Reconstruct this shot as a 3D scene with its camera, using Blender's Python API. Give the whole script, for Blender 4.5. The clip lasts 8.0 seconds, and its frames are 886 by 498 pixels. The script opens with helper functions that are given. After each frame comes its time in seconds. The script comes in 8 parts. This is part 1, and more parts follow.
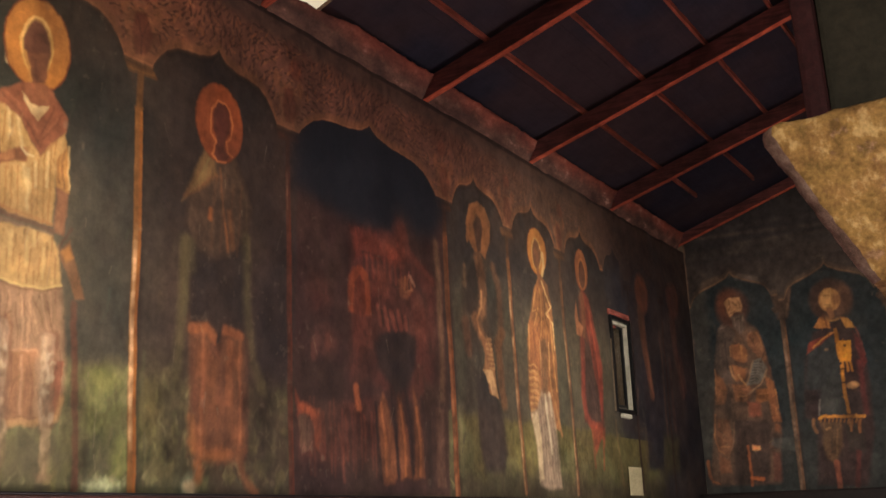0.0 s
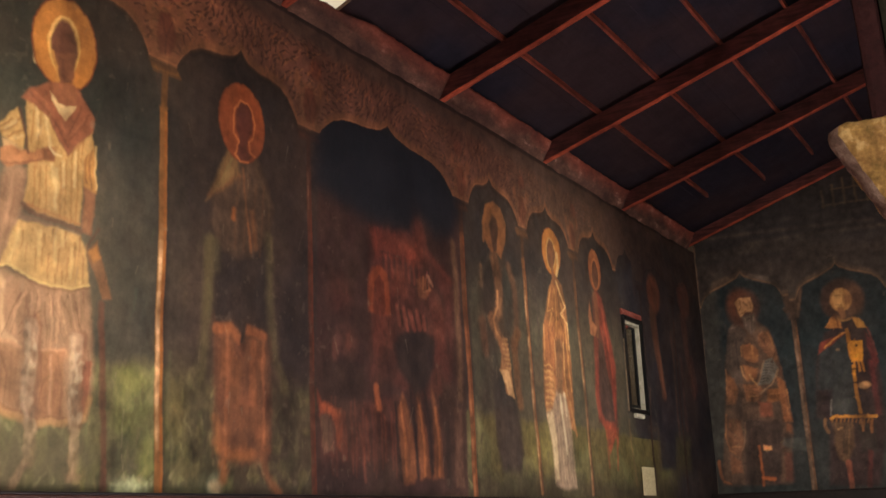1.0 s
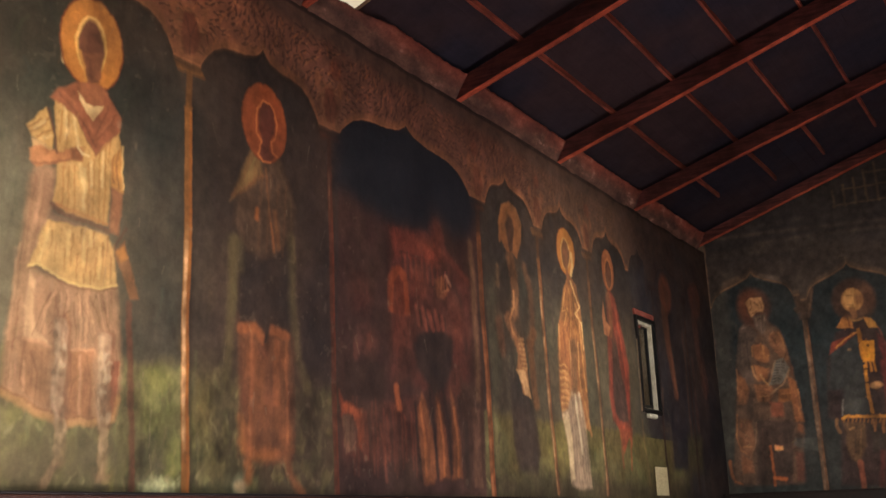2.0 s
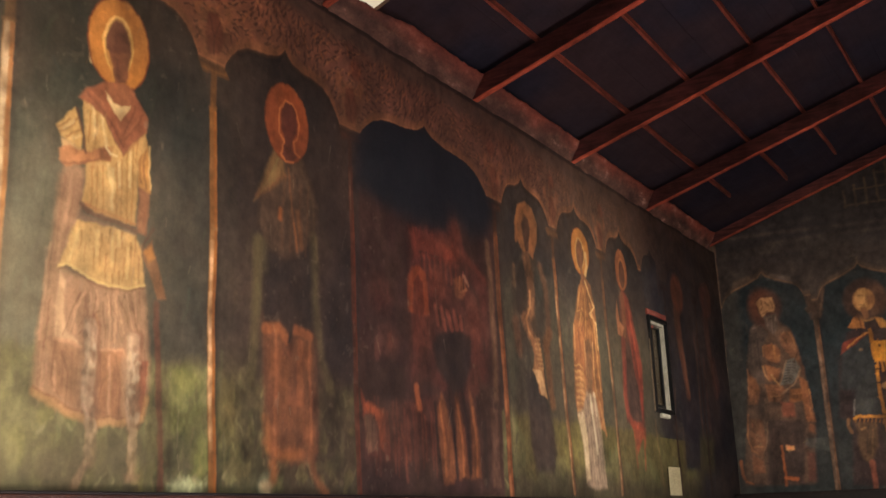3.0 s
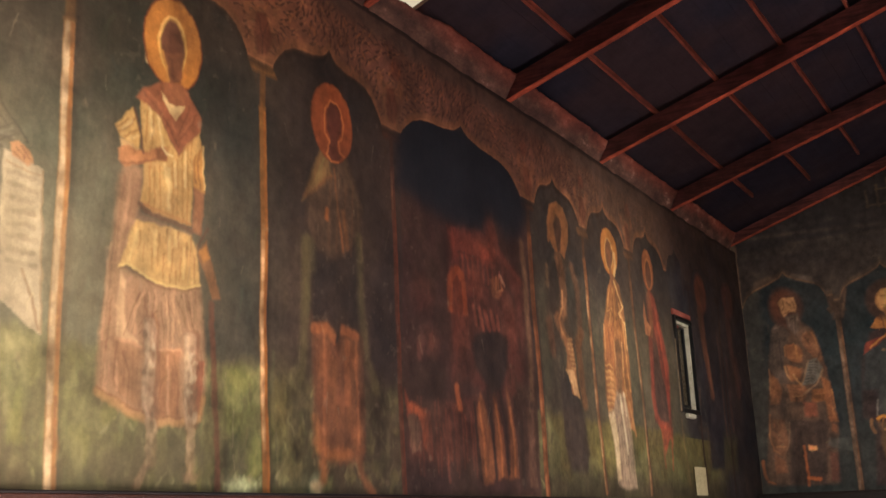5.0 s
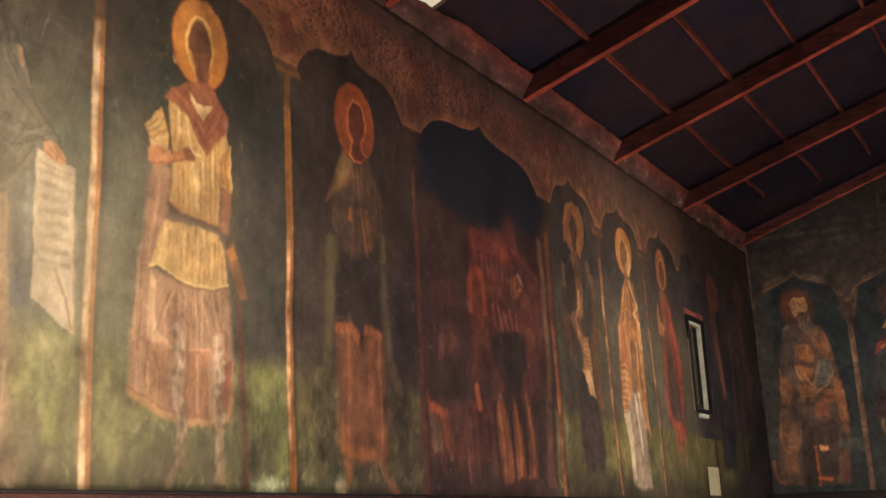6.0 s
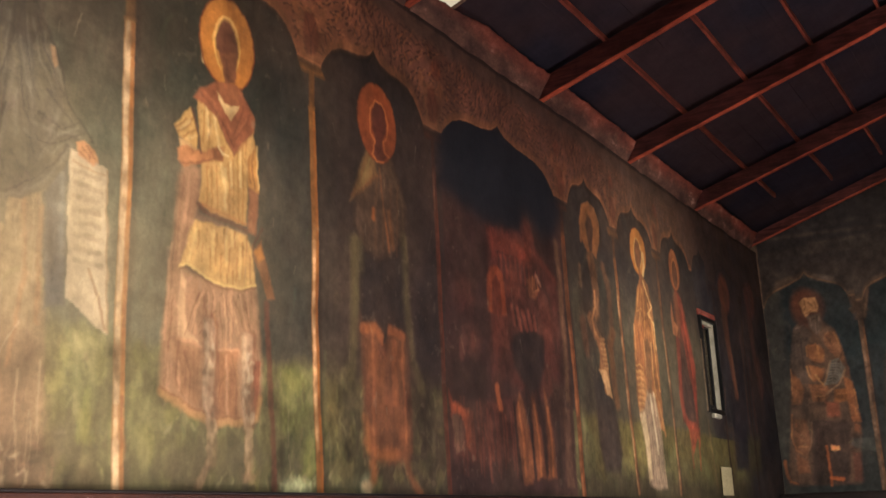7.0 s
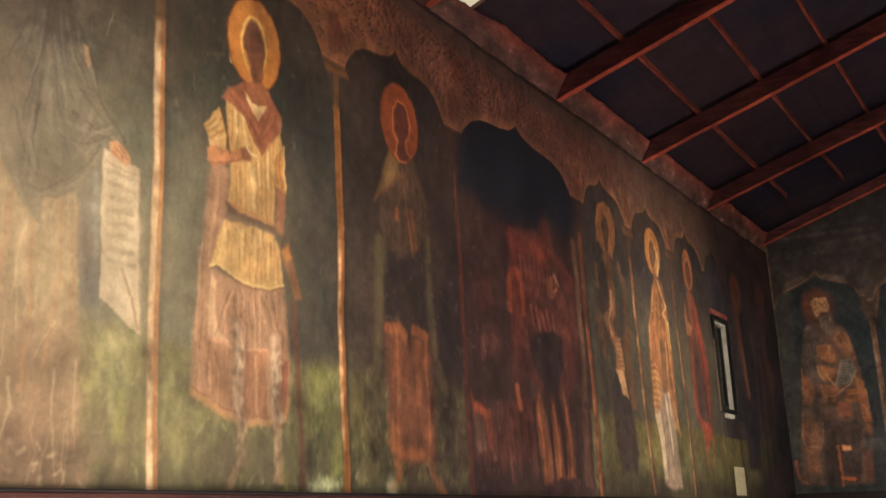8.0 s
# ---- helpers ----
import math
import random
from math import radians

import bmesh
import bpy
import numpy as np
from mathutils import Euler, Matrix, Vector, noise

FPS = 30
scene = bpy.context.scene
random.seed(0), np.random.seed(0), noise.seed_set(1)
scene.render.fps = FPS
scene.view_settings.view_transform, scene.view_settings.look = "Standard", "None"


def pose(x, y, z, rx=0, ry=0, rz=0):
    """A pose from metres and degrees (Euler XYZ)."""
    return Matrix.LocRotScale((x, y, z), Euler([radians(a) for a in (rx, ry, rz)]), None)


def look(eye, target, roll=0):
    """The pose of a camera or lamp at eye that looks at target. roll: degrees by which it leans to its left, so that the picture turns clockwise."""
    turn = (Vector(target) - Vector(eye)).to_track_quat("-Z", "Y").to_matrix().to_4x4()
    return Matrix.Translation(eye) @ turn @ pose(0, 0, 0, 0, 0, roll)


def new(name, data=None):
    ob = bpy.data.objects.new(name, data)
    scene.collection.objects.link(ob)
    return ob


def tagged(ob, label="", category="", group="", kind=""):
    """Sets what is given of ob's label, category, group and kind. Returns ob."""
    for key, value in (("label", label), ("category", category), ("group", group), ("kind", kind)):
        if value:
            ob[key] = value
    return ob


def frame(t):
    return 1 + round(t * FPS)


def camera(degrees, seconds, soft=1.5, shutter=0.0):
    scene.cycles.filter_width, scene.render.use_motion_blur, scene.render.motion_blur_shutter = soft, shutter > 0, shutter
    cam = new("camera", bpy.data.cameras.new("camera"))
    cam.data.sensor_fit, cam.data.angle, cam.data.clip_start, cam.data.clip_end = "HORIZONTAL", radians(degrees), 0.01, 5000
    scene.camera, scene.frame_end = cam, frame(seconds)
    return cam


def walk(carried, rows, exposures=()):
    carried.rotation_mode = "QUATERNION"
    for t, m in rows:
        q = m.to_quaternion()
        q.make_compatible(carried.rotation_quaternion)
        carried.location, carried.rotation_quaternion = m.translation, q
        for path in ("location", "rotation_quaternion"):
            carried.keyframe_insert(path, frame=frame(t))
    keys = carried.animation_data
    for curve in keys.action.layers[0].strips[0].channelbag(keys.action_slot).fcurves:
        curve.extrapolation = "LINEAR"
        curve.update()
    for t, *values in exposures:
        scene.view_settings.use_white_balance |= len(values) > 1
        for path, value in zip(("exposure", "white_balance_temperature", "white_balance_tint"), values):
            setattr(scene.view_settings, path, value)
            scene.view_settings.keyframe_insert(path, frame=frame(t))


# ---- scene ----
# ======== camera and walk ========
cam = camera(50.0, 8.0, soft=1.6)
MOVE = Vector((-0.786, -0.533, 0.0256))
START = Vector((0.0, 0.0, 1.5))
walk(cam, [(t, pose(*(START + MOVE * (t / 8.0)), 106.076, 1.546, 34.138)) for t in (0.0, 2.0, 4.0, 6.0, 8.0)],
     exposures=[(0.0, -0.18), (4.0, -0.1), (8.0, -0.1)])

# ======== world and lights ========
WX, NY, EX, SY = -3.54, 10.28, 4.0, -2.4     # faces of the west, north, east and south walls
world = bpy.data.worlds.new("sky")
scene.world = world
world.use_nodes = True
wn = world.node_tree.nodes
sky = wn.new("ShaderNodeTexSky")
sky.sky_type, sky.sun_disc = "NISHITA", False
sky.sun_elevation, sky.sun_rotation = radians(18), radians(240)
sky.air_density, sky.dust_density, sky.ozone_density = 0.8, 7.0, 0.3
haze = wn.new("ShaderNodeMix")
haze.data_type, haze.blend_type = "RGBA", "MULTIPLY"
haze.inputs[0].default_value, haze.inputs[7].default_value = 1.0, (4.6, 3.1, 1.6, 1)
world.node_tree.links.new(sky.outputs[0], haze.inputs[6])
world.node_tree.links.new(haze.outputs[2], wn["Background"].inputs[0])
wn["Background"].inputs[1].default_value = 0.15


def fill_light(name, m, w, h, watts, colour, spread=180):
    """Added fill lamp, set in an unseen opening."""
    d = bpy.data.lights.new(name, "AREA")
    d.shape, d.size, d.size_y, d.energy, d.color = "RECTANGLE", w, h, watts, colour
    d.spread = radians(spread)
    ob = new(name, d)
    ob.matrix_world = m
    return ob


# added fill at an unseen south opening, shining on the painted wall
fill_light("wall_fill_light", look((-0.5, SY + 0.02, 1.3), (WX, 0.6, 2.28)), 1.3, 2.2, 80, (1.0, 0.94, 0.85), 41)
# added fill beside it, shining on the pillar
fill_light("fill_light", look((1.5, SY + 0.02, 1.9), (-0.2, 1.8, 2.05)), 0.8, 0.9, 9, (1.0, 0.92, 0.78), 36)
# added fill lamps, east: one opposite the slender saints, the others facing the floor
fill_light("fill_light", look((EX - 0.02, 5.4, 2.1), (-3.5, 6.95, 2.85)), 0.7, 0.9, 15, (1.0, 0.93, 0.82), 26)
fill_light("fill_light", look((EX - 0.02, 4.4, 2.2), (-0.6, 5.2, 0.0)), 1.2, 1.4, 150, (0.98, 0.94, 0.98), 90)
fill_light("fill_light", look((EX - 0.02, 6.6, 2.2), (1.6, 4.6, 0.0)), 1.2, 1.4, 700, (1.0, 0.92, 0.98), 60)
# added fill from the south, its beam falling on the end wall
fill_light("fill_light", look((2.9, SY + 0.02, 2.1), (-2.5, 10.1, 2.75)), 0.8, 0.9, 13.5, (1.0, 0.92, 0.84), 22)
# the sun, low in the south-west, reaches in only through the slit window and the gap at the eaves
sun = bpy.data.lights.new("sun", "SUN")
sun.energy, sun.angle, sun.color = 2.2, radians(0.5), (1.0, 0.93, 0.82)
new("sun", sun).matrix_world = look((0, 0, 0), (0.8, 0.45, -0.3))


# ======== materials ========
def lin(r, g, b):
    """Linear colour from a paint chip's 0..255 values."""
    return tuple(((c / 255.0 + 0.055) / 1.055) ** 2.4 if c > 10 else c / 255.0 / 12.92 for c in (r, g, b))


def material(name, rough=0.8, spec=0.3):
    m = bpy.data.materials.new(name)
    m.use_nodes = True
    b = m.node_tree.nodes["Principled BSDF"]
    b.inputs["Roughness"].default_value = rough
    b.inputs["Specular IOR Level"].default_value = spec
    return m, m.node_tree.nodes, m.node_tree.links, b


def noise_node(n, l, scale, detail=5.0, stretch=(1, 1, 1), rough=0.6):
    co = n.new("ShaderNodeTexCoord")
    mp = n.new("ShaderNodeMapping")
    mp.inputs["Scale"].default_value = stretch
    l.new(co.outputs["Object"], mp.inputs["Vector"])
    t = n.new("ShaderNodeTexNoise")
    t.inputs["Scale"].default_value, t.inputs["Detail"].default_value, t.inputs["Roughness"].default_value = scale, detail, rough
    l.new(mp.outputs[0], t.inputs["Vector"])
    return t.outputs["Fac"]


def ramp(n, l, fac, stops):
    r = n.new("ShaderNodeValToRGB")
    e = r.color_ramp.elements
    while len(e) < len(stops):
        e.new(0.5)
    for i, (p, c) in enumerate(stops):
        e[i].position, e[i].color = p, (*c, 1)
    l.new(fac, r.inputs[0])
    return r.outputs[0]


def mix(n, l, kind, fac, a, b):
    m = n.new("ShaderNodeMix")
    m.data_type, m.blend_type = "RGBA", kind
    if isinstance(fac, float):
        m.inputs[0].default_value = fac
    else:
        l.new(fac, m.inputs[0])
    for sock, v in ((m.inputs[6], a), (m.inputs[7], b)):
        if isinstance(v, tuple):
            sock.default_value = (*v, 1)
        else:
            l.new(v, sock)
    return m.outputs[2]


def bump(n, l, b, heights, strength=0.4, distance=0.004):
    last = None
    for h, d in heights:
        k = n.new("ShaderNodeBump")
        k.inputs["Strength"].default_value, k.inputs["Distance"].default_value = strength, d
        l.new(h, k.inputs["Height"])
        if last:
            l.new(last, k.inputs["Normal"])
        last = k.outputs[0]
    l.new(last, b.inputs["Normal"])


def fresco_material():
    """Old lime plaster whose pigment is laid in the mesh's paint attribute."""
    m, n, l, b = material("fresco_plaster", 0.72, 0.25)
    at = n.new("ShaderNodeAttribute")
    at.attribute_name = "paint"
    fine = noise_node(n, l, 60, 6)
    streak = noise_node(n, l, 5, 6, (5, 5, 0.8), 0.7)
    blot = noise_node(n, l, 3.2, 6)
    c = mix(n, l, "MULTIPLY", 1.0, at.outputs["Color"], ramp(n, l, fine, [(0.25, (0.87, 0.87, 0.87)), (0.75, (1.11, 1.10, 1.08))]))
    c = mix(n, l, "MULTIPLY", 0.2, c, ramp(n, l, streak, [(0.3, (0.62, 0.6, 0.58)), (0.7, (1.3, 1.27, 1.2))]))
    c = mix(n, l, "MULTIPLY", 0.55, c, ramp(n, l, blot, [(0.3, (0.6, 0.6, 0.62)), (0.72, (1.25, 1.22, 1.16))]))
    l.new(c, b.inputs["Base Color"])
    l.new(ramp(n, l, blot, [(0.3, (0.6,) * 3), (0.7, (0.85,) * 3)]), b.inputs["Roughness"])
    bump(n, l, b, [(fine, 0.0015), (noise_node(n, l, 14, 5), 0.006)], 0.5)
    return m


def wood_material(name, dark, light, axis="x", rough=0.6, spec=0.3):
    m, n, l, b = material(name, rough, spec)
    s = {"x": (0.6, 9, 9), "y": (9, 0.6, 9), "z": (9, 9, 0.6)}[axis]
    g = noise_node(n, l, 4.0, 8, s, 0.65)
    big = noise_node(n, l, 1.4, 4)
    c = ramp(n, l, g, [(0.3, dark), (0.7, light)])
    info = n.new("ShaderNodeObjectInfo")
    c = mix(n, l, "MULTIPLY", 0.6, c, ramp(n, l, info.outputs["Random"], [(0.0, (0.65,) * 3), (1.0, (1.25,) * 3)]))
    worn = noise_node(n, l, 6.0, 5, rough=0.7)
    c = mix(n, l, "MULTIPLY", 0.8, c, ramp(n, l, big, [(0.35, (0.45,) * 3), (0.65, (1.3,) * 3)]))
    c = mix(n, l, "MULTIPLY", 0.6, c, ramp(n, l, worn, [(0.35, (0.5,) * 3), (0.65, (1.3,) * 3)]))
    l.new(c, b.inputs["Base Color"])
    bump(n, l, b, [(g, 0.004)], 0.5)
    return m


def plaster_material(name, a, b2, c2, scale=3.0, rough=0.85):
    m, n, l, b = material(name, rough, 0.2)
    blot = noise_node(n, l, scale, 8, rough=0.7)
    fine = noise_node(n, l, scale * 14, 5)
    c = ramp(n, l, blot, [(0.28, a), (0.5, b2), (0.72, c2)])
    c = mix(n, l, "MULTIPLY", 0.8, c, ramp(n, l, fine, [(0.25, (0.6,) * 3), (0.75, (1.3,) * 3)]))
    l.new(c, b.inputs["Base Color"])
    bump(n, l, b, [(blot, 0.02), (fine, 0.004)], 0.6)
    return m


FRESCO = fresco_material()
WALL = plaster_material("wall_plaster", lin(70, 62, 52), lin(112, 96, 78), lin(140, 120, 98))


def infill_material():
    """Sooty grey plaster, reddened in patches towards its upper edge to imitate a warm glow."""
    m, n, l, b = material("infill_plaster", 0.9, 0.2)
    co = n.new("ShaderNodeTexCoord")
    sep = n.new("ShaderNodeSeparateXYZ")
    l.new(co.outputs["Object"], sep.inputs[0])
    blot, mid, fine = noise_node(n, l, 3.0, 5), noise_node(n, l, 10.0, 6, (1, 0.45, 1), 0.65), noise_node(n, l, 50.0, 5)
    c = ramp(n, l, mid, [(0.30, lin(76, 56, 50)), (0.5, lin(98, 72, 62)), (0.62, lin(122, 90, 77)), (0.70, lin(186, 148, 128))])
    c = mix(n, l, "MULTIPLY", 0.8, c, ramp(n, l, blot, [(0.36, (0.65, 0.63, 0.63)), (0.6, (1.2, 1.17, 1.14))]))
    add = n.new("ShaderNodeMath")
    add.operation = "MULTIPLY_ADD"
    l.new(blot, add.inputs[0])
    add.inputs[1].default_value = 0.22
    l.new(sep.outputs["Z"], add.inputs[2])
    rng = n.new("ShaderNodeMapRange")
    rng.inputs["From Min"].default_value, rng.inputs["From Max"].default_value = 4.565, 4.69
    l.new(add.outputs[0], rng.inputs["Value"])
    # red mixed in with height stands for the glow along the top
    c = mix(n, l, "MIX", rng.outputs[0], c, ramp(n, l, mid, [(0.3, lin(104, 54, 45)), (0.55, lin(146, 76, 60)), (0.74, lin(190, 122, 100))]))
    c = mix(n, l, "MULTIPLY", 0.6, c, ramp(n, l, fine, [(0.25, (0.65,) * 3), (0.75, (1.25,) * 3)]))
    l.new(c, b.inputs["Base Color"])
    bump(n, l, b, [(mid, 0.012), (fine, 0.002)], 0.5)
    return m


INFILL = infill_material()


def capital_material():
    """Ochre wash worn off pinkish stone, with chips and mottling."""
    m, n, l, b = material("capital_stone", 0.9, 0.2)
    big, mid, fine, spot = noise_node(n, l, 7.0, 4), noise_node(n, l, 38.0, 4, (1, 1, 0.75), 0.6), noise_node(n, l, 130.0, 4), noise_node(n, l, 26.0, 5)
    c = ramp(n, l, mid, [(0.32, lin(98, 72, 40)), (0.45, lin(142, 106, 62)), (0.53, lin(158, 118, 70)), (0.64, lin(204, 166, 112))])
    c = mix(n, l, "MIX", 0.3, c, ramp(n, l, big, [(0.40, lin(128, 92, 56)), (0.5, lin(152, 122, 68)), (0.60, lin(146, 104, 68))]))
    pink = ramp(n, l, spot, [(0.58, (0.0,) * 3), (0.66, (0.7,) * 3)])
    c = mix(n, l, "MIX", pink, c, ramp(n, l, fine, [(0.3, lin(120, 84, 66)), (0.7, lin(170, 132, 104))]))
    c = mix(n, l, "MULTIPLY", 0.7, c, ramp(n, l, fine, [(0.3, (0.6,) * 3), (0.7, (1.3,) * 3)]))
    l.new(c, b.inputs["Base Color"])
    bump(n, l, b, [(big, 0.02), (mid, 0.006), (fine, 0.0015)], 0.7)
    return m


def board_material():
    """Blue-black stained boards, browner where the stain has gone."""
    m, n, l, b = material("board_wood", 0.8, 0.15)
    g, big, mid = noise_node(n, l, 4.0, 8, (9, 0.6, 9), 0.65), noise_node(n, l, 0.9, 3), noise_node(n, l, 5.0, 6, rough=0.7)
    c = ramp(n, l, big, [(0.42, lin(40, 39, 50)), (0.62, lin(57, 45, 48))])
    c = mix(n, l, "MULTIPLY", 0.7, c, ramp(n, l, mid, [(0.3, (0.6,) * 3), (0.7, (1.4,) * 3)]))
    c = mix(n, l, "MULTIPLY", 0.35, c, ramp(n, l, g, [(0.3, (0.7,) * 3), (0.7, (1.3,) * 3)]))
    l.new(c, b.inputs["Base Color"])
    bump(n, l, b, [(g, 0.002)], 0.4)
    return m


STONE = capital_material()
EDGE = plaster_material("capital_edge", lin(74, 52, 46), lin(126, 98, 87), lin(172, 144, 130), 22.0)
PIER = plaster_material("pier_paint", lin(27, 24, 19), lin(37, 33, 26), lin(48, 42, 33), 4.0)
RED_BAND = plaster_material("red_band", lin(34, 14, 15), lin(47, 18, 20), lin(62, 31, 30), 9.0, 0.8)
LINTEL = plaster_material("lintel_paint", lin(112, 54, 45), lin(142, 76, 63), lin(166, 104, 90), 14.0, 0.8)
FLOOR = plaster_material("floor_tile", lin(124, 112, 108), lin(156, 143, 138), lin(176, 164, 160), 1.2, 0.6)
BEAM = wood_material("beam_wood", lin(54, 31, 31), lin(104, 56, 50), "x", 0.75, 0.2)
# lighter red for rafter undersides: light from below put into the colour
BEAM_LIT = wood_material("beam_wood_lit", lin(124, 56, 41), lin(206, 100, 69), "x", 0.75, 0.2)
PURLIN = wood_material("purlin_wood", lin(96, 49, 40), lin(172, 89, 67), "y", 0.75, 0.2)
BOARD = board_material()
STALL = wood_material("stall_wood", lin(54, 26, 18), lin(88, 46, 30), "y", 0.5)
RAIL = wood_material("rail_wood", lin(20, 14, 12), lin(40, 28, 22), "y", 0.5)
WHITE = plaster_material("white_reveal", lin(150, 144, 122), lin(190, 184, 160), lin(214, 208, 186), 9.0)
FRAME = wood_material("frame_paint", lin(14, 14, 15), lin(30, 29, 29), "z", 0.45)
PAPER = plaster_material("paper", lin(172, 158, 118), lin(192, 178, 136), lin(206, 192, 152), 5.0)
GRASS = plaster_material("garden_green", lin(26, 40, 34), lin(44, 62, 50), lin(64, 84, 64), 2.0)


def glass_material():
    m, n, l, b = material("window_glass", 0.05, 0.5)
    b.inputs["Base Color"].default_value = (0.9, 0.95, 0.95, 1)
    b.inputs["Transmission Weight"].default_value = 1.0
    b.inputs["IOR"].default_value = 1.06
    return m


GLASS = glass_material()


# ======== mesh helpers ========
def link(name, bm, mat, parent=None, smooth=False):
    me = bpy.data.meshes.new(name)
    bm.normal_update()
    bm.to_mesh(me)
    bm.free()
    me.materials.append(mat)
    if smooth:
        me.polygons.foreach_set("use_smooth", [True] * len(me.polygons))
    ob = new(name, me)
    ob.parent = parent
    return ob


def part(name, bm, mat, parent, label="", smooth=False):
    ob = link(name, bm, mat, parent, smooth)
    return tagged(ob, label) if label else ob


def box(bm, lo, hi, bevel=0.0):
    r = bmesh.ops.create_cube(bm, size=1.0)
    lo, hi = Vector(lo), Vector(hi)
    for v in r["verts"]:
        v.co = Vector([lo[i] + (v.co[i] + 0.5) * (hi[i] - lo[i]) for i in range(3)])
    if bevel:
        es = {e for v in r["verts"] for e in v.link_edges}
        bmesh.ops.bevel(bm, geom=list(es), offset=bevel, segments=2, affect="EDGES", profile=0.6)
    return bm


def boxes(*pairs, bevel=0.0):
    bm = bmesh.new()
    for lo, hi in pairs:
        box(bm, lo, hi, bevel)
    return bm


def roughen(bm, amount, scale, cuts=0, seed=0.0):
    if cuts:
        bmesh.ops.subdivide_edges(bm, edges=bm.edges[:], cuts=cuts, use_grid_fill=True)
    off = Vector((seed, seed * 1.7, -seed))
    for v in bm.verts:
        v.co += amount * (noise.noise_vector(v.co * scale + off) + 0.5 * noise.noise_vector(v.co * scale * 2.7 + off))
    return bm


# ======== the painter: pigment on a fine plaster sheet ========
def value_noise(u, v, su, sv, seed):
    """Smooth random values, about -1..1, with grains su by sv metres."""
    rng = np.random.RandomState(seed)
    tab = rng.rand(256, 256) * 2 - 1
    a, b = u / su + 57.3, v / sv + 31.7
    i, j = np.floor(a).astype(int), np.floor(b).astype(int)
    fa, fb = a - i, b - j
    fa, fb = fa * fa * (3 - 2 * fa), fb * fb * (3 - 2 * fb)
    g = lambda p, q: tab[p % 256, q % 256]
    return (g(i, j) * (1 - fa) + g(i + 1, j) * fa) * (1 - fb) + (g(i, j + 1) * (1 - fa) + g(i + 1, j + 1) * fa) * fb


KINDS = {"painted_figure": ("fresco figure", "painted saints"), "painted_scene": ("fresco scene", ""), "painted_column": ("painted column", "painted columns"),
         "painted_frieze": ("fresco border", ""), "painted_band": ("fresco border", ""), "painted_lattice": ("fresco pattern", "")}


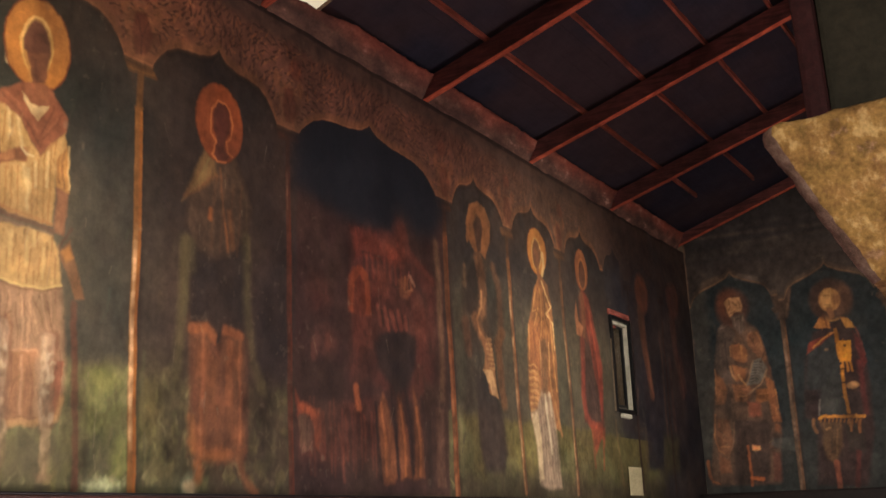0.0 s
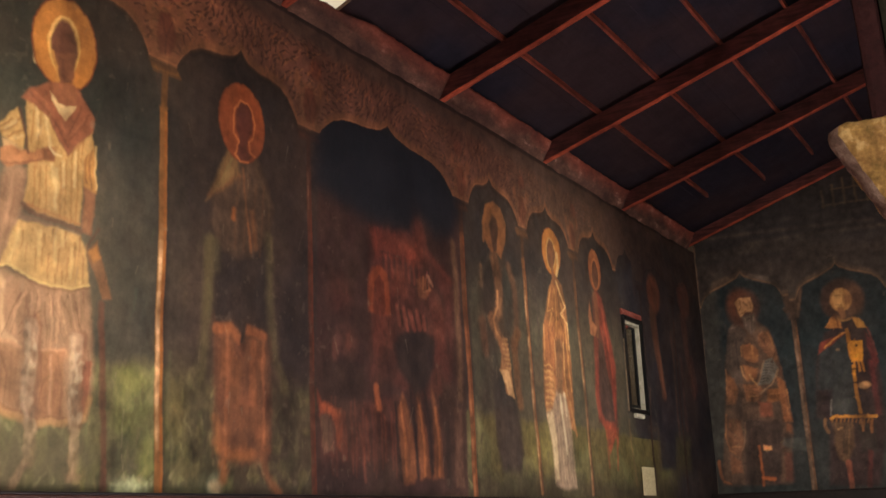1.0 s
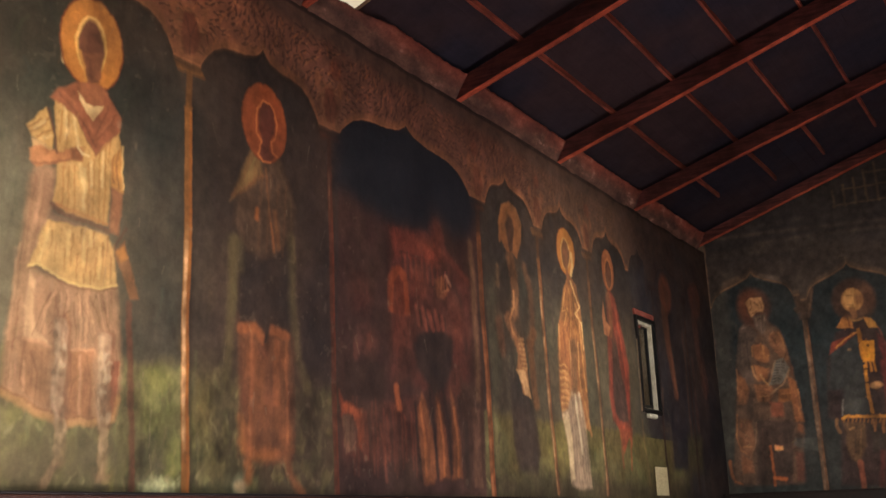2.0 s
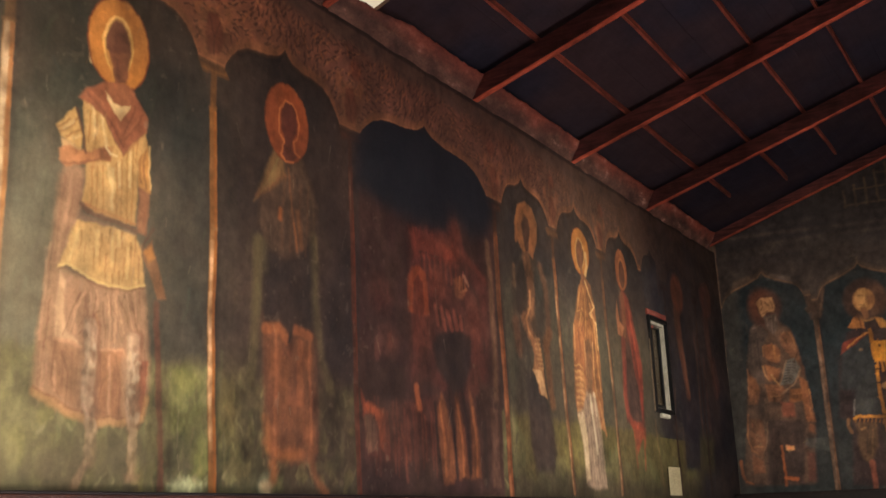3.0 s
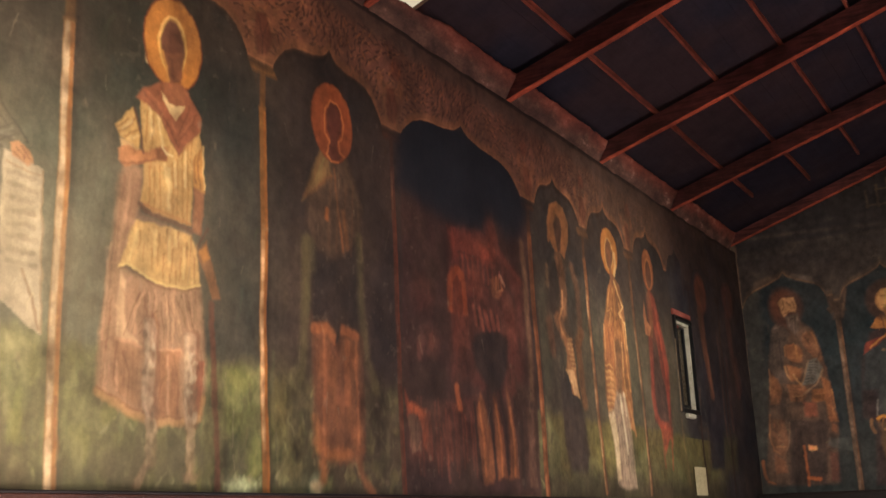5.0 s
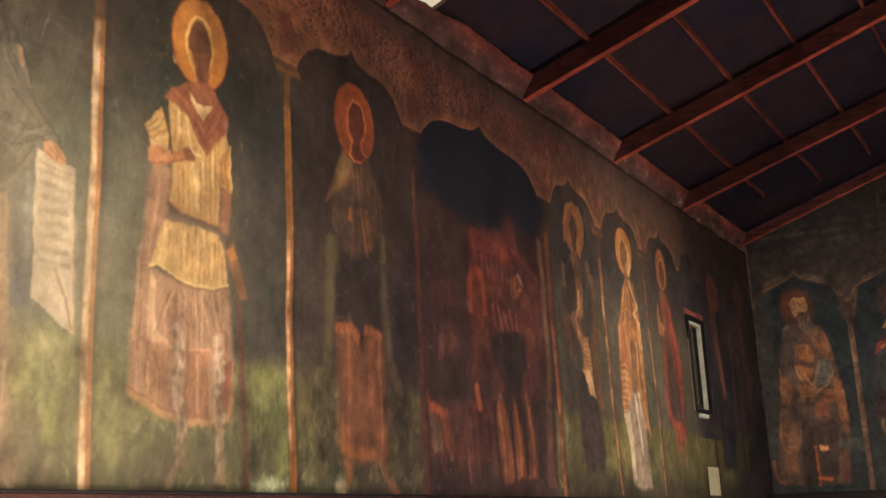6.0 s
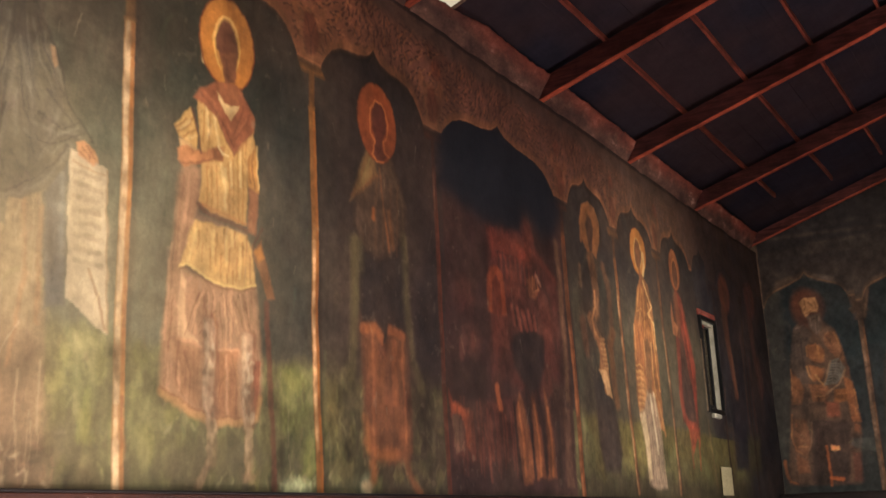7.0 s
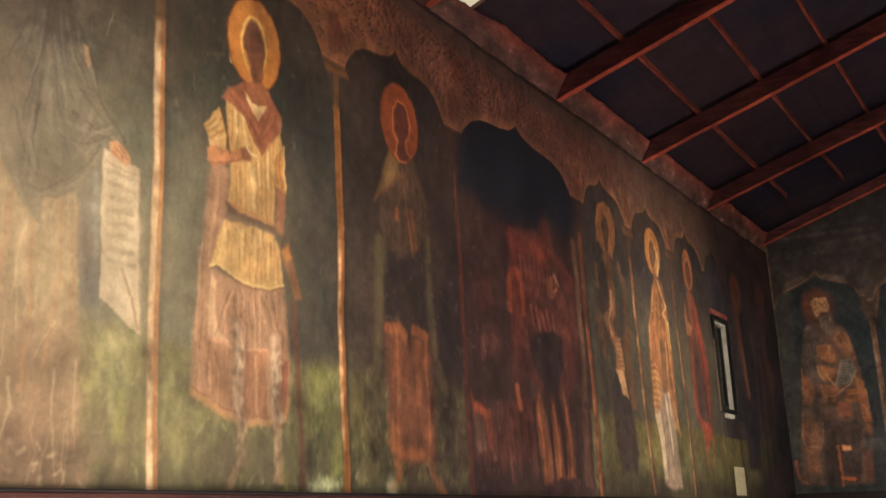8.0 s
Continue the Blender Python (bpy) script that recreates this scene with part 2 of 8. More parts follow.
class Fresco:
    def __init__(self, us, vs, base):
        self.U, self.V = np.meshgrid(us, vs, indexing="ij")
        U, V = self.U, self.V
        self.C = np.ones(U.shape + (3,)) * np.array(base)
        self.I = np.zeros(U.shape, int)
        self.parts = [None]
        self.ru = U + 0.004 * value_noise(U, V, 0.05, 0.06, 1) + 0.003 * value_noise(U, V, 0.017, 0.02, 2)
        self.rv = V + 0.006 * value_noise(U, V, 0.05, 0.06, 3) + 0.004 * value_noise(U, V, 0.017, 0.02, 4)
        self.streak = (0.20 * value_noise(U, V, 0.022, 0.16, 5) + 0.45 * value_noise(U, V, 0.07, 0.4, 6)
                       + 0.4 * value_noise(U, V, 0.016, 0.03, 7))
        self.cloud = 0.6 * value_noise(U, V, 0.16, 0.2, 8) + 0.4 * value_noise(U, V, 0.06, 0.07, 9)

    def part(self, name, parent=0, label=""):
        self.parts.append((name, parent, label))
        return len(self.parts) - 1

    def window(self, lo, hi, pad):
        us, vs = self.U[:, 0], self.V[0]
        i = np.searchsorted(us, [lo[0] - pad, hi[0] + pad])
        j = np.searchsorted(vs, [lo[1] - pad, hi[1] + pad])
        return slice(*i), slice(*j)

    def lay(self, w, d, col, soft, pid, alpha, streak=0.2, cloud=0.2, mask=None):
        a = np.clip(d / soft + 0.5, 0, 1)
        a = a * a * (3 - 2 * a) * alpha
        if mask is not None:
            a = a * (self.I[w] == mask)
        tone = np.clip(1 + streak * self.streak[w] + cloud * self.cloud[w], 0.15, 2.2)
        a, tone = a[..., None], tone[..., None]
        self.C[w] = self.C[w] * (1 - a) + np.array(col) * tone * a
        if pid:
            self.I[w][d > 0] = pid

    def poly(self, pts, col, soft=0.03, pid=0, alpha=1.0, streak=0.25, cloud=0.2):
        p = np.array(pts)
        w = self.window(p.min(0), p.max(0), soft + 0.03)
        x, y = self.ru[w], self.rv[w]
        best, inside = np.full(x.shape, 9.0), np.zeros(x.shape, bool)
        for (ax, ay), (bx, by) in zip(p, np.roll(p, -1, 0)):
            ex, ey = bx - ax, by - ay
            k = np.clip(((x - ax) * ex + (y - ay) * ey) / (ex * ex + ey * ey + 1e-9), 0, 1)
            best = np.minimum(best, np.hypot(x - ax - k * ex, y - ay - k * ey))
            if ey:
                inside ^= ((ay > y) != (by > y)) & (x < ax + (y - ay) * ex / ey)
        self.lay(w, np.where(inside, best, -best), col, soft, pid, alpha, streak, cloud)

    def ellipse(self, c, r, col, soft=0.02, pid=0, alpha=1.0, streak=0.15, cloud=0.15):
        w = self.window((c[0] - r[0], c[1] - r[1]), (c[0] + r[0], c[1] + r[1]), soft + 0.03)
        q = np.hypot((self.ru[w] - c[0]) / r[0], (self.rv[w] - c[1]) / r[1])
        self.lay(w, (1 - q) * min(r), col, soft, pid, alpha, streak, cloud)

    def stroke(self, pts, width, col, soft=0.012, pid=0, alpha=1.0, streak=0.2, cloud=0.2, end=None, mask=None, steady=0.0):
        p = np.array(pts, float)
        w = self.window(p.min(0) - width, p.max(0) + width, soft + 0.03)
        x = self.ru[w] + steady * (self.U[w] - self.ru[w])
        y = self.rv[w] + steady * (self.V[w] - self.rv[w])
        end = width if end is None else end
        best = np.full(x.shape, -9.0)
        n = len(p) - 1
        for i in range(n):
            (ax, ay), (bx, by) = p[i], p[i + 1]
            ex, ey = bx - ax, by - ay
            k = np.clip(((x - ax) * ex + (y - ay) * ey) / (ex * ex + ey * ey + 1e-9), 0, 1)
            half = 0.5 * (width + (end - width) * (i + k) / n)
            best = np.maximum(best, half - np.hypot(x - ax - k * ex, y - ay - k * ey))
        self.lay(w, best, col, soft, pid, alpha, streak, cloud, mask)

    def brush(self, pid, count, length, width, tones=(0.55, 1.5), tilt=0.25, alpha=0.5, seed=1, region=None):
        """Short brush marks inside one painted part, darker and lighter than the paint under them."""
        rng = np.random.RandomState(seed)
        sel = self.I == pid
        if region is not None:
            sel &= region
        i, j = np.nonzero(sel)
        if not len(i):
            return
        for k in rng.randint(0, len(i), count):
            p, q = i[k], j[k]
            u, v = self.U[p, q], self.V[p, q]
            t = rng.normal(0, tilt)
            h = length * (0.4 + 0.8 * rng.rand())
            bend = rng.normal(0, 0.25) * h
            pts = [(u - math.sin(t) * h, v + math.cos(t) * h), (u + bend, v), (u + math.sin(t) * h, v - math.cos(t) * h)]
            tone = tones[0] if rng.rand() < 0.5 else tones[1]
            col = np.clip(self.C[p, q] * tone * (1 + 0.12 * rng.randn(3)), 0.003, 0.8)
            self.stroke(pts, width * (0.5 + rng.rand()), col, width * 0.9, 0, alpha * (0.5 + 0.5 * rng.rand()), 0, 0, end=width * 0.3, mask=pid)

    def weather(self, wash, amount=0.22, mottle=0.3, seed=40):
        """Age: a dull film over all pigment, mottling, small losses of paint."""
        U, V = self.U, self.V
        film = np.clip(amount * (1 + 0.8 * value_noise(U, V, 0.35, 0.4, seed) + 0.5 * value_noise(U, V, 0.09, 0.1, seed + 1)), 0, 0.7)[..., None]
        self.C = self.C * (1 - film) + np.array(wash) * film
        m = (1 + mottle * (0.6 * value_noise(U, V, 0.045, 0.05, seed + 2) + 0.5 * value_noise(U, V, 0.13, 0.16, seed + 3) + 0.35 * value_noise(U, V, 0.02, 0.022, seed + 4)))
        self.C *= np.clip(m, 0.3, 1.8)[..., None]
        loss = value_noise(U, V, 0.03, 0.035, seed + 5) + 0.5 * value_noise(U, V, 0.25, 0.3, seed + 6) + 0.3 * value_noise(U, V, 0.015, 0.014, seed + 7)
        a = (np.clip((loss - 1.02) / 0.25, 0, 1) * 0.5)[..., None]
        self.C = self.C * (1 - a) + (self.C * 0.8 + np.array(lin(150, 130, 104)) * 0.2) * a

    def build(self, wall, place, hole=None):
        """One full sheet of plaster, and over it a skin for each painted part."""
        U, V = self.U, self.V
        disp = 0.010 * value_noise(U, V, 0.9, 0.7, 11) + 0.004 * value_noise(U, V, 0.22, 0.2, 12)
        ids = self.I[:-1, :-1]
        keep = np.ones(ids.shape, bool)
        if hole:
            cu, cv = 0.5 * (U[1:, 1:] + U[:-1, :-1]), 0.5 * (V[1:, 1:] + V[:-1, :-1])
            keep = ~hole(cu, cv)
        num = np.arange(U.size).reshape(U.shape)
        made = {0: wall}
        for pid in range(len(self.parts)):
            sel = keep if pid == 0 else keep & (ids == pid)
            i, j = np.nonzero(sel)
            name, parent, label = ("painted_plaster", 0, "") if pid == 0 else self.parts[pid]
            if len(i) == 0:
                ob = new(name)
                own = keep & np.isin(ids, [k for k in range(1, len(self.parts)) if self.parts[k][1] == pid])
                if own.any():
                    p, q = np.nonzero(own)
                    ob.location = place(U[p, q].mean()[None], V[p, q].min()[None], np.zeros(1))[0]
            else:
                quads = np.stack([num[i, j], num[i + 1, j], num[i + 1, j + 1], num[i, j + 1]], 1)
                used, inv = np.unique(quads, return_inverse=True)
                level = 0.0 if pid == 0 else (0.0006 if parent == 0 else 0.0012)
                xyz = place(U.ravel()[used], V.ravel()[used], disp.ravel()[used] + level)
                me = bpy.data.meshes.new(name)
                me.vertices.add(len(used))
                me.vertices.foreach_set("co", xyz.astype(np.float32).ravel())
                me.loops.add(quads.size)
                me.loops.foreach_set("vertex_index", inv.ravel().astype(np.int32))
                me.polygons.add(len(quads))
                me.polygons.foreach_set("loop_start", np.arange(0, quads.size, 4, dtype=np.int32))
                me.polygons.foreach_set("use_smooth", np.ones(len(quads), bool))
                me.update(calc_edges=True)
                at = me.attributes.new("paint", "FLOAT_COLOR", "POINT")
                rgba = np.ones((len(used), 4), np.float32)
                rgba[:, :3] = np.clip(self.C.reshape(-1, 3)[used], 0.002, 0.85)
                at.data.foreach_set("color", rgba.ravel())
                me.materials.append(FRESCO)
                ob = new(name, me)
            if pid and not parent:
                tagged(ob, label, *KINDS[name])
            else:
                ob.parent = made[parent]
                ob.matrix_parent_inverse = Matrix.Translation(-made[parent].location)
                if label:
                    tagged(ob, label)
            made[pid] = ob


# rise of an arch's edge above its springing, from the point at the middle (0) to the capital (1)
WEST_ARCH = ([0, 0.05, 0.12, 0.3, 0.5, 0.65, 0.8, 0.9, 0.97, 1.0], [0.282, 0.252, 0.222, 0.194, 0.184, 0.170, 0.130, 0.080, 0.030, 0.0])
NORTH_ARCH = ([0, 0.08, 0.3, 0.55, 0.75, 0.88, 0.96, 1.0], [0.325, 0.280, 0.230, 0.188, 0.155, 0.110, 0.050, 0.0])


def arch_edge(u, openings, arch, spring):
    """Height of the painted arcade's lower edge: pointed, cusped arches (left, point, right) between flat springings."""
    out = np.zeros(u.shape) + spring
    for left, mid, right in openings:
        k = np.where(u < mid, (mid - u) / (mid - left), (u - mid) / (right - mid))
        out = np.where(k < 1.0, spring + np.interp(k, *arch), out)
    return out


# ======== west wall ========
WEST_OPENINGS = [(0.72, 1.15, 1.58), (1.74, 2.16, 2.590), (2.757, 3.19, 3.639), (3.828, 4.497, 5.25), (5.45, 5.744, 6.164), (6.289, 6.629, 7.004),
                 (7.195, 7.551, 7.95), (8.02, 8.26, 8.46), (8.62, 8.98, 9.31), (9.46, 9.84, 10.24)]
WEST_COLUMNS = [0.62, 1.68, 2.71, 3.79, 5.33, 6.24, 7.16, 7.90, 8.52, 9.39, 10.30]
WIN = (8.06, 8.49, 2.44, 3.31)

wall_west = tagged(new("wall_west"), "old plastered wall painted with an arcade of standing saints", "wall", kind="structure")
T = 0.75
part("masonry", boxes(((WX - T, SY - 0.6, 0), (WX - 0.03, WIN[0], 4.42)), ((WX - T, WIN[1], 0), (WX - 0.03, NY + 0.6, 4.42)),
                      ((WX - T, WIN[0], 0), (WX - 0.03, WIN[1], WIN[2])), ((WX - T, WIN[0], WIN[3]), (WX - 0.03, WIN[1], 4.42))),
     WALL, wall_west)

us = [0.4]
while us[-1] < NY:
    us.append(us[-1] + (0.0052 if us[-1] < 3.9 else 0.0052 + 0.0013 * (us[-1] - 3.9)))
west = Fresco(np.array(us), np.arange(1.6, 4.405, 0.0062), lin(98, 98, 78))
U, V = west.U, west.V
ALL = (slice(None), slice(None))
# ground colour: grey green, with upright brush marks
west.lay(ALL, np.ones(U.shape), lin(95, 93, 74), 0.1, 0, 1.0, 0.22, 0.3)
# darker blue-black field in the upper panels
west.lay(ALL, V - 3.1 + 0.2 * west.cloud, lin(44, 43, 35), 0.9, 0, 0.95, 0.2, 0.25)
west.lay(ALL, np.minimum(U - 2.45, V - 2.28) + 0.1 * west.cloud, lin(54, 50, 43), 0.35, 0, 0.6, 0.2, 0.25)
# darker, redder plaster past the second saint
west.lay(ALL, U - 2.42 + 0.1 * west.cloud, lin(70, 56, 46), 0.35, 0, 0.6, 0.25, 0.25)
west.lay(ALL, U - 2.95 + 0.15 * west.cloud, lin(64, 49, 42), 0.8, 0, 0.9, 0.2, 0.25)
west.lay(ALL, np.minimum(U - 2.85, V - 2.9 + 0.2 * west.cloud), lin(47, 40, 37), 0.5, 0, 0.85, 0.15, 0.2)
west.lay(ALL, U - 3.56 + 0.03 * west.cloud, lin(48, 39, 38), 0.12, 0, 0.8, 0.2, 0.25)
# grey-green ground round the slender saints, dark under their arches
west.lay(ALL, U - 5.40 + 0.04 * west.cloud, lin(78, 74, 57), 0.2, 0, 0.85, 0.3, 0.3)
west.lay(ALL, np.minimum(U - 5.3, V - 3.15 + 0.1 * west.cloud), lin(46, 42, 41), 0.55, 0, 0.9, 0.15, 0.25)
west.lay(ALL, np.minimum(0.16 - np.abs(U - 2.55), V - 2.25) + 0.03 * west.cloud, lin(56, 60, 53), 0.16, 0, 0.6, 0.15, 0.3)
west.lay(ALL, np.minimum(0.30 - np.abs(U - 2.5), V - 3.25) + 0.05 * west.cloud, lin(40, 40, 36), 0.3, 0, 0.6, 0.15, 0.3)
# meadow at the foot
west.lay(ALL, 2.20 - V + 0.05 * west.cloud + 0.02 * west.streak, lin(112, 106, 68), 0.10, 0, 0.9, 0.35, 0.45)
west.lay(ALL, np.minimum(2.22 - V + 0.04 * west.cloud, U - 5.5), lin(86, 78, 42), 0.06, 0, 0.85, 0.35, 0.4)
west.lay(ALL, np.minimum(2.22 - V + 0.05 * west.cloud, 0.5 - np.abs(U - 3.7)), lin(66, 58, 40), 0.25, 0, 0.7, 0.35, 0.4)
west.lay(ALL, 1.95 - V + 0.25 * west.cloud, lin(82, 82, 52), 0.18, 0, 0.65, 0.35, 0.6)
west.lay(ALL, np.minimum(2.0 - V + 0.15 * west.cloud, 0.42 - np.abs(U - 3.5)), lin(50, 42, 31), 0.3, 0, 0.85, 0.35, 0.5)
west.lay(ALL, 1.78 - V + 0.08 * west.cloud, lin(62, 60, 40), 0.14, 0, 0.6, 0.35, 0.6)
# yellow-green patch painted brighter as a pool of light on the meadow
west.ellipse((6.38, 2.02), (0.26, 0.18), lin(116, 106, 56), 0.18, 0, 0.6, 0.4, 0.6)
west.lay(ALL, np.minimum(1.80 - V + 0.10 * west.cloud, U - 5.3), lin(54, 49, 34), 0.12, 0, 0.7, 0.35, 0.5)
# wall darkened towards the corner by the slit window, painting in its shade
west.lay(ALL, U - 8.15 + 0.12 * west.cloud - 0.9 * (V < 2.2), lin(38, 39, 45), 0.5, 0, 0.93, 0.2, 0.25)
west.lay(ALL, np.minimum(0.16 - np.abs(U - 2.94), 0.17 - np.abs(V - 2.12)) + 0.05 * west.cloud, lin(72, 64, 46), 0.16, 0, 0.65, 0.25, 0.5)
rng = random.Random(9)
for i in range(420):
    a, v = 0.9 + 4.6 * rng.random() ** 1.2, 1.68 + 0.46 * rng.random() ** 1.2
    tone = rng.choice((lin(134, 128, 82), lin(146, 138, 96), lin(78, 78, 56), lin(70, 68, 52), lin(118, 112, 74), lin(112, 98, 70)))
    h = 0.02 + 0.045 * rng.random()
    t = rng.gauss(0, 0.5)
    west.stroke([(a, v), (a + math.sin(t) * h * 0.6, v + h * 0.6), (a + math.sin(t) * h * 1.4, v + h)], 0.010 + 0.014 * rng.random(), tone, 0.016, 0, 0.6, 0.3, 0.4, end=0.004)
for i in range(300):
    a, v = 0.95 + 2.9 * rng.random(), 1.68 + 0.5 * rng.random()
    tone = rng.choice((lin(112, 108, 60), lin(122, 114, 76), lin(56, 58, 40), lin(62, 60, 42), lin(94, 94, 54)))
    west.ellipse((a, v), (0.012 + 0.03 * rng.random(), 0.015 + 0.06 * rng.random()), tone, 0.026, 0, 0.5, 0.4, 0.9)
for c, r, tone in (((2.61, 2.14), (0.09, 0.06), (122, 122, 62)), ((2.57, 1.98), (0.05, 0.07), (118, 122, 62)), ((2.66, 1.92), (0.06, 0.10), (66, 70, 42)), ((2.56, 1.80), (0.07, 0.06), (60, 60, 40)), ((2.72, 1.80), (0.03, 0.08), (130, 132, 70)),
                   ((2.30, 1.80), (0.14, 0.08), (66, 62, 42)), ((2.02, 1.75), (0.10, 0.08), (62, 60, 42)), ((2.88, 2.02), (0.05, 0.12), (122, 110, 62)), ((2.95, 1.82), (0.08, 0.10), (92, 84, 50))):
    west.ellipse(c, r, lin(*tone), 0.08, 0, 0.6, 0.5, 0.9)
west.ellipse((2.62, 2.05), (0.12, 0.12), lin(112, 114, 62), 0.10, 0, 0.3, 0.5, 0.9)
west.ellipse((1.78, 1.9), (0.12, 0.2), lin(118, 114, 70), 0.14, 0, 0.35, 0.5, 0.9)
for i in range(46):
    a, v, t = rng.gauss(2.63, 0.05), 1.665 + abs(rng.gauss(0, 0.028)), rng.gauss(0, 0.9)
    west.stroke([(a, v), (a + 0.02 * math.sin(t), v + 0.02 * math.cos(t))], 0.012, lin(186, 186, 134), 0.022, 0, 0.32, 0.5, 0.9, end=0.004)
for c, r, k in (((2.64, 1.68), (0.07, 0.03), 0.4), ((3.12, 1.69), (0.025, 0.035), 0.6)):
    west.ellipse(c, r, lin(206, 214, 168), 0.08, 0, k, 0.5, 0.8)


def painted_column(f, u, top, low, width, col, pid, lean=0.0, bright=(0.0, 1.0), spring=3.70):
    """A slim shaft, lit along its left side where the paint has lasted, with a dark neck and a slab capital."""
    dim = tuple(0.5 * c for c in col)
    dark = tuple(0.32 * c for c in col)
    at = lambda k: (u + lean * k, top - 0.06 + (low - top + 0.06) * k)
    f.stroke([(u + width * 0.5, top + 0.1), (u + width * 0.5 + lean, low)], width * 0.9, lin(44, 35, 31), 0.03, 0, 0.5, steady=0.8)
    f.stroke([(u - 0.004, spring - 0.05), (u, top - 0.07)], width * 0.95, tuple(0.3 * c for c in col), 0.016, pid, 0.9, 0.3, 0.4, steady=0.8)
    f.stroke([at(0), at(1)], width, col, 0.012, pid, 0.95, 0.3, 0.5, steady=0.8)
    rub = 0.42 if width < 0.046 else 0.65
    pale = tuple((1 - rub) * (1.0 if width >= 0.046 else 1.5) * c + rub * p * max(col) / (0.34 if width < 0.046 else 0.46) for c, p in zip(col, lin(214, 188, 148))) if width < 0.05 else tuple(1.2 * c for c in col)
    n = 22
    for k in range(n):
        q = value_noise(np.array([u * 3.0 + k * 0.37]), np.array([0.5]), 0.3, 0.3, 31)[0]
        (x0, z0), (x1, z1) = at(k / n), at((k + 1.15) / n)
        mid = (k + 0.5) / n
        lit = max(0.0, min(1.0, (mid - bright[0]) / 0.12 + 0.15, (bright[1] - mid) / 0.08 + 0.3)) * (0.8 + 0.4 * q)
        f.stroke([(x0, z0), (x1, z1)], width * 0.95, dim, 0.02, 0, max(0.0, 0.8 - lit), 0.3, 0.5, steady=0.8)
        f.stroke([(x0 - width * 0.2, z0), (x1 - width * 0.2, z1)], width * (0.52 + 0.25 * q), pale, 0.012, 0, max(0.0, min(0.92, lit)), 0.6, 1.1, steady=0.8)
        f.stroke([(x0 + width * 0.32, z0), (x1 + width * 0.32, z1)], width * 0.36, (col[0] * (0.75 + 0.3 * q), col[1] * (0.55 + 0.2 * q), col[2] * 0.4), 0.014, 0, 0.75, 0.3, 0.5, steady=0.8)
        if q > 0.2:
            f.ellipse((x0 - width * 0.1, z0), (width * 0.4, 0.035), tuple(0.5 * c for c in col), 0.025, 0, 0.6)
    f.stroke([(u - width * 0.5, top - 0.06), (u - width * 0.5 + lean, low)], 0.007, tuple(0.4 * c for c in col), 0.012, 0, 0.5, 0.3, 0.6, steady=0.8)
    # ring at the neck, then the slab
    f.stroke([(u - width * 0.42, top - 0.045), (u + width * 0.42, top - 0.035)], 0.02, tuple(0.45 * c for c in col), 0.016, pid, 0.7, 0.3, 0.5)
    f.poly([(u - 0.105, spring - 0.02), (u + 0.065, spring + 0.0), (u + 0.095, spring - 0.045), (u - 0.075, spring - 0.062)], tuple(0.42 * c for c in col), 0.016, pid, 0.95, 0.3, 0.5)
    f.stroke([(u - 0.09, spring - 0.008), (u + 0.065, spring + 0.004)], 0.010, tuple(0.9 * c for c in col), 0.014, pid, 0.6)
    f.stroke([(u - 0.07, spring - 0.068), (u + 0.09, spring - 0.052)], 0.012, dark, 0.014, 0, 0.7)


def halo(f, c, r, face, col, inner, pid, skin=None, squeeze=1.0):
    w = r * squeeze
    f.ellipse(c, (w + 0.008, r + 0.008), lin(120, 62, 34), 0.012, pid)
    f.ellipse(c, (w, r), col, 0.012, pid, 1, 0.12, 0.12)
    f.ellipse(face[0], (face[1][0] + 0.014, face[1][1] + 0.014), inner, 0.012, pid)
    f.ellipse(face[0], face[1], skin or lin(112, 70, 50), 0.02, pid, 1, 0.2, 0.3)


# ---- the monk with a scroll
fig = west.part("painted_figure", 0, "painted monk in a grey mantle holding a cream scroll")
tunic, mantle, scroll = (west.part(*a) for a in (("tunic", fig, "pale tan painted tunic"), ("mantle", fig, "slate grey painted mantle"),
                                                 ("scroll", fig, "cream painted scroll with rows of writing")))
west.poly([(0.7, 2.9), (1.05, 2.69), (1.34, 2.66), (1.39, 2.23), (1.42, 1.78), (1.46, 1.67), (0.7, 1.66)], lin(128, 108, 80), 0.03, tunic, 1, 0.2, 0.25)
west.poly([(0.7, 2.1), (1.05, 2.22), (1.40, 2.12), (1.43, 1.66), (0.7, 1.66)], lin(98, 76, 56), 0.3, 0, 0.85, 0.35, 0.9)
west.poly([(0.7, 1.86), (1.1, 1.84), (1.43, 1.82), (1.45, 1.66), (0.7, 1.66)], lin(74, 56, 42), 0.12, 0, 0.8, 0.6, 0.9)
rng = random.Random(3)
for i in range(46):
    a, v = 1.02 + 0.40 * rng.random(), 1.68 + 0.9 * rng.random() ** 1.4
    h = 0.06 + 0.12 * rng.random()
    tone = rng.choice((lin(112, 88, 66), lin(100, 78, 60), lin(162, 140, 108), lin(150, 128, 98)))
    west.stroke([(a, v + h), (a + rng.uniform(-0.02, 0.02), v), (a + rng.uniform(-0.025, 0.025), v - h)], 0.006 + 0.007 * rng.random(), tone, 0.010, 0, 0.42, 0.2, 0.2, end=0.003, mask=tunic)
for i in range(60):
    a, v = 1.05 + 0.42 * rng.random(), 1.665 + 0.13 * rng.random() ** 1.6
    t = rng.uniform(0, 6.28)
    west.stroke([(a, v), (a + 0.03 * math.cos(t), v + 0.025 * math.sin(t))], 0.012, rng.choice((lin(92, 64, 48), lin(62, 48, 38), lin(160, 138, 108), lin(122, 94, 72))), 0.012, 0, 0.5)
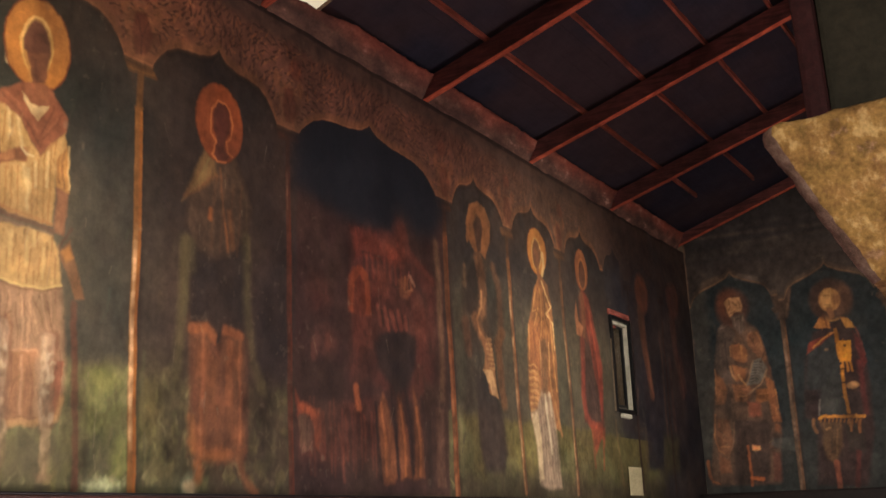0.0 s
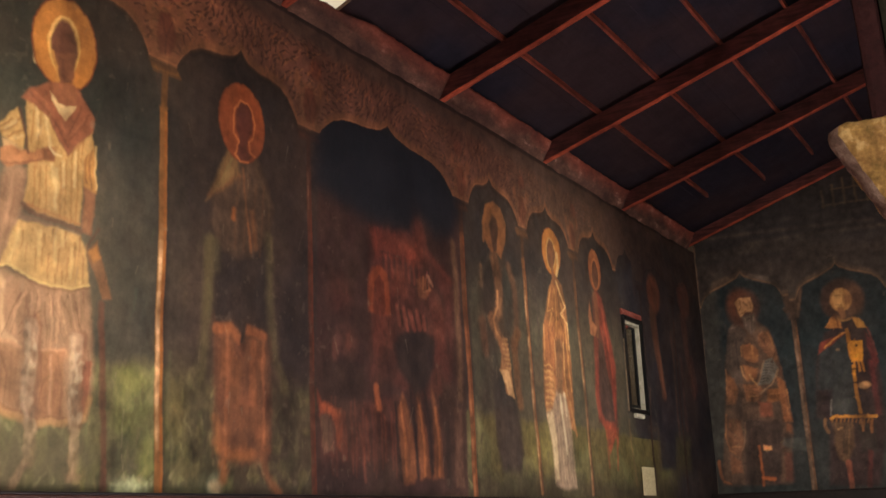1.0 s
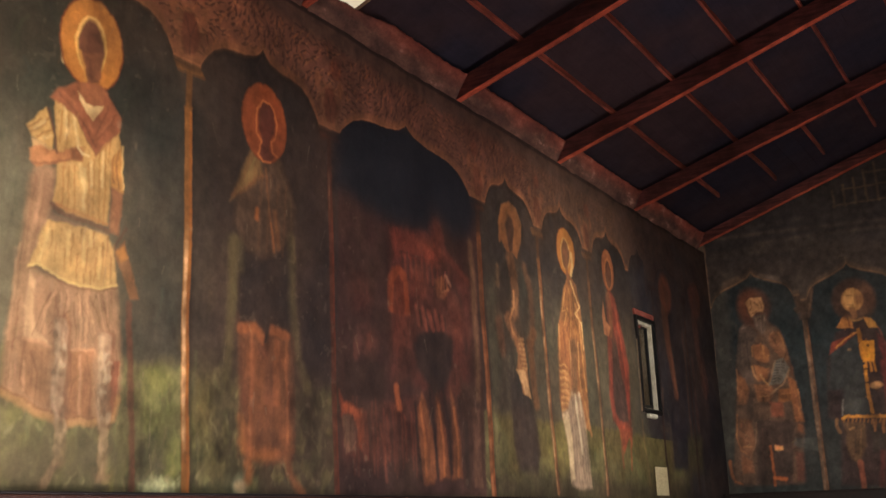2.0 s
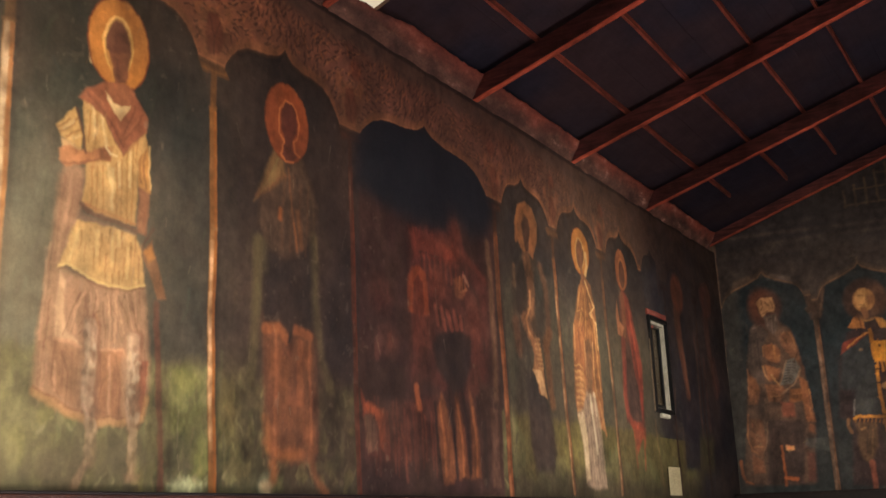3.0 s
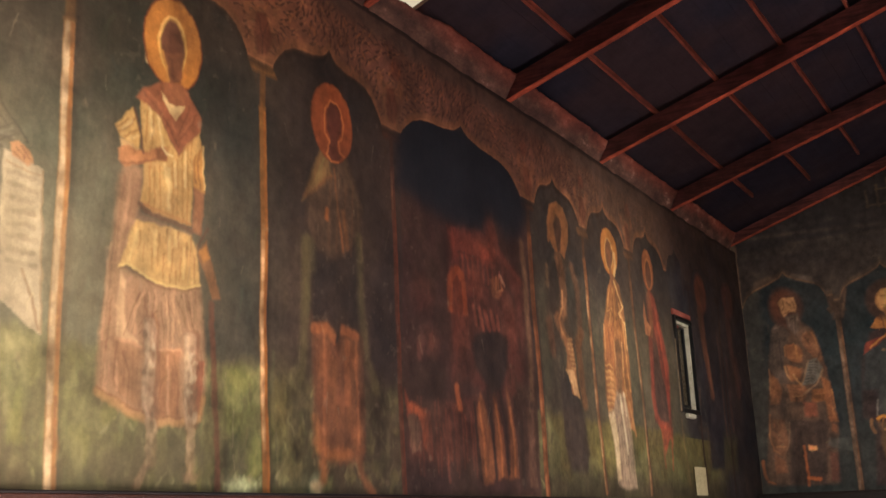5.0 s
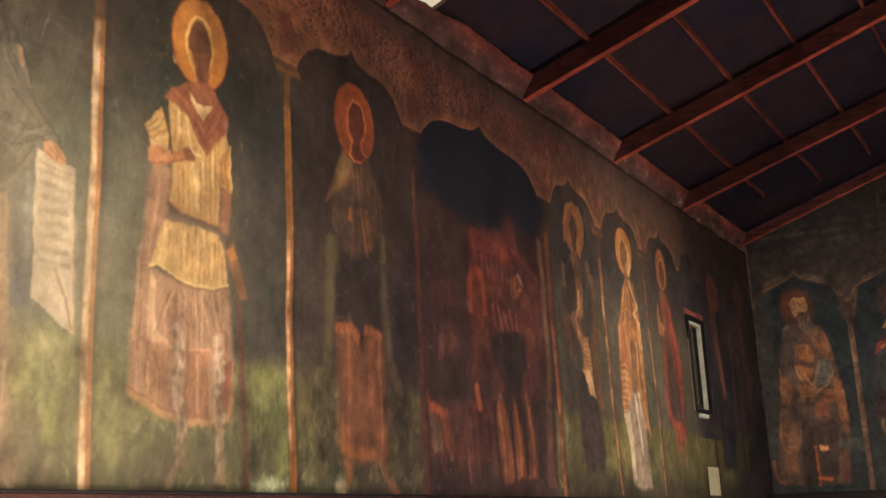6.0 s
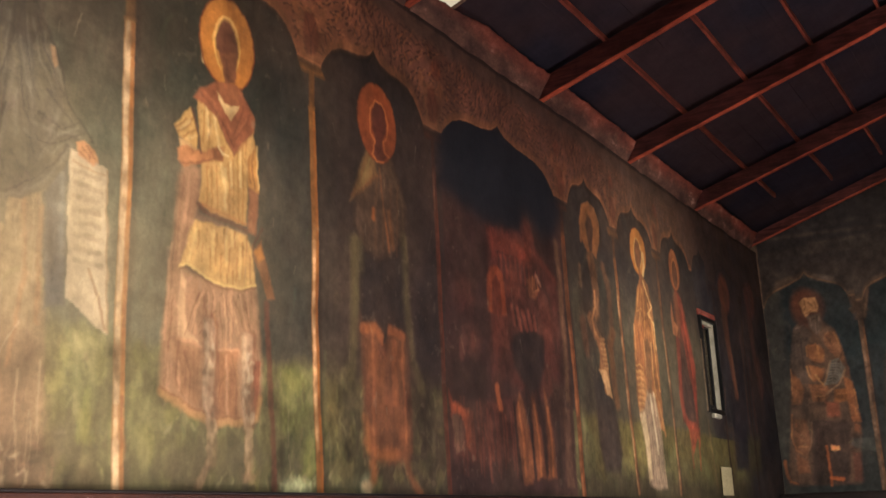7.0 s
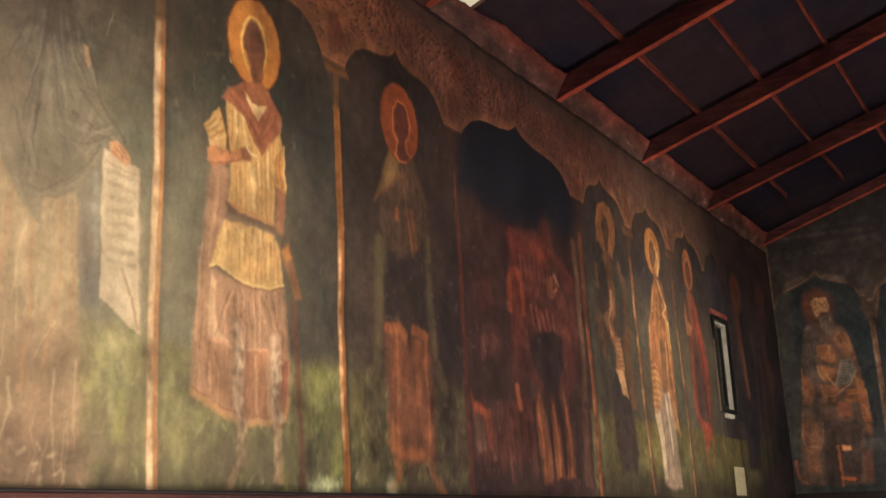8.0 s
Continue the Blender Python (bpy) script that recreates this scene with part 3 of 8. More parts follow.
for pts in ([(1.10, 2.62), (1.09, 2.3), (1.06, 2.0)], [(1.18, 2.52), (1.20, 2.2), (1.19, 1.95)], [(1.27, 2.62), (1.30, 2.35), (1.27, 2.05)], [(1.34, 2.6), (1.36, 2.2)]):
    west.stroke(pts, 0.016, lin(132, 98, 68), 0.02, 0, 0.7, 0.2, 0.2, mask=tunic)
west.poly([(1.34, 2.68), (1.42, 2.80), (1.46, 2.28), (1.38, 2.26)], lin(82, 80, 74), 0.03, mantle)
west.stroke([(1.40, 2.74), (1.43, 2.4)], 0.02, lin(104, 104, 96), 0.02, 0, 0.6)
west.stroke([(1.37, 2.6), (1.40, 2.35)], 0.014, lin(56, 54, 52), 0.016, 0, 0.7)
west.poly([(0.688, 3.389), (1.073, 3.610), (1.233, 3.352), (1.282, 3.273), (1.321, 3.211), (1.367, 3.113), (1.390, 3.015), (1.448, 2.958), (1.510, 2.892), (1.471, 2.888), (1.434, 2.833), (1.413, 2.778), (1.347, 2.662), (1.260, 2.608), (1.217, 2.608), (1.212, 2.577), (1.213, 2.506), (1.189, 2.512), (1.116, 2.594), (1.039, 2.723), (0.764, 2.784)], lin(90, 83, 66), 0.02, mantle, 1, 0.12, 0.2)
# upper mantle darkened to imitate light falling off upwards
west.lay(ALL, np.where(west.I == mantle, V - 3.15 + 0.05 * west.cloud, -1.0), lin(50, 46, 37), 0.5, 0, 0.8, 0.12, 0.25)
for pts in ([(1.123, 3.255), (1.131, 3.044), (1.140, 2.679)],
            [(1.211, 3.207), (1.252, 2.964), (1.278, 2.783)],
            [(1.344, 3.031), (1.337, 2.930), (1.311, 2.810)],
            [(1.358, 2.745), (1.297, 2.673), (1.235, 2.639)]):
    west.stroke(pts, 0.055, lin(70, 66, 58), 0.05, 0, 0.5, 0, 0.1, mask=mantle)
for pts in ([(1.177, 3.192), (1.176, 3.020), (1.162, 2.786), (1.157, 2.625)],
            [(1.209, 3.273), (1.238, 3.088), (1.269, 2.927), (1.289, 2.803)],
            [(1.305, 2.777), (1.349, 2.848), (1.390, 2.901), (1.458, 2.895)],
            [(1.423, 2.855), (1.383, 2.769), (1.333, 2.692), (1.258, 2.629), (1.176, 2.599)],
            [(1.314, 3.203), (1.333, 3.153)],
            [(1.365, 2.973), (1.344, 2.900), (1.327, 2.837)],
            [(1.046, 2.788), (1.113, 2.628), (1.184, 2.523)],
            [(1.147, 3.093), (1.139, 2.922), (1.140, 2.679)],
            [(1.272, 3.234), (1.313, 3.140), (1.352, 3.067)],
            [(1.078, 3.149), (1.128, 3.201)],
            [(1.201, 2.987), (1.213, 2.824)],
            [(1.459, 2.946), (1.491, 2.908)]):
    west.stroke(pts, 0.020, lin(120, 111, 94), 0.024, 0, 0.4, 0, 0.2, end=0.010, mask=mantle)
for pts in ([(1.147, 3.267), (1.156, 3.054), (1.152, 2.844), (1.140, 2.601)],
            [(1.186, 3.329), (1.206, 3.118), (1.243, 2.961), (1.289, 2.755)],
            [(1.228, 3.215), (1.261, 3.010), (1.289, 2.850)],
            [(1.143, 3.049), (1.133, 2.899), (1.136, 2.758)],
            [(1.013, 3.037), (1.058, 2.953), (1.106, 2.808)],
            [(1.045, 3.155), (1.102, 3.224), (1.156, 3.223)],
            [(1.058, 3.067), (1.120, 3.157), (1.161, 3.220)],
            [(1.197, 2.767), (1.249, 2.720), (1.286, 2.698)],
            [(1.331, 3.041), (1.313, 2.986), (1.304, 2.886)],
            [(1.301, 3.118), (1.340, 3.073), (1.381, 3.038)]):
    west.stroke(pts, 0.012, lin(54, 51, 46), 0.014, 0, 0.45, 0, 0.2, end=0.004, mask=mantle)
for pts in ([(1.321, 3.026), (1.356, 3.020), (1.379, 3.033)],
            [(1.384, 2.925), (1.347, 2.869), (1.308, 2.793), (1.295, 2.747)],
            [(1.469, 2.914), (1.417, 2.923), (1.377, 2.920)],
            [(1.444, 2.886), (1.403, 2.888), (1.370, 2.864)],
            [(1.409, 2.850), (1.367, 2.765), (1.318, 2.687), (1.246, 2.636)],
            [(1.224, 2.642), (1.265, 2.664), (1.305, 2.702)],
            [(1.147, 2.589), (1.217, 2.610), (1.276, 2.618)],
            [(1.108, 2.670), (1.147, 2.593), (1.197, 2.514)],
            [(1.064, 2.894), (1.060, 2.753)],
            [(1.189, 3.068), (1.222, 2.910), (1.244, 2.772)]):
    west.stroke(pts, 0.012, lin(54, 51, 46), 0.014, 0, 0.45, 0, 0.2, end=0.004, mask=mantle)
for pts in ([(1.167, 3.320), (1.167, 3.180), (1.130, 3.005), (1.112, 2.899), (1.107, 2.843)],
            [(1.195, 3.334), (1.212, 3.199), (1.246, 3.051), (1.289, 2.975)],
            [(1.123, 3.299), (1.108, 3.154), (1.077, 3.028)],
            [(1.246, 3.310), (1.296, 3.164), (1.354, 3.070), (1.413, 2.985)],
            [(1.314, 3.244), (1.377, 3.102), (1.453, 2.964)],
            [(1.090, 3.214), (1.061, 3.111), (1.032, 3.043)],
            [(1.293, 2.931), (1.382, 2.904), (1.454, 2.952)],
            [(1.266, 2.836), (1.362, 2.840), (1.453, 2.905)],
            [(1.165, 2.929), (1.145, 2.791), (1.190, 2.676)],
            [(1.130, 2.627), (1.196, 2.622), (1.292, 2.684), (1.368, 2.774), (1.412, 2.845)],
            [(1.201, 3.078), (1.233, 2.932), (1.302, 2.832)],
            [(1.077, 2.875), (1.122, 2.741), (1.188, 2.654)],
            [(1.308, 3.028), (1.362, 2.979), (1.435, 2.929)],
            [(1.163, 3.132), (1.181, 3.186), (1.186, 3.282)]):
    west.stroke(pts, 0.010, lin(48, 45, 42), 0.010, 0, 0.68, 0, 0.2, end=0.004, mask=mantle)
for pts in ([(1.149, 3.265), (1.145, 3.124), (1.115, 2.977)],
            [(1.236, 3.281), (1.274, 3.132), (1.332, 3.038)],
            [(1.336, 3.134), (1.410, 3.019)],
            [(1.284, 2.893), (1.371, 2.877), (1.446, 2.928)],
            [(1.241, 2.856), (1.353, 2.803), (1.410, 2.865)],
            [(1.145, 2.900), (1.129, 2.796), (1.172, 2.681)],
            [(1.194, 3.191), (1.227, 3.043), (1.273, 2.964)]):
    west.stroke(pts, 0.012, lin(124, 116, 98), 0.014, 0, 0.4, 0, 0.2, end=0.006, mask=mantle)
# mantle's upper left darkened further, the light's falloff put into its colour
west.poly([(0.930, 3.296), (1.186, 3.425), (1.250, 3.264), (1.196, 3.077), (1.050, 2.973), (0.924, 2.987)], lin(44, 43, 36), 0.20, 0, 0.45, 0.15, 0.3)
west.stroke([(1.238, 3.354), (1.287, 3.275), (1.328, 3.203), (1.372, 3.108), (1.392, 3.016), (1.459, 2.946), (1.510, 2.892)], 0.012, lin(48, 46, 40), 0.012, 0, 0.7)
west.poly([(1.309, 3.206), (1.326, 3.204), (1.341, 3.147), (1.324, 3.127)], lin(166, 128, 92), 0.014, 0, 0.6)
west.poly([(1.42, 2.84), (1.58, 2.81), (1.64, 2.20), (1.46, 2.31)], lin(170, 150, 120), 0.012, scroll, 1, 0.15, 0.25)
west.poly([(1.47, 2.6), (1.60, 2.6), (1.62, 2.32), (1.50, 2.36)], lin(188, 168, 136), 0.10, 0, 0.6, 0.2, 0.4)
for row in range(8):
    x, z = 1.447 + 0.005 * row, 2.765 - 0.046 * row
    for k in range(4):
        w = rng.uniform(0.012, 0.022)
        west.stroke([(x, z), (x + w, z + 0.002)], 0.020, lin(104, 84, 64), 0.012, 0, rng.uniform(0.25, 0.55), 0.2, 0.9)
        x += w + rng.uniform(0.012, 0.018)
        if x > 1.56 + 0.006 * row:
            break
west.stroke([(1.54, 2.42), (1.585, 2.34), (1.63, 2.22)], 0.012, lin(130, 100, 72), 0.010, 0, 0.8)
west.stroke([(1.58, 2.80), (1.64, 2.21)], 0.010, lin(146, 118, 86), 0.010, 0, 0.8)
west.stroke([(1.44, 2.80), (1.57, 2.785)], 0.008, lin(150, 118, 84), 0.008, 0, 0.7)
west.poly([(1.441, 2.872), (1.473, 2.887), (1.515, 2.867), (1.541, 2.822), (1.515, 2.805), (1.484, 2.818), (1.454, 2.826)], lin(172, 120, 80), 0.012, west.part("cuff", fig, "tan painted cuff"))
for pts in ([(1.466, 2.860), (1.503, 2.828)],
            [(1.485, 2.871), (1.523, 2.825)],
            [(1.458, 2.840), (1.484, 2.822)]):
    west.stroke(pts, 0.007, lin(112, 72, 48), 0.009, 0, 0.7)

# ---- the first saint
fig = west.part("painted_figure", 0, "painted saint with ochre halo and gold tunic over brick-red robe")
robe, tunic, collar, ring, staff = (west.part(*a) for a in (("robe", fig, "brick-red painted robe"), ("tunic", fig, "gold striped painted tunic"),
                                                            ("collar", fig, "russet painted collar"), ("halo", fig, "ochre painted halo"),
                                                            ("lance", fig, "dark red painted lance")))
forearm, forearm_b, sash, belt, leg_a, leg_b = (west.part(*a) for a in (("sleeve", fig, "tan painted sleeve"), ("sleeve", fig, "brown painted sleeve"), ("sash", fig, "ochre painted sash end"), ("belt", fig, "dark painted belt"),
                                                            ("stocking", fig, "pale painted stocking"), ("stocking", fig, "pale painted stocking")))
west.poly([(1.933, 2.942), (2.019, 2.943), (2.028, 2.799), (2.008, 2.674), (1.973, 2.572), (1.958, 2.511), (2.136, 2.488), (2.368, 2.520), (2.390, 2.388), (2.410, 2.245), (2.424, 2.079), (2.404, 1.956), (2.303, 1.930), (2.172, 1.917), (2.086, 1.937), (1.981, 1.968), (1.921, 2.005), (1.888, 2.027), (1.885, 2.133), (1.892, 2.308), (1.900, 2.487), (1.910, 2.674), (1.914, 2.888)], lin(162, 122, 90), 0.045, robe, 1, 0.10, 0.25)
west.poly([(1.962, 2.226), (2.079, 2.210), (2.094, 1.977), (1.983, 2.011), (1.945, 2.097)], lin(146, 104, 72), 0.04, 0, 0.7, 0.3, 0.5)
west.poly([(2.153, 2.211), (2.278, 2.228), (2.290, 1.957), (2.182, 1.940)], lin(152, 100, 66), 0.03, 0, 0.75, 0.3, 0.5)
west.poly([(2.367, 2.191), (2.409, 2.196), (2.410, 1.972), (2.379, 1.963)], lin(152, 90, 64), 0.015, 0, 0.9, 0.35, 0.4)
west.poly([(1.958, 2.504), (1.992, 2.460), (1.993, 2.324), (2.008, 2.270), (2.084, 2.220), (2.039, 2.227), (1.962, 2.234), (1.952, 2.362)], lin(212, 170, 126), 0.018, 0, 0.75, 0.3, 0.4)
for pts in ([(2.153, 2.211), (2.218, 2.227), (2.278, 2.223)],
            [(1.962, 2.230), (2.025, 2.226), (2.081, 2.215)],):
    west.stroke(pts, 0.01, lin(206, 150, 110), 0.018, 0, 0.7, 0.3, 0.4)
for pts in ([(2.103, 2.453), (2.056, 2.391), (2.029, 2.284)],
            [(2.115, 2.448), (2.090, 2.386), (2.078, 2.303)],
            [(2.153, 2.463), (2.186, 2.402), (2.203, 2.264)],
            [(2.204, 2.467), (2.210, 2.359), (2.211, 2.237)],
            [(2.274, 2.480), (2.252, 2.366), (2.235, 2.245)],
            [(2.289, 2.483), (2.308, 2.375), (2.319, 2.280)],
            [(2.336, 2.497), (2.358, 2.383), (2.372, 2.240)],
            [(2.050, 2.471), (2.013, 2.395), (2.004, 2.326)],
            [(1.918, 2.676), (1.910, 2.490), (1.908, 2.310)],
            [(1.936, 2.894), (1.937, 2.727), (1.928, 2.539)],
            [(1.981, 2.859), (1.973, 2.689), (1.959, 2.569)],
            [(1.901, 2.265), (1.900, 2.135), (1.908, 2.029)],
            [(1.922, 2.402), (1.920, 2.224), (1.928, 2.117)],
            [(2.003, 2.191), (2.012, 2.018)],
            [(2.041, 2.192), (2.060, 1.990)],
            [(2.199, 2.194), (2.212, 1.958)],
            [(2.243, 2.200), (2.251, 1.960)],):
    west.stroke(pts, 0.008, lin(118, 76, 56), 0.011, 0, 0.25, 0.2, 0.4)
for pts in ([(2.081, 2.442), (2.043, 2.366), (2.042, 2.264)],
            [(2.133, 2.452), (2.143, 2.383), (2.145, 2.256)],
            [(2.228, 2.472), (2.234, 2.363), (2.229, 2.240)],
            [(2.315, 2.488), (2.334, 2.355)],
            [(1.964, 2.903), (1.959, 2.733), (1.943, 2.565)],
            [(1.902, 2.602), (1.899, 2.397), (1.899, 2.221)],
            [(1.918, 2.180), (1.921, 2.031)],
            [(1.968, 2.143), (1.981, 2.036)],
            [(2.219, 2.197), (2.233, 1.959)],):
    west.stroke(pts, 0.012, lin(206, 154, 114), 0.014, 0, 0.55, 0.2, 0.4)
for pts in ([(2.056, 2.427), (2.022, 2.337), (1.996, 2.251)],
            [(2.082, 2.420), (2.104, 2.351), (2.062, 2.291)],
            [(2.129, 2.440), (2.128, 2.330)],
            [(2.172, 2.448), (2.233, 2.372), (2.260, 2.277)],
            [(2.196, 2.440), (2.217, 2.344), (2.228, 2.235)],
            [(2.240, 2.448), (2.284, 2.380), (2.307, 2.308)],
            [(2.299, 2.471), (2.338, 2.338), (2.366, 2.254)],
            [(2.164, 2.410), (2.184, 2.315), (2.194, 2.231)],
            [(2.149, 2.370), (2.112, 2.316), (2.064, 2.261)],
            [(2.267, 2.463), (2.319, 2.398), (2.342, 2.339)],
            [(1.927, 2.392), (1.923, 2.206), (1.910, 2.069)],
            [(1.967, 2.212), (1.960, 2.074), (2.009, 2.000)],
            [(1.999, 2.193), (2.035, 2.082), (2.034, 1.980)],
            [(2.173, 2.192), (2.187, 2.074), (2.179, 1.957)],
            [(2.249, 2.201), (2.277, 2.083), (2.278, 1.964)],
            [(2.387, 2.244), (2.405, 2.121), (2.429, 2.012)]):
    west.stroke(pts, 0.008, lin(110, 70, 51), 0.010, 0, 0.5, 0.1, 0.3, end=0.004, mask=robe)
for pts in ([(2.104, 2.436), (2.118, 2.329)],
            [(2.069, 2.424), (2.041, 2.336), (2.020, 2.266)],
            [(2.216, 2.449), (2.253, 2.375), (2.280, 2.292)],
            [(2.186, 2.443), (2.207, 2.343), (2.211, 2.233)],
            [(2.281, 2.466), (2.309, 2.359), (2.336, 2.287)]):
    west.stroke(pts, 0.010, lin(206, 158, 118), 0.010, 0, 0.5, 0.1, 0.3, end=0.005, mask=robe)
west.stroke([(1.891, 2.024), (1.934, 1.998), (2.016, 1.967), (2.091, 1.942), (2.171, 1.921), (2.303, 1.937), (2.394, 1.964), (2.413, 2.043)], 0.03, lin(182, 134, 84), 0.024, robe, 0.65, 0.4, 0.8)
west.stroke([(1.890, 2.040), (1.938, 2.015), (2.020, 1.984), (2.090, 1.964), (2.176, 1.939), (2.302, 1.957)], 0.008, lin(120, 72, 46), 0.015, 0, 0.6, 0.3, 0.5)
west.stroke([(2.127, 2.311), (2.142, 2.164), (2.142, 2.030), (2.160, 1.916)], 0.078, lin(116, 74, 54), 0.02, 0, 0.6, 0.4, 0.5, end=0.06)
west.stroke([(2.113, 2.309), (2.128, 2.162), (2.128, 2.028), (2.146, 1.915)], 0.064, lin(158, 126, 98), 0.018, leg_a, 0.8, 0.5, 0.9, end=0.05)
west.stroke([(2.101, 2.307), (2.116, 2.161), (2.116, 2.027), (2.135, 1.915)], 0.022, lin(196, 166, 132), 0.02, 0, 0.5, 0.5, 0.9, end=0.014)
west.stroke([(2.341, 2.283), (2.347, 2.165), (2.346, 2.048), (2.358, 1.929)], 0.078, lin(116, 74, 54), 0.02, 0, 0.6, 0.4, 0.5, end=0.06)
west.stroke([(2.325, 2.281), (2.331, 2.164), (2.331, 2.047), (2.343, 1.928)], 0.064, lin(158, 126, 98), 0.018, leg_b, 0.8, 0.5, 0.9, end=0.05)
west.stroke([(2.313, 2.279), (2.319, 2.162), (2.319, 2.046), (2.331, 1.928)], 0.022, lin(196, 166, 132), 0.02, 0, 0.5, 0.5, 0.9, end=0.014)
for pts in ([(2.149, 1.916), (2.158, 1.812), (2.158, 1.773)],
            [(2.346, 1.929), (2.351, 1.831), (2.358, 1.753)],):
    west.stroke(pts, 0.045, lin(132, 104, 74), 0.03, 0, 0.6, 0.6, 0.9)
west.poly([(2.130, 1.779), (2.158, 1.769), (2.129, 1.704), (2.112, 1.670), (2.071, 1.670), (2.095, 1.725)], lin(160, 128, 98), 0.02, leg_a, 0.75, 0.6, 0.9)
west.poly([(2.323, 1.734), (2.358, 1.749), (2.402, 1.728), (2.392, 1.696), (2.330, 1.704)], lin(128, 98, 74), 0.03, leg_b, 0.65, 0.6, 0.9)
west.poly([(2.325, 1.695), (2.398, 1.696), (2.405, 1.669), (2.320, 1.669)], lin(50, 44, 34), 0.02, 0, 0.8)
rng = random.Random(14)
for i in range(70):
    k = rng.random()
    u = (2.115 if i % 2 else 2.33) + 0.022 * rng.uniform(-1, 1) + 0.03 * k
    tone = rng.choice((lin(112, 82, 62), lin(126, 94, 70), lin(196, 166, 130), lin(206, 180, 146)))
    west.ellipse((u, 2.29 - 0.38 * k), (0.006 + 0.009 * rng.random(), 0.008 + 0.016 * rng.random()), tone, 0.014, 0, 0.5, 0.3, 0.6)
for i in range(46):
    k, side = rng.random(), i % 2
    u, v = (2.156, 1.92 - 0.15 * k) if side else (2.35, 1.93 - 0.17 * k)
    west.ellipse((u + 0.02 * rng.uniform(-1, 1), v), (0.006 + 0.008 * rng.random(), 0.008 + 0.014 * rng.random()), rng.choice((lin(166, 138, 102), lin(176, 146, 110), lin(96, 78, 54))), 0.016, 0, 0.5, 0.3, 0.6)
west.stroke([(2.434, 2.445), (2.464, 2.203), (2.489, 1.919), (2.506, 1.675)], 0.03, lin(106, 62, 46), 0.016, staff, 0.8, 0.4, 0.5)
west.poly([(2.344, 2.666), (2.388, 2.719), (2.411, 2.655), (2.456, 2.549), (2.480, 2.473), (2.439, 2.466), (2.388, 2.581), (2.353, 2.625)], lin(148, 96, 58), 0.018, sash, 0.85, 0.3, 0.4)
west.poly([(2.351, 2.664), (2.389, 2.698), (2.411, 2.647), (2.379, 2.620)], lin(210, 136, 60), 0.021, 0, 0.7)
west.stroke([(2.386, 2.770), (2.356, 2.706), (2.341, 2.672)], 0.012, lin(84, 54, 42), 0.015, 0, 0.9)
west.poly([(2.291, 2.947), (2.351, 2.938), (2.354, 2.731), (2.308, 2.741)], lin(160, 104, 70), 0.021, forearm_b, 0.95)
west.poly([(2.282, 3.123), (2.320, 3.167), (2.345, 3.068), (2.355, 2.933), (2.291, 2.942)], lin(206, 146, 78), 0.018, tunic)
for pts in ([(2.297, 3.093), (2.294, 3.026), (2.303, 2.963)],
            [(2.318, 3.135), (2.312, 3.058), (2.331, 2.945)],):
    west.stroke(pts, 0.01, lin(120, 74, 48), 0.015, 0, 0.7)
west.stroke([(2.334, 3.150), (2.354, 2.952)], 0.009, lin(236, 192, 122), 0.012, 0, 0.8)
west.poly([(1.990, 3.246), (2.048, 3.232), (2.096, 3.197), (2.147, 3.123), (2.201, 3.063), (2.255, 3.146), (2.314, 3.211), (2.321, 3.136), (2.285, 3.063), (2.286, 2.920), (2.294, 2.768), (2.211, 2.767), (2.119, 2.769), (2.053, 2.786), (2.022, 2.807), (2.033, 2.948), (2.011, 3.066)], lin(203, 157, 94), 0.018, tunic, 1, 0.22, 0.15)
west.poly([(2.018, 3.038), (2.145, 3.097), (2.173, 2.888), (2.186, 2.771), (2.119, 2.769), (2.053, 2.786), (2.034, 2.898)], lin(212, 167, 103), 0.04, 0, 0.6, 0.25, 0.3)
for pts in ([(2.054, 2.954), (2.064, 2.796)],
            [(2.077, 2.966), (2.091, 2.782)],
            [(2.106, 2.980), (2.125, 2.775)],
            [(2.172, 3.015), (2.189, 2.777)],
            [(2.196, 3.036), (2.214, 2.773)],
            [(2.223, 3.070), (2.243, 2.770)],
            [(2.250, 3.113), (2.271, 2.767)],
            [(2.026, 3.198), (2.031, 3.072)],
            [(2.056, 3.196), (2.065, 3.063)],
            [(2.271, 3.138), (2.273, 3.046)],):
    west.stroke(pts, 0.007, lin(164, 106, 54), 0.013, 0, 0.65, 0.3, 0.4)
for pts in ([(2.080, 3.202), (2.096, 3.140), (2.118, 3.081)],
            [(2.130, 2.997), (2.150, 2.907)],
            [(2.036, 3.227), (2.056, 3.106)],
            [(2.184, 3.024), (2.190, 2.918)],
            [(2.238, 3.083), (2.246, 2.934)],
            [(2.152, 2.984), (2.165, 2.811)],):
    west.stroke(pts, 0.013, lin(240, 204, 140), 0.018, 0, 0.7, 0.2, 0.4)
for pts in ([(2.059, 3.051), (2.059, 2.956)],
            [(2.150, 3.080), (2.135, 3.016)],
            [(2.201, 3.060), (2.231, 3.096), (2.268, 3.150)],):
    west.stroke(pts, 0.012, lin(150, 96, 54), 0.021, 0, 0.6)
west.poly([(2.013, 2.766), (2.067, 2.751), (2.151, 2.747), (2.302, 2.734), (2.296, 2.718), (2.182, 2.730), (2.086, 2.722), (2.013, 2.728)], lin(134, 106, 84), 0.021, 0, 0.9)
west.stroke([(2.020, 2.792), (2.065, 2.770), (2.135, 2.761), (2.218, 2.759), (2.301, 2.744)], 0.022, lin(106, 74, 56), 0.018, belt, 0.9, 0.3, 0.4)
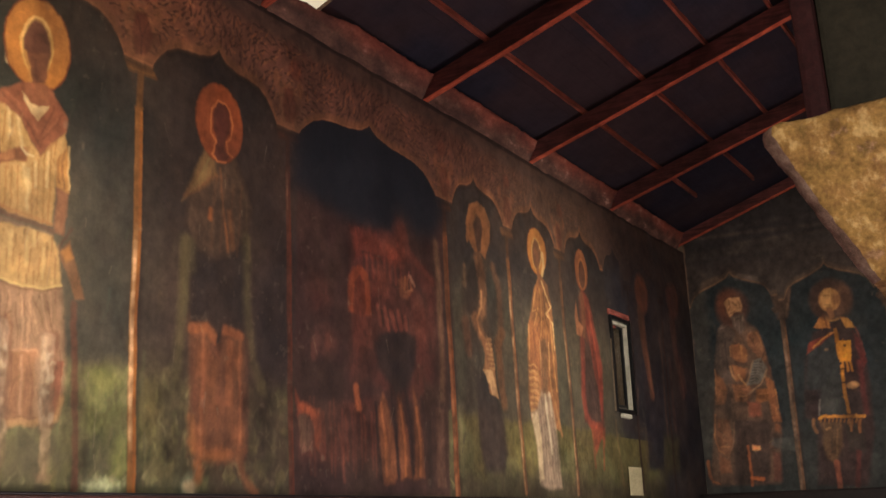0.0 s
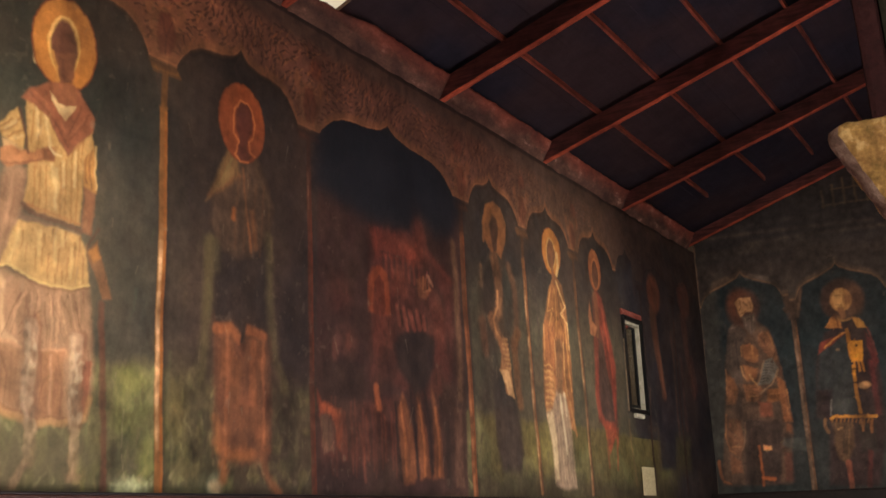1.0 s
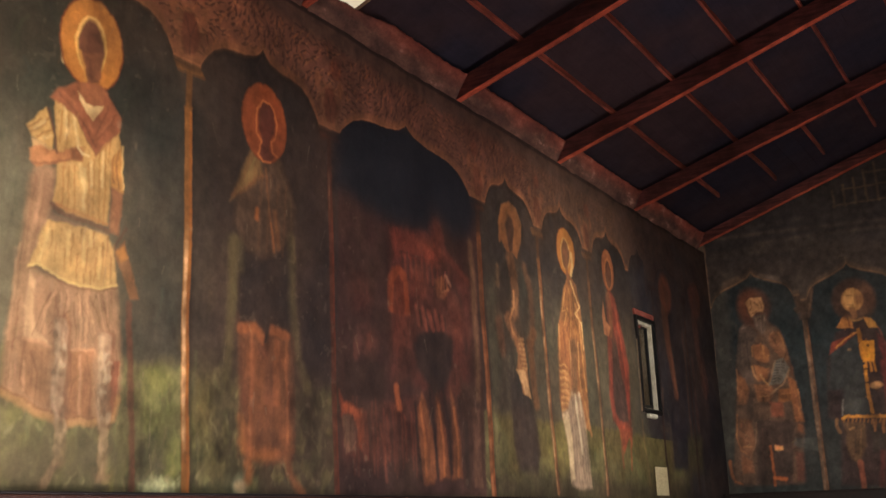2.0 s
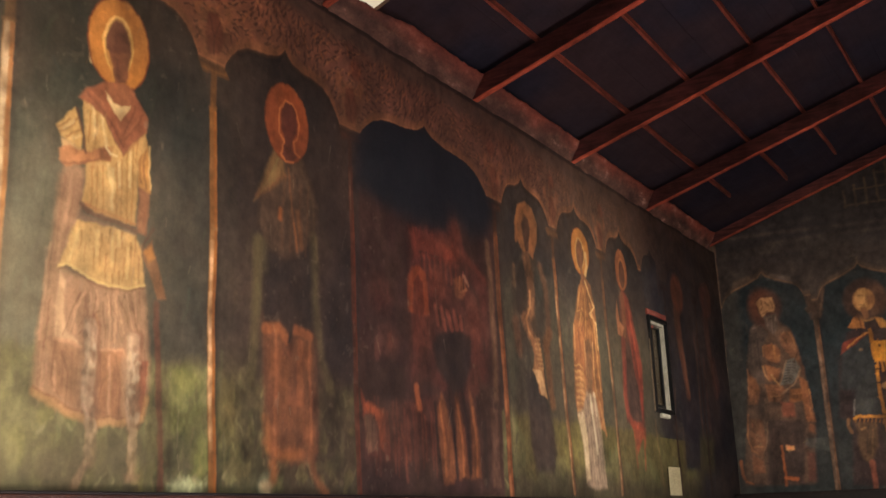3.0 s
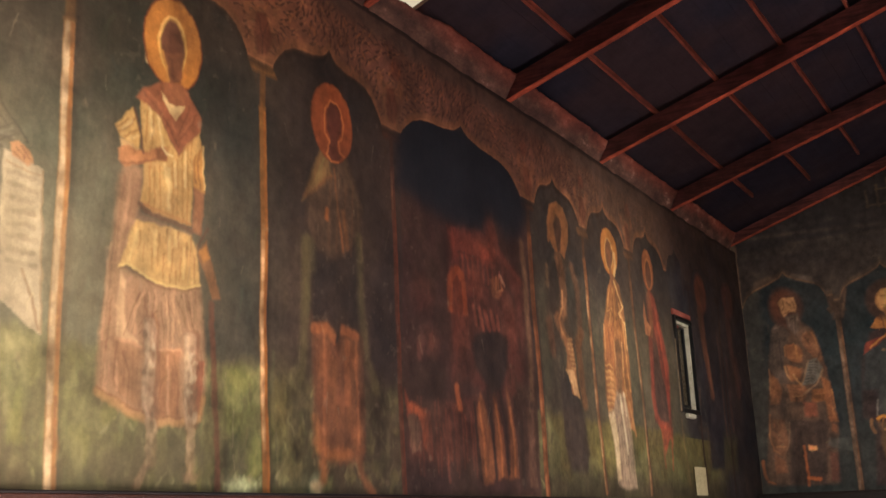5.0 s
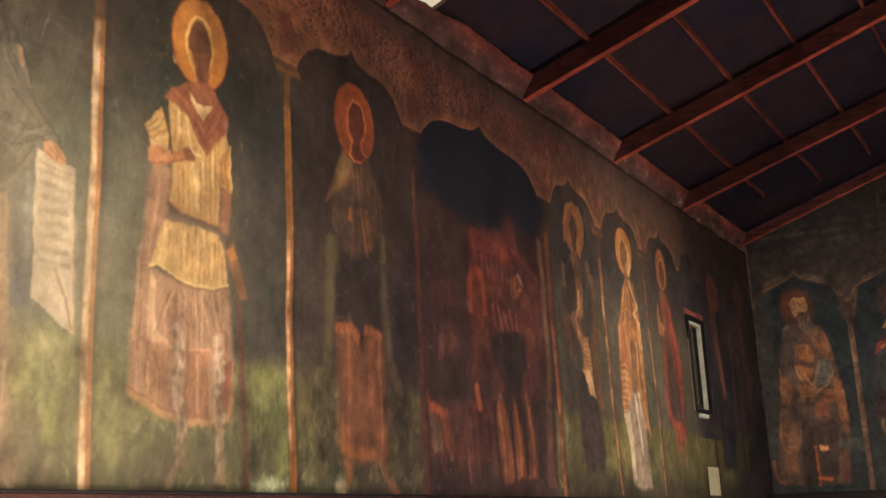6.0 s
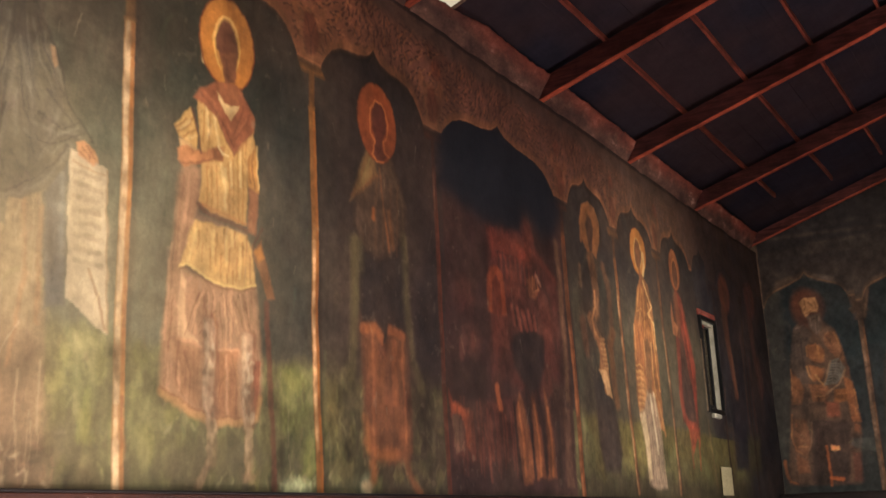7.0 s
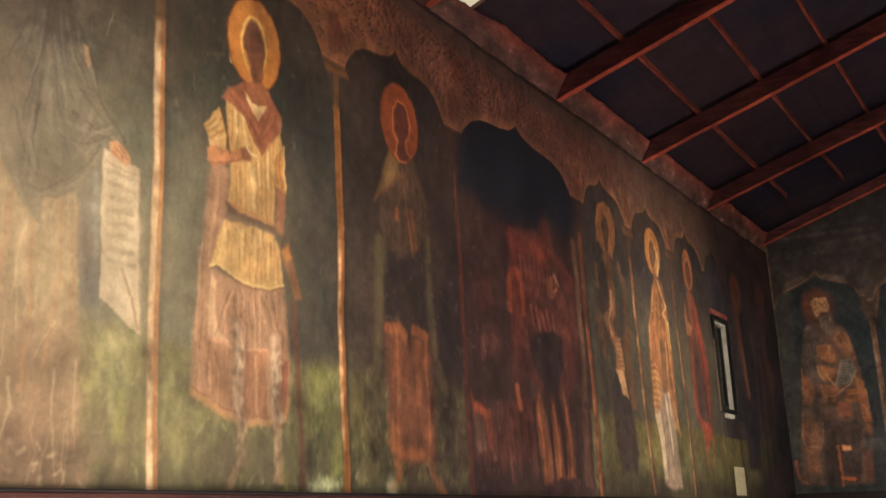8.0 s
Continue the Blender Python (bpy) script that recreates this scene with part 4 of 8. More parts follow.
west.stroke([(2.043, 2.798), (2.118, 2.784), (2.210, 2.782), (2.294, 2.773)], 0.012, lin(176, 112, 66), 0.021, 0, 0.7)
west.poly([(2.013, 2.723), (2.092, 2.728), (2.182, 2.733), (2.299, 2.723), (2.338, 2.664), (2.355, 2.580), (2.364, 2.519), (2.289, 2.493), (2.197, 2.480), (2.113, 2.493), (2.047, 2.515), (2.004, 2.529), (1.949, 2.523), (1.971, 2.595), (1.993, 2.682)], lin(206, 162, 99), 0.018, tunic, 1, 0.25, 0.15)
west.poly([(2.125, 2.677), (2.331, 2.675), (2.355, 2.580), (2.287, 2.529), (2.163, 2.541)], lin(192, 142, 84), 0.05, 0, 0.55, 0.3, 0.4)
for pts in ([(2.036, 2.681), (2.035, 2.609)],
            [(2.062, 2.639), (2.061, 2.563)],
            [(2.081, 2.715), (2.082, 2.655)],
            [(2.104, 2.624), (2.109, 2.542)],
            [(2.130, 2.691), (2.138, 2.560)],
            [(2.162, 2.613), (2.164, 2.517)],
            [(2.171, 2.718), (2.177, 2.665)],
            [(2.206, 2.647), (2.208, 2.550)],
            [(2.233, 2.723), (2.236, 2.654)],
            [(2.254, 2.613), (2.253, 2.515)],
            [(2.279, 2.688), (2.284, 2.590)],
            [(2.303, 2.719), (2.304, 2.632)],
            [(2.326, 2.636), (2.332, 2.525)],
            [(2.011, 2.627), (2.002, 2.555)],
            [(2.200, 2.536), (2.202, 2.493)],
            [(2.229, 2.554), (2.233, 2.497)],):
    west.stroke(pts, 0.01, lin(150, 100, 56), 0.011, 0, 0.6, 0.3, 0.4, end=0.004)
for pts in ([(2.019, 2.688), (2.007, 2.603), (1.989, 2.547)],
            [(2.112, 2.699), (2.117, 2.603)],
            [(2.185, 2.691), (2.192, 2.571)],
            [(2.267, 2.661), (2.274, 2.539)],
            [(2.214, 2.723), (2.220, 2.663)],):
    west.stroke(pts, 0.014, lin(238, 200, 130), 0.016, 0, 0.55, 0.2, 0.4)
west.stroke([(1.949, 2.523), (2.004, 2.532), (2.056, 2.514), (2.121, 2.492), (2.203, 2.481), (2.289, 2.493), (2.365, 2.517)], 0.012, lin(236, 196, 122), 0.012, 0, 0.85)
west.stroke([(1.952, 2.512), (2.002, 2.517), (2.054, 2.500), (2.119, 2.477), (2.204, 2.467), (2.365, 2.502)], 0.008, lin(116, 70, 46), 0.015, 0, 0.7)
west.poly([(1.877, 3.090), (1.918, 3.149), (1.957, 3.201), (1.979, 3.143), (2.000, 3.087), (1.996, 3.028), (1.955, 3.028), (1.905, 3.048)], lin(214, 166, 98), 0.018, tunic)
for pts in ([(1.901, 3.064), (1.944, 3.108), (1.969, 3.157)],
            [(1.925, 3.052), (1.962, 3.090), (1.989, 3.119)],
            [(1.888, 3.084), (1.931, 3.129)],):
    west.stroke(pts, 0.009, lin(150, 98, 56), 0.013, 0, 0.7)
for pts in ([(1.911, 3.082), (1.954, 3.132)],
            [(1.942, 3.048), (1.986, 3.083)],):
    west.stroke(pts, 0.01, lin(240, 202, 138), 0.015, 0, 0.6)
west.poly([(1.903, 3.040), (1.966, 3.036), (1.996, 3.026), (1.986, 3.003), (1.911, 3.003)], lin(226, 178, 118), 0.015, 0, 0.8)
west.poly([(1.895, 2.993), (1.941, 3.023), (1.999, 3.022), (2.087, 3.050), (2.143, 3.078), (2.141, 3.021), (2.069, 2.989), (1.995, 2.954), (1.933, 2.932), (1.901, 2.952)], lin(190, 126, 80), 0.018, forearm, 1, 0.2, 0.3)
west.stroke([(1.916, 2.942), (1.989, 2.959), (2.075, 2.996)], 0.01, lin(126, 76, 50), 0.018, 0, 0.7)
west.poly([(2.078, 3.047), (2.125, 3.072), (2.145, 3.058), (2.135, 3.019), (2.087, 2.999)], lin(124, 76, 48), 0.021, 0, 0.85)
west.stroke([(2.119, 3.070), (2.139, 3.051), (2.170, 3.046)], 0.01, lin(240, 208, 150), 0.013, 0, 0.8)
west.stroke([(1.966, 3.197), (1.982, 3.144), (2.007, 3.077), (2.019, 3.023)], 0.014, lin(90, 58, 44), 0.018, 0, 0.9)
west.stroke([(2.003, 3.49), (2.016, 3.43)], 0.013, lin(232, 200, 146), 0.015, 0, 0.9)
west.stroke([(1.990, 3.60), (1.998, 3.50)], 0.007, lin(176, 146, 106), 0.015, 0, 0.7)
halo(west, (2.145, 3.565), 0.215, ((2.14, 3.555), (0.066, 0.125)), lin(190, 121, 55), lin(224, 170, 92), ring, None, 0.72)
west.poly([(2.096, 3.502), (2.204, 3.547), (2.196, 3.393), (2.127, 3.361)], lin(128, 80, 54), 0.021, ring, 1, 0.2, 0.3)
west.stroke([(2.069, 3.580), (2.076, 3.633), (2.114, 3.683), (2.153, 3.690), (2.187, 3.666), (2.203, 3.628)], 0.012, lin(236, 182, 108), 0.015, 0, 0.8)
west.stroke([(2.086, 3.506), (2.112, 3.441), (2.123, 3.370)], 0.012, lin(214, 150, 74), 0.018, 0, 0.7)
for pts in ([(2.122, 3.609), (2.123, 3.541)],
            [(2.170, 3.625), (2.186, 3.568)],
            [(2.139, 3.479), (2.150, 3.402)],):
    west.stroke(pts, 0.014, lin(96, 58, 42), 0.018, 0, 0.5)
west.poly([(1.969, 3.249), (1.995, 3.295), (2.098, 3.363), (2.193, 3.387), (2.230, 3.366), (2.279, 3.316), (2.322, 3.266), (2.318, 3.204), (2.274, 3.163), (2.201, 3.063), (2.147, 3.123), (2.096, 3.197), (2.006, 3.232)], lin(150, 90, 60), 0.021, collar, 1, 0.2, 0.3)
west.poly([(2.096, 3.355), (2.190, 3.385), (2.224, 3.355), (2.220, 3.302), (2.182, 3.286), (2.134, 3.289), (2.092, 3.316)], lin(156, 98, 64), 0.021, 0, 0.9)
west.poly([(2.091, 3.313), (2.128, 3.283), (2.173, 3.279), (2.225, 3.294), (2.200, 3.251), (2.175, 3.216), (2.152, 3.230), (2.129, 3.252), (2.105, 3.283)], lin(226, 188, 130), 0.012, collar, 0.95, 0.1, 0.2)
west.poly([(2.138, 3.247), (2.172, 3.250), (2.205, 3.269), (2.175, 3.214)], lin(196, 150, 98), 0.016, 0, 0.6)
for pts in ([(2.003, 3.277), (2.059, 3.241), (2.124, 3.194), (2.165, 3.142)],
            [(2.247, 3.298), (2.224, 3.229), (2.196, 3.153)],
            [(2.288, 3.278), (2.251, 3.211), (2.210, 3.136)],
            [(2.124, 3.201), (2.164, 3.155), (2.199, 3.096)],):
    west.stroke(pts, 0.009, lin(108, 62, 42), 0.018, 0, 0.7)
for pts in ([(2.026, 3.291), (2.083, 3.255)],
            [(2.266, 3.251), (2.227, 3.174)],
            [(2.155, 3.197), (2.176, 3.167)],):
    west.stroke(pts, 0.01, lin(186, 118, 80), 0.018, 0, 0.6)

# ---- the second saint
west.lay(ALL, np.minimum(2.25 - V, 0.17 - np.abs(U - 3.62)) + 0.05 * west.cloud, lin(58, 50, 37), 0.16, 0, 0.6, 0.25, 0.5)
fig = west.part("painted_figure", 0, "dim painted saint with a russet halo and an orange skirt")
mantle, skirt, ring = (west.part(*a) for a in (("mantle", fig, "olive and ochre painted mantle"), ("skirt", fig, "orange-red painted skirt"),
                                               ("halo", fig, "russet painted halo")))
west.poly([(3.06, 2.95), (3.45, 3.05), (3.46, 2.44), (3.08, 2.44)], lin(42, 37, 35), 0.08, mantle)
west.poly([(3.15, 3.37), (3.32, 3.40), (3.40, 3.30), (3.46, 3.15), (3.44, 3.02), (3.34, 2.88), (3.22, 2.80), (3.10, 2.84), (3.01, 2.95), (3.02, 3.08)], lin(78, 60, 46), 0.04, mantle, 1, 0.4, 0.3)
west.poly([(3.12, 3.39), (3.18, 3.34), (3.20, 3.26), (3.10, 3.17), (2.98, 3.06), (3.06, 3.26)], lin(120, 90, 54), 0.03, mantle, 0.9, 0.3, 0.5)
west.stroke([(3.00, 3.10), (3.10, 3.18), (3.20, 3.26)], 0.03, lin(118, 76, 46), 0.03, 0, 0.5)
west.stroke([(3.311, 3.374), (3.342, 3.298), (3.408, 3.189), (3.428, 3.025), (3.448, 2.863)], 0.016, lin(98, 78, 54), 0.03, 0, 0.45)
west.stroke([(3.225, 3.306), (3.238, 3.185), (3.267, 3.037), (3.296, 2.891)], 0.016, lin(140, 88, 52), 0.02, 0, 0.5)
for k in range(4):
    west.stroke([(3.15, 3.35), (3.03 + 0.03 * k, 3.12 + 0.03 * k)], 0.010, lin(128, 106, 66), 0.014, 0, 0.5)
for pts in ([(3.02, 3.05), (3.01, 2.95), (3.10, 2.84), (3.22, 2.79), (3.35, 2.87), (3.45, 3.03)],):
    west.stroke(pts, 0.02, lin(40, 31, 28), 0.035, 0, 0.6)
for i in range(9):
    a = 3.15 + 0.03 * i
    west.stroke([(a + 0.02, 3.28 - 0.02 * (i % 3)), (a + 0.01, 3.05), (a, 2.90 - 0.04 * (i % 2))], 0.011, lin(*((116, 78, 50) if i % 2 else (56, 44, 38))), 0.022, 0, 0.35)
west.stroke([(3.171, 3.075), (3.169, 3.025)], 0.026, lin(172, 100, 48), 0.025, 0, 0.8)
west.stroke([(3.30, 3.08), (3.33, 2.90)], 0.03, lin(150, 94, 52), 0.035, 0, 0.5)
west.stroke([(3.27, 3.02), (3.295, 2.88)], 0.016, lin(160, 98, 54), 0.02, 0, 0.6)
west.poly([(3.469, 2.837), (3.703, 3.048), (3.737, 2.605), (3.760, 2.274), (3.557, 2.241), (3.501, 2.447)], lin(40, 34, 34), 0.10, 0, 0.8, 0.15, 0.3)
west.poly([(3.070, 2.754), (3.414, 2.825), (3.453, 2.514), (3.080, 2.466)], lin(40, 35, 34), 0.07, mantle, 0.8, 0.15, 0.3)
for pts, w, end, k in (([(3.019, 2.873), (3.024, 2.490), (3.011, 2.194)], 0.06, 0.05, 0.7), ([(3.422, 2.982), (3.450, 2.619), (3.504, 2.329), (3.584, 2.190)], 0.05, 0.06, 0.5), ([(3.061, 2.868), (3.075, 2.726)], 0.05, 0.03, 0.35)):
    west.stroke(pts, w, lin(102, 92, 58), 0.05, mantle, k, 0.2, 0.4, end=end)
west.poly([(3.08, 2.46), (3.18, 2.48), (3.26, 2.43), (3.29, 2.48), (3.43, 2.46), (3.47, 2.15), (3.47, 1.83), (3.36, 1.80), (3.14, 1.81), (3.10, 2.12)], lin(96, 62, 42), 0.14, 0, 0.45, 0.2, 0.6)
west.poly([(3.08, 2.46), (3.18, 2.48), (3.26, 2.43), (3.29, 2.48), (3.43, 2.46), (3.47, 2.15), (3.47, 1.83), (3.36, 1.80), (3.14, 1.81), (3.10, 2.12)], lin(112, 69, 44), 0.06, skirt, 0.9, 0.15, 0.6)
for c, r, k in (((3.20, 2.25), (0.07, 0.12), 0.5), ((3.38, 2.30), (0.06, 0.10), 0.5), ((3.26, 2.05), (0.10, 0.08), 0.45), ((3.40, 1.98), (0.06, 0.08), 0.5), ((3.17, 1.92), (0.06, 0.07), 0.5)):
    west.ellipse(c, r, lin(142, 85, 50), 0.07, 0, k, 0.3, 1.0)
for c, r in (((3.30, 2.18), (0.03, 0.10)), ((3.14, 2.10), (0.03, 0.08)), ((3.43, 2.12), (0.03, 0.09)), ((3.24, 2.36), (0.04, 0.04))):
    west.ellipse(c, r, lin(98, 54, 38), 0.05, 0, 0.5, 0.5, 0.9)
west.stroke([(3.09, 2.44), (3.17, 2.46), (3.24, 2.41)], 0.05, lin(172, 102, 58), 0.03, skirt, 0.8)
west.stroke([(3.30, 2.46), (3.41, 2.45)], 0.05, lin(168, 98, 56), 0.03, skirt, 0.8)
west.stroke([(3.268, 2.48), (3.262, 2.40)], 0.026, lin(40, 32, 30), 0.02)
for i in range(7):
    west.stroke([(3.12 + 0.05 * i, 2.38), (3.13 + 0.05 * i, 2.1 - 0.1 * (i % 3))], 0.012, lin(104, 56, 38), 0.02, 0, 0.3)
west.stroke([(3.34, 2.40), (3.35, 2.1)], 0.04, lin(166, 98, 58), 0.03, 0, 0.45)
for pts, w, col, k in (([(3.163, 1.797), (3.179, 1.767), (3.170, 1.725)], 0.05, lin(150, 92, 50), 0.75), ([(3.436, 1.826), (3.454, 1.763), (3.488, 1.714), (3.551, 1.666)], 0.045, lin(132, 80, 48), 0.7),
                       ([(3.109, 2.011), (3.124, 1.932), (3.131, 1.864)], 0.04, lin(164, 104, 54), 0.55), ([(3.190, 1.840), (3.257, 1.838), (3.349, 1.847)], 0.045, lin(156, 96, 50), 0.6)):
    west.stroke(pts, w, col, 0.04, skirt, k, 0.2, 0.7)
west.ellipse((3.128, 1.693), (0.035, 0.03), lin(206, 170, 124), 0.04, skirt, 0.7, 0.3, 0.8)
for pts in ([(3.09, 2.45), (3.11, 2.1), (3.10, 1.83)], [(3.46, 2.44), (3.475, 2.15), (3.47, 1.83)]):
    west.stroke(pts, 0.014, lin(92, 52, 38), 0.03, 0, 0.5)
for pts in ([(3.16, 2.43), (3.18, 2.2), (3.17, 1.9)], [(3.41, 2.42), (3.42, 2.2), (3.43, 1.9)]):
    west.stroke(pts, 0.02, lin(176, 108, 66), 0.025, 0, 0.5, 0.3, 0.5)
west.stroke([(3.10, 1.90), (3.20, 1.86), (3.30, 1.88), (3.38, 1.85), (3.47, 1.88)], 0.03, lin(150, 86, 48), 0.04, 0, 0.35, 0.3, 0.6)
halo(west, (3.21, 3.56), 0.215, ((3.222, 3.575), (0.062, 0.105)), lin(150, 76, 42), lin(150, 76, 42), ring, lin(92, 47, 36), 0.75)
west.poly([(3.185, 3.50), (3.262, 3.50), (3.252, 3.42), (3.285, 3.385), (3.25, 3.355), (3.20, 3.35), (3.178, 3.38), (3.196, 3.44)], lin(96, 49, 37), 0.02, ring)
for pts in ([(3.192, 3.675), (3.153, 3.622), (3.145, 3.555), (3.155, 3.484), (3.192, 3.454), (3.169, 3.373), (3.201, 3.341), (3.259, 3.353)],
            [(3.192, 3.675), (3.243, 3.677), (3.276, 3.650), (3.299, 3.576), (3.289, 3.508), (3.262, 3.466), (3.269, 3.415), (3.306, 3.395)]):
    west.stroke(pts, 0.011, lin(206, 122, 68), 0.012, 0, 0.8)
west.ellipse((3.20, 3.60), (0.03, 0.05), lin(78, 40, 33), 0.03, 0, 0.5)

# ---- the crowded scene, its upper part black with soot
fig = west.part("painted_scene", 0, "smoke-blackened painted scene in dark reds")
soot, streaks, door, house, niche = (west.part(*a) for a in (("soot_stain", fig, "black soot over the top of the scene"), ("drapery", fig, "orange-brown painted drapery"), ("doorway", fig, "black painted doorway"),
                                                            ("building", fig, "dark red painted building"), ("niche", fig, "orange-brown painted niche")))
west.poly([(3.82, 3.9), (5.31, 3.9), (5.31, 1.66), (3.82, 1.66)], lin(60, 38, 35), 0.04, fig, 1, 0.2, 0.5)
west.poly([(4.30, 3.27), (4.50, 3.31), (4.71, 3.33), (4.77, 3.45), (4.85, 3.45), (4.88, 3.24), (5.02, 3.19), (5.20, 3.10), (5.20, 2.70), (5.10, 2.3), (4.90, 2.25), (4.57, 2.3), (4.30, 2.4)], lin(86, 45, 38), 0.10, house, 0.9, 0.2, 0.6)
west.poly([(4.30, 3.26), (4.50, 3.30), (4.71, 3.32), (4.77, 3.44), (4.84, 3.44), (4.87, 3.24), (4.84, 3.10), (4.55, 3.10), (4.34, 3.08)], lin(108, 51, 39), 0.05, house, 0.9, 0.3, 0.4)
west.stroke([(4.72, 3.31), (4.78, 3.43), (4.84, 3.43), (4.90, 3.22), (5.18, 3.08)], 0.05, lin(104, 50, 39), 0.05, 0, 0.7)
for i in range(7):
    west.stroke([(4.42 + 0.06 * i, 3.12), (4.43 + 0.06 * i, 2.98)], 0.018, lin(58, 36, 32), 0.02, 0, 0.65)
    west.stroke([(4.45 + 0.06 * i, 3.10), (4.46 + 0.06 * i, 2.98)], 0.010, lin(138, 70, 46), 0.016, 0, 0.5)
for z in (2.955, 3.12):
    west.stroke([(4.4, z), (4.90, z + 0.02)], 0.012, lin(64, 38, 33), 0.018, 0, 0.6)
west.poly([(4.28, 2.72), (4.28, 2.94), (4.33, 3.01), (4.40, 3.03), (4.46, 3.00), (4.49, 2.94), (4.50, 2.72)], lin(134, 66, 38), 0.03, niche, 0.85, 0.3, 0.4)
west.poly([(4.33, 2.72), (4.34, 2.92), (4.39, 2.97), (4.44, 2.92), (4.45, 2.72)], lin(92, 44, 33), 0.025, 0, 0.85, 0.3, 0.4)
west.poly([(4.78, 3.02), (4.90, 3.06), (4.95, 2.98), (4.88, 2.90), (4.80, 2.91)], lin(138, 80, 50), 0.03, house, 0.8, 0.4, 0.4)
west.stroke([(4.91, 3.06), (4.965, 3.01)], 0.024, lin(178, 126, 96), 0.016, 0, 0.9)
west.stroke([(4.86, 2.955), (4.93, 2.975)], 0.018, lin(160, 106, 72), 0.014, 0, 0.8)
west.stroke([(4.905, 3.04), (4.90, 2.98)], 0.016, lin(50, 34, 30), 0.012, 0, 0.9)
west.stroke([(4.86, 3.05), (4.85, 2.97)], 0.014, lin(166, 104, 62), 0.014, 0, 0.8)
west.stroke([(4.99, 3.02), (5.08, 2.90), (5.12, 2.6)], 0.05, lin(52, 34, 31), 0.05, 0, 0.7)
for c, r, col, k in (((4.60, 2.95), (0.08, 0.10), lin(122, 58, 40), 0.5), ((4.42, 2.60), (0.10, 0.14), lin(112, 54, 39), 0.5), ((5.02, 2.75), (0.09, 0.16), lin(108, 56, 42), 0.45), ((4.75, 3.18), (0.12, 0.06), lin(140, 60, 40), 0.45),
                     ((4.98, 2.40), (0.06, 0.14), lin(96, 52, 40), 0.5), ((4.36, 2.34), (0.06, 0.08), lin(84, 42, 34), 0.6), ((4.52, 2.48), (0.05, 0.12), lin(70, 38, 33), 0.6)):
    west.ellipse(c, r, col, 0.09, 0, k, 0.6, 1.1)
# the shadowy left side
west.poly([(3.87, 3.2), (4.25, 3.2), (4.28, 2.2), (3.88, 2.2)], lin(50, 31, 30), 0.15, 0, 0.75, 0.4, 0.5)
west.ellipse((4.02, 2.78), (0.10, 0.12), lin(84, 40, 34), 0.10, 0, 0.55, 0.4, 0.6)
west.ellipse((4.08, 2.52), (0.11, 0.10), lin(86, 52, 44), 0.08, 0, 0.65, 0.4, 0.6)
west.ellipse((4.10, 2.52), (0.03, 0.05), lin(116, 64, 50), 0.03, 0, 0.6, 0.4, 0.6)
west.ellipse((3.98, 2.45), (0.03, 0.06), lin(104, 62, 50), 0.03, 0, 0.5, 0.4, 0.6)
west.poly([(3.87, 2.37), (4.06, 2.40), (4.24, 2.40), (4.25, 2.20), (4.01, 2.18), (3.89, 2.19)], lin(38, 25, 25), 0.05, west.part("dark_panel", fig, "blackened painted panel"), 0.92, 0.2, 0.3)
west.poly([(3.86, 2.15), (4.05, 2.12), (4.28, 2.20), (4.57, 2.24), (4.56, 1.80), (3.88, 1.78)], lin(76, 43, 35), 0.07, streaks, 0.92, 0.2, 0.6)
west.poly([(3.85, 1.84), (4.56, 1.86), (4.56, 1.67), (3.85, 1.67)], lin(52, 36, 32), 0.09, 0, 0.75, 0.4, 0.4)
west.poly([(3.83, 2.22), (3.87, 2.16), (3.95, 2.12), (4.03, 2.12), (4.05, 2.04), (4.03, 1.90), (3.99, 1.92), (3.97, 2.05), (3.91, 2.09), (3.86, 2.08)], lin(160, 78, 48), 0.04, streaks, 0.85, 0.3, 0.5)
west.poly([(3.873, 2.081), (3.949, 2.096), (3.988, 2.012), (3.978, 1.902), (3.912, 1.893), (3.893, 1.976)], lin(118, 92, 74), 0.03, streaks, 0.7, 0.3, 0.7)
for pts, k in (([(3.902, 2.068), (3.926, 1.993), (3.936, 1.903)], 0.5), ([(3.949, 2.077), (3.978, 1.997), (3.998, 1.906)], 0.6), ([(3.855, 2.049), (3.874, 1.960)], 0.5)):
    west.stroke(pts, 0.016, lin(58, 38, 34), 0.018, 0, k)
west.stroke([(3.90, 2.13), (4.02, 2.10)], 0.045, lin(196, 98, 58), 0.035, 0, 0.75, 0.3, 0.6)
west.poly([(3.86, 2.07), (3.94, 2.05), (3.97, 1.90), (3.89, 1.88)], lin(116, 84, 64), 0.03, streaks, 0.85, 0.5, 0.6)
for i in range(22):
    a = 3.92 + 0.03 * i + 0.008 * math.sin(7 * i)
    h = 0.5 + 0.5 * math.sin(5.3 * i)
    west.stroke([(a, 2.19 - 0.08 * h), (a + 0.012, 1.98), (a + 0.008, 1.76 + 0.1 * h)], 0.010 + 0.008 * h, lin(*((136, 70, 48) if i % 3 else (54, 33, 30))), 0.028, 0, 0.28 + 0.1 * h)
west.stroke([(4.20, 2.04), (4.23, 1.88), (4.24, 1.74)], 0.02, lin(140, 76, 54), 0.03, 0, 0.4)
west.stroke([(4.36, 2.28), (4.38, 2.16)], 0.045, lin(168, 92, 54), 0.028, streaks, 0.9)
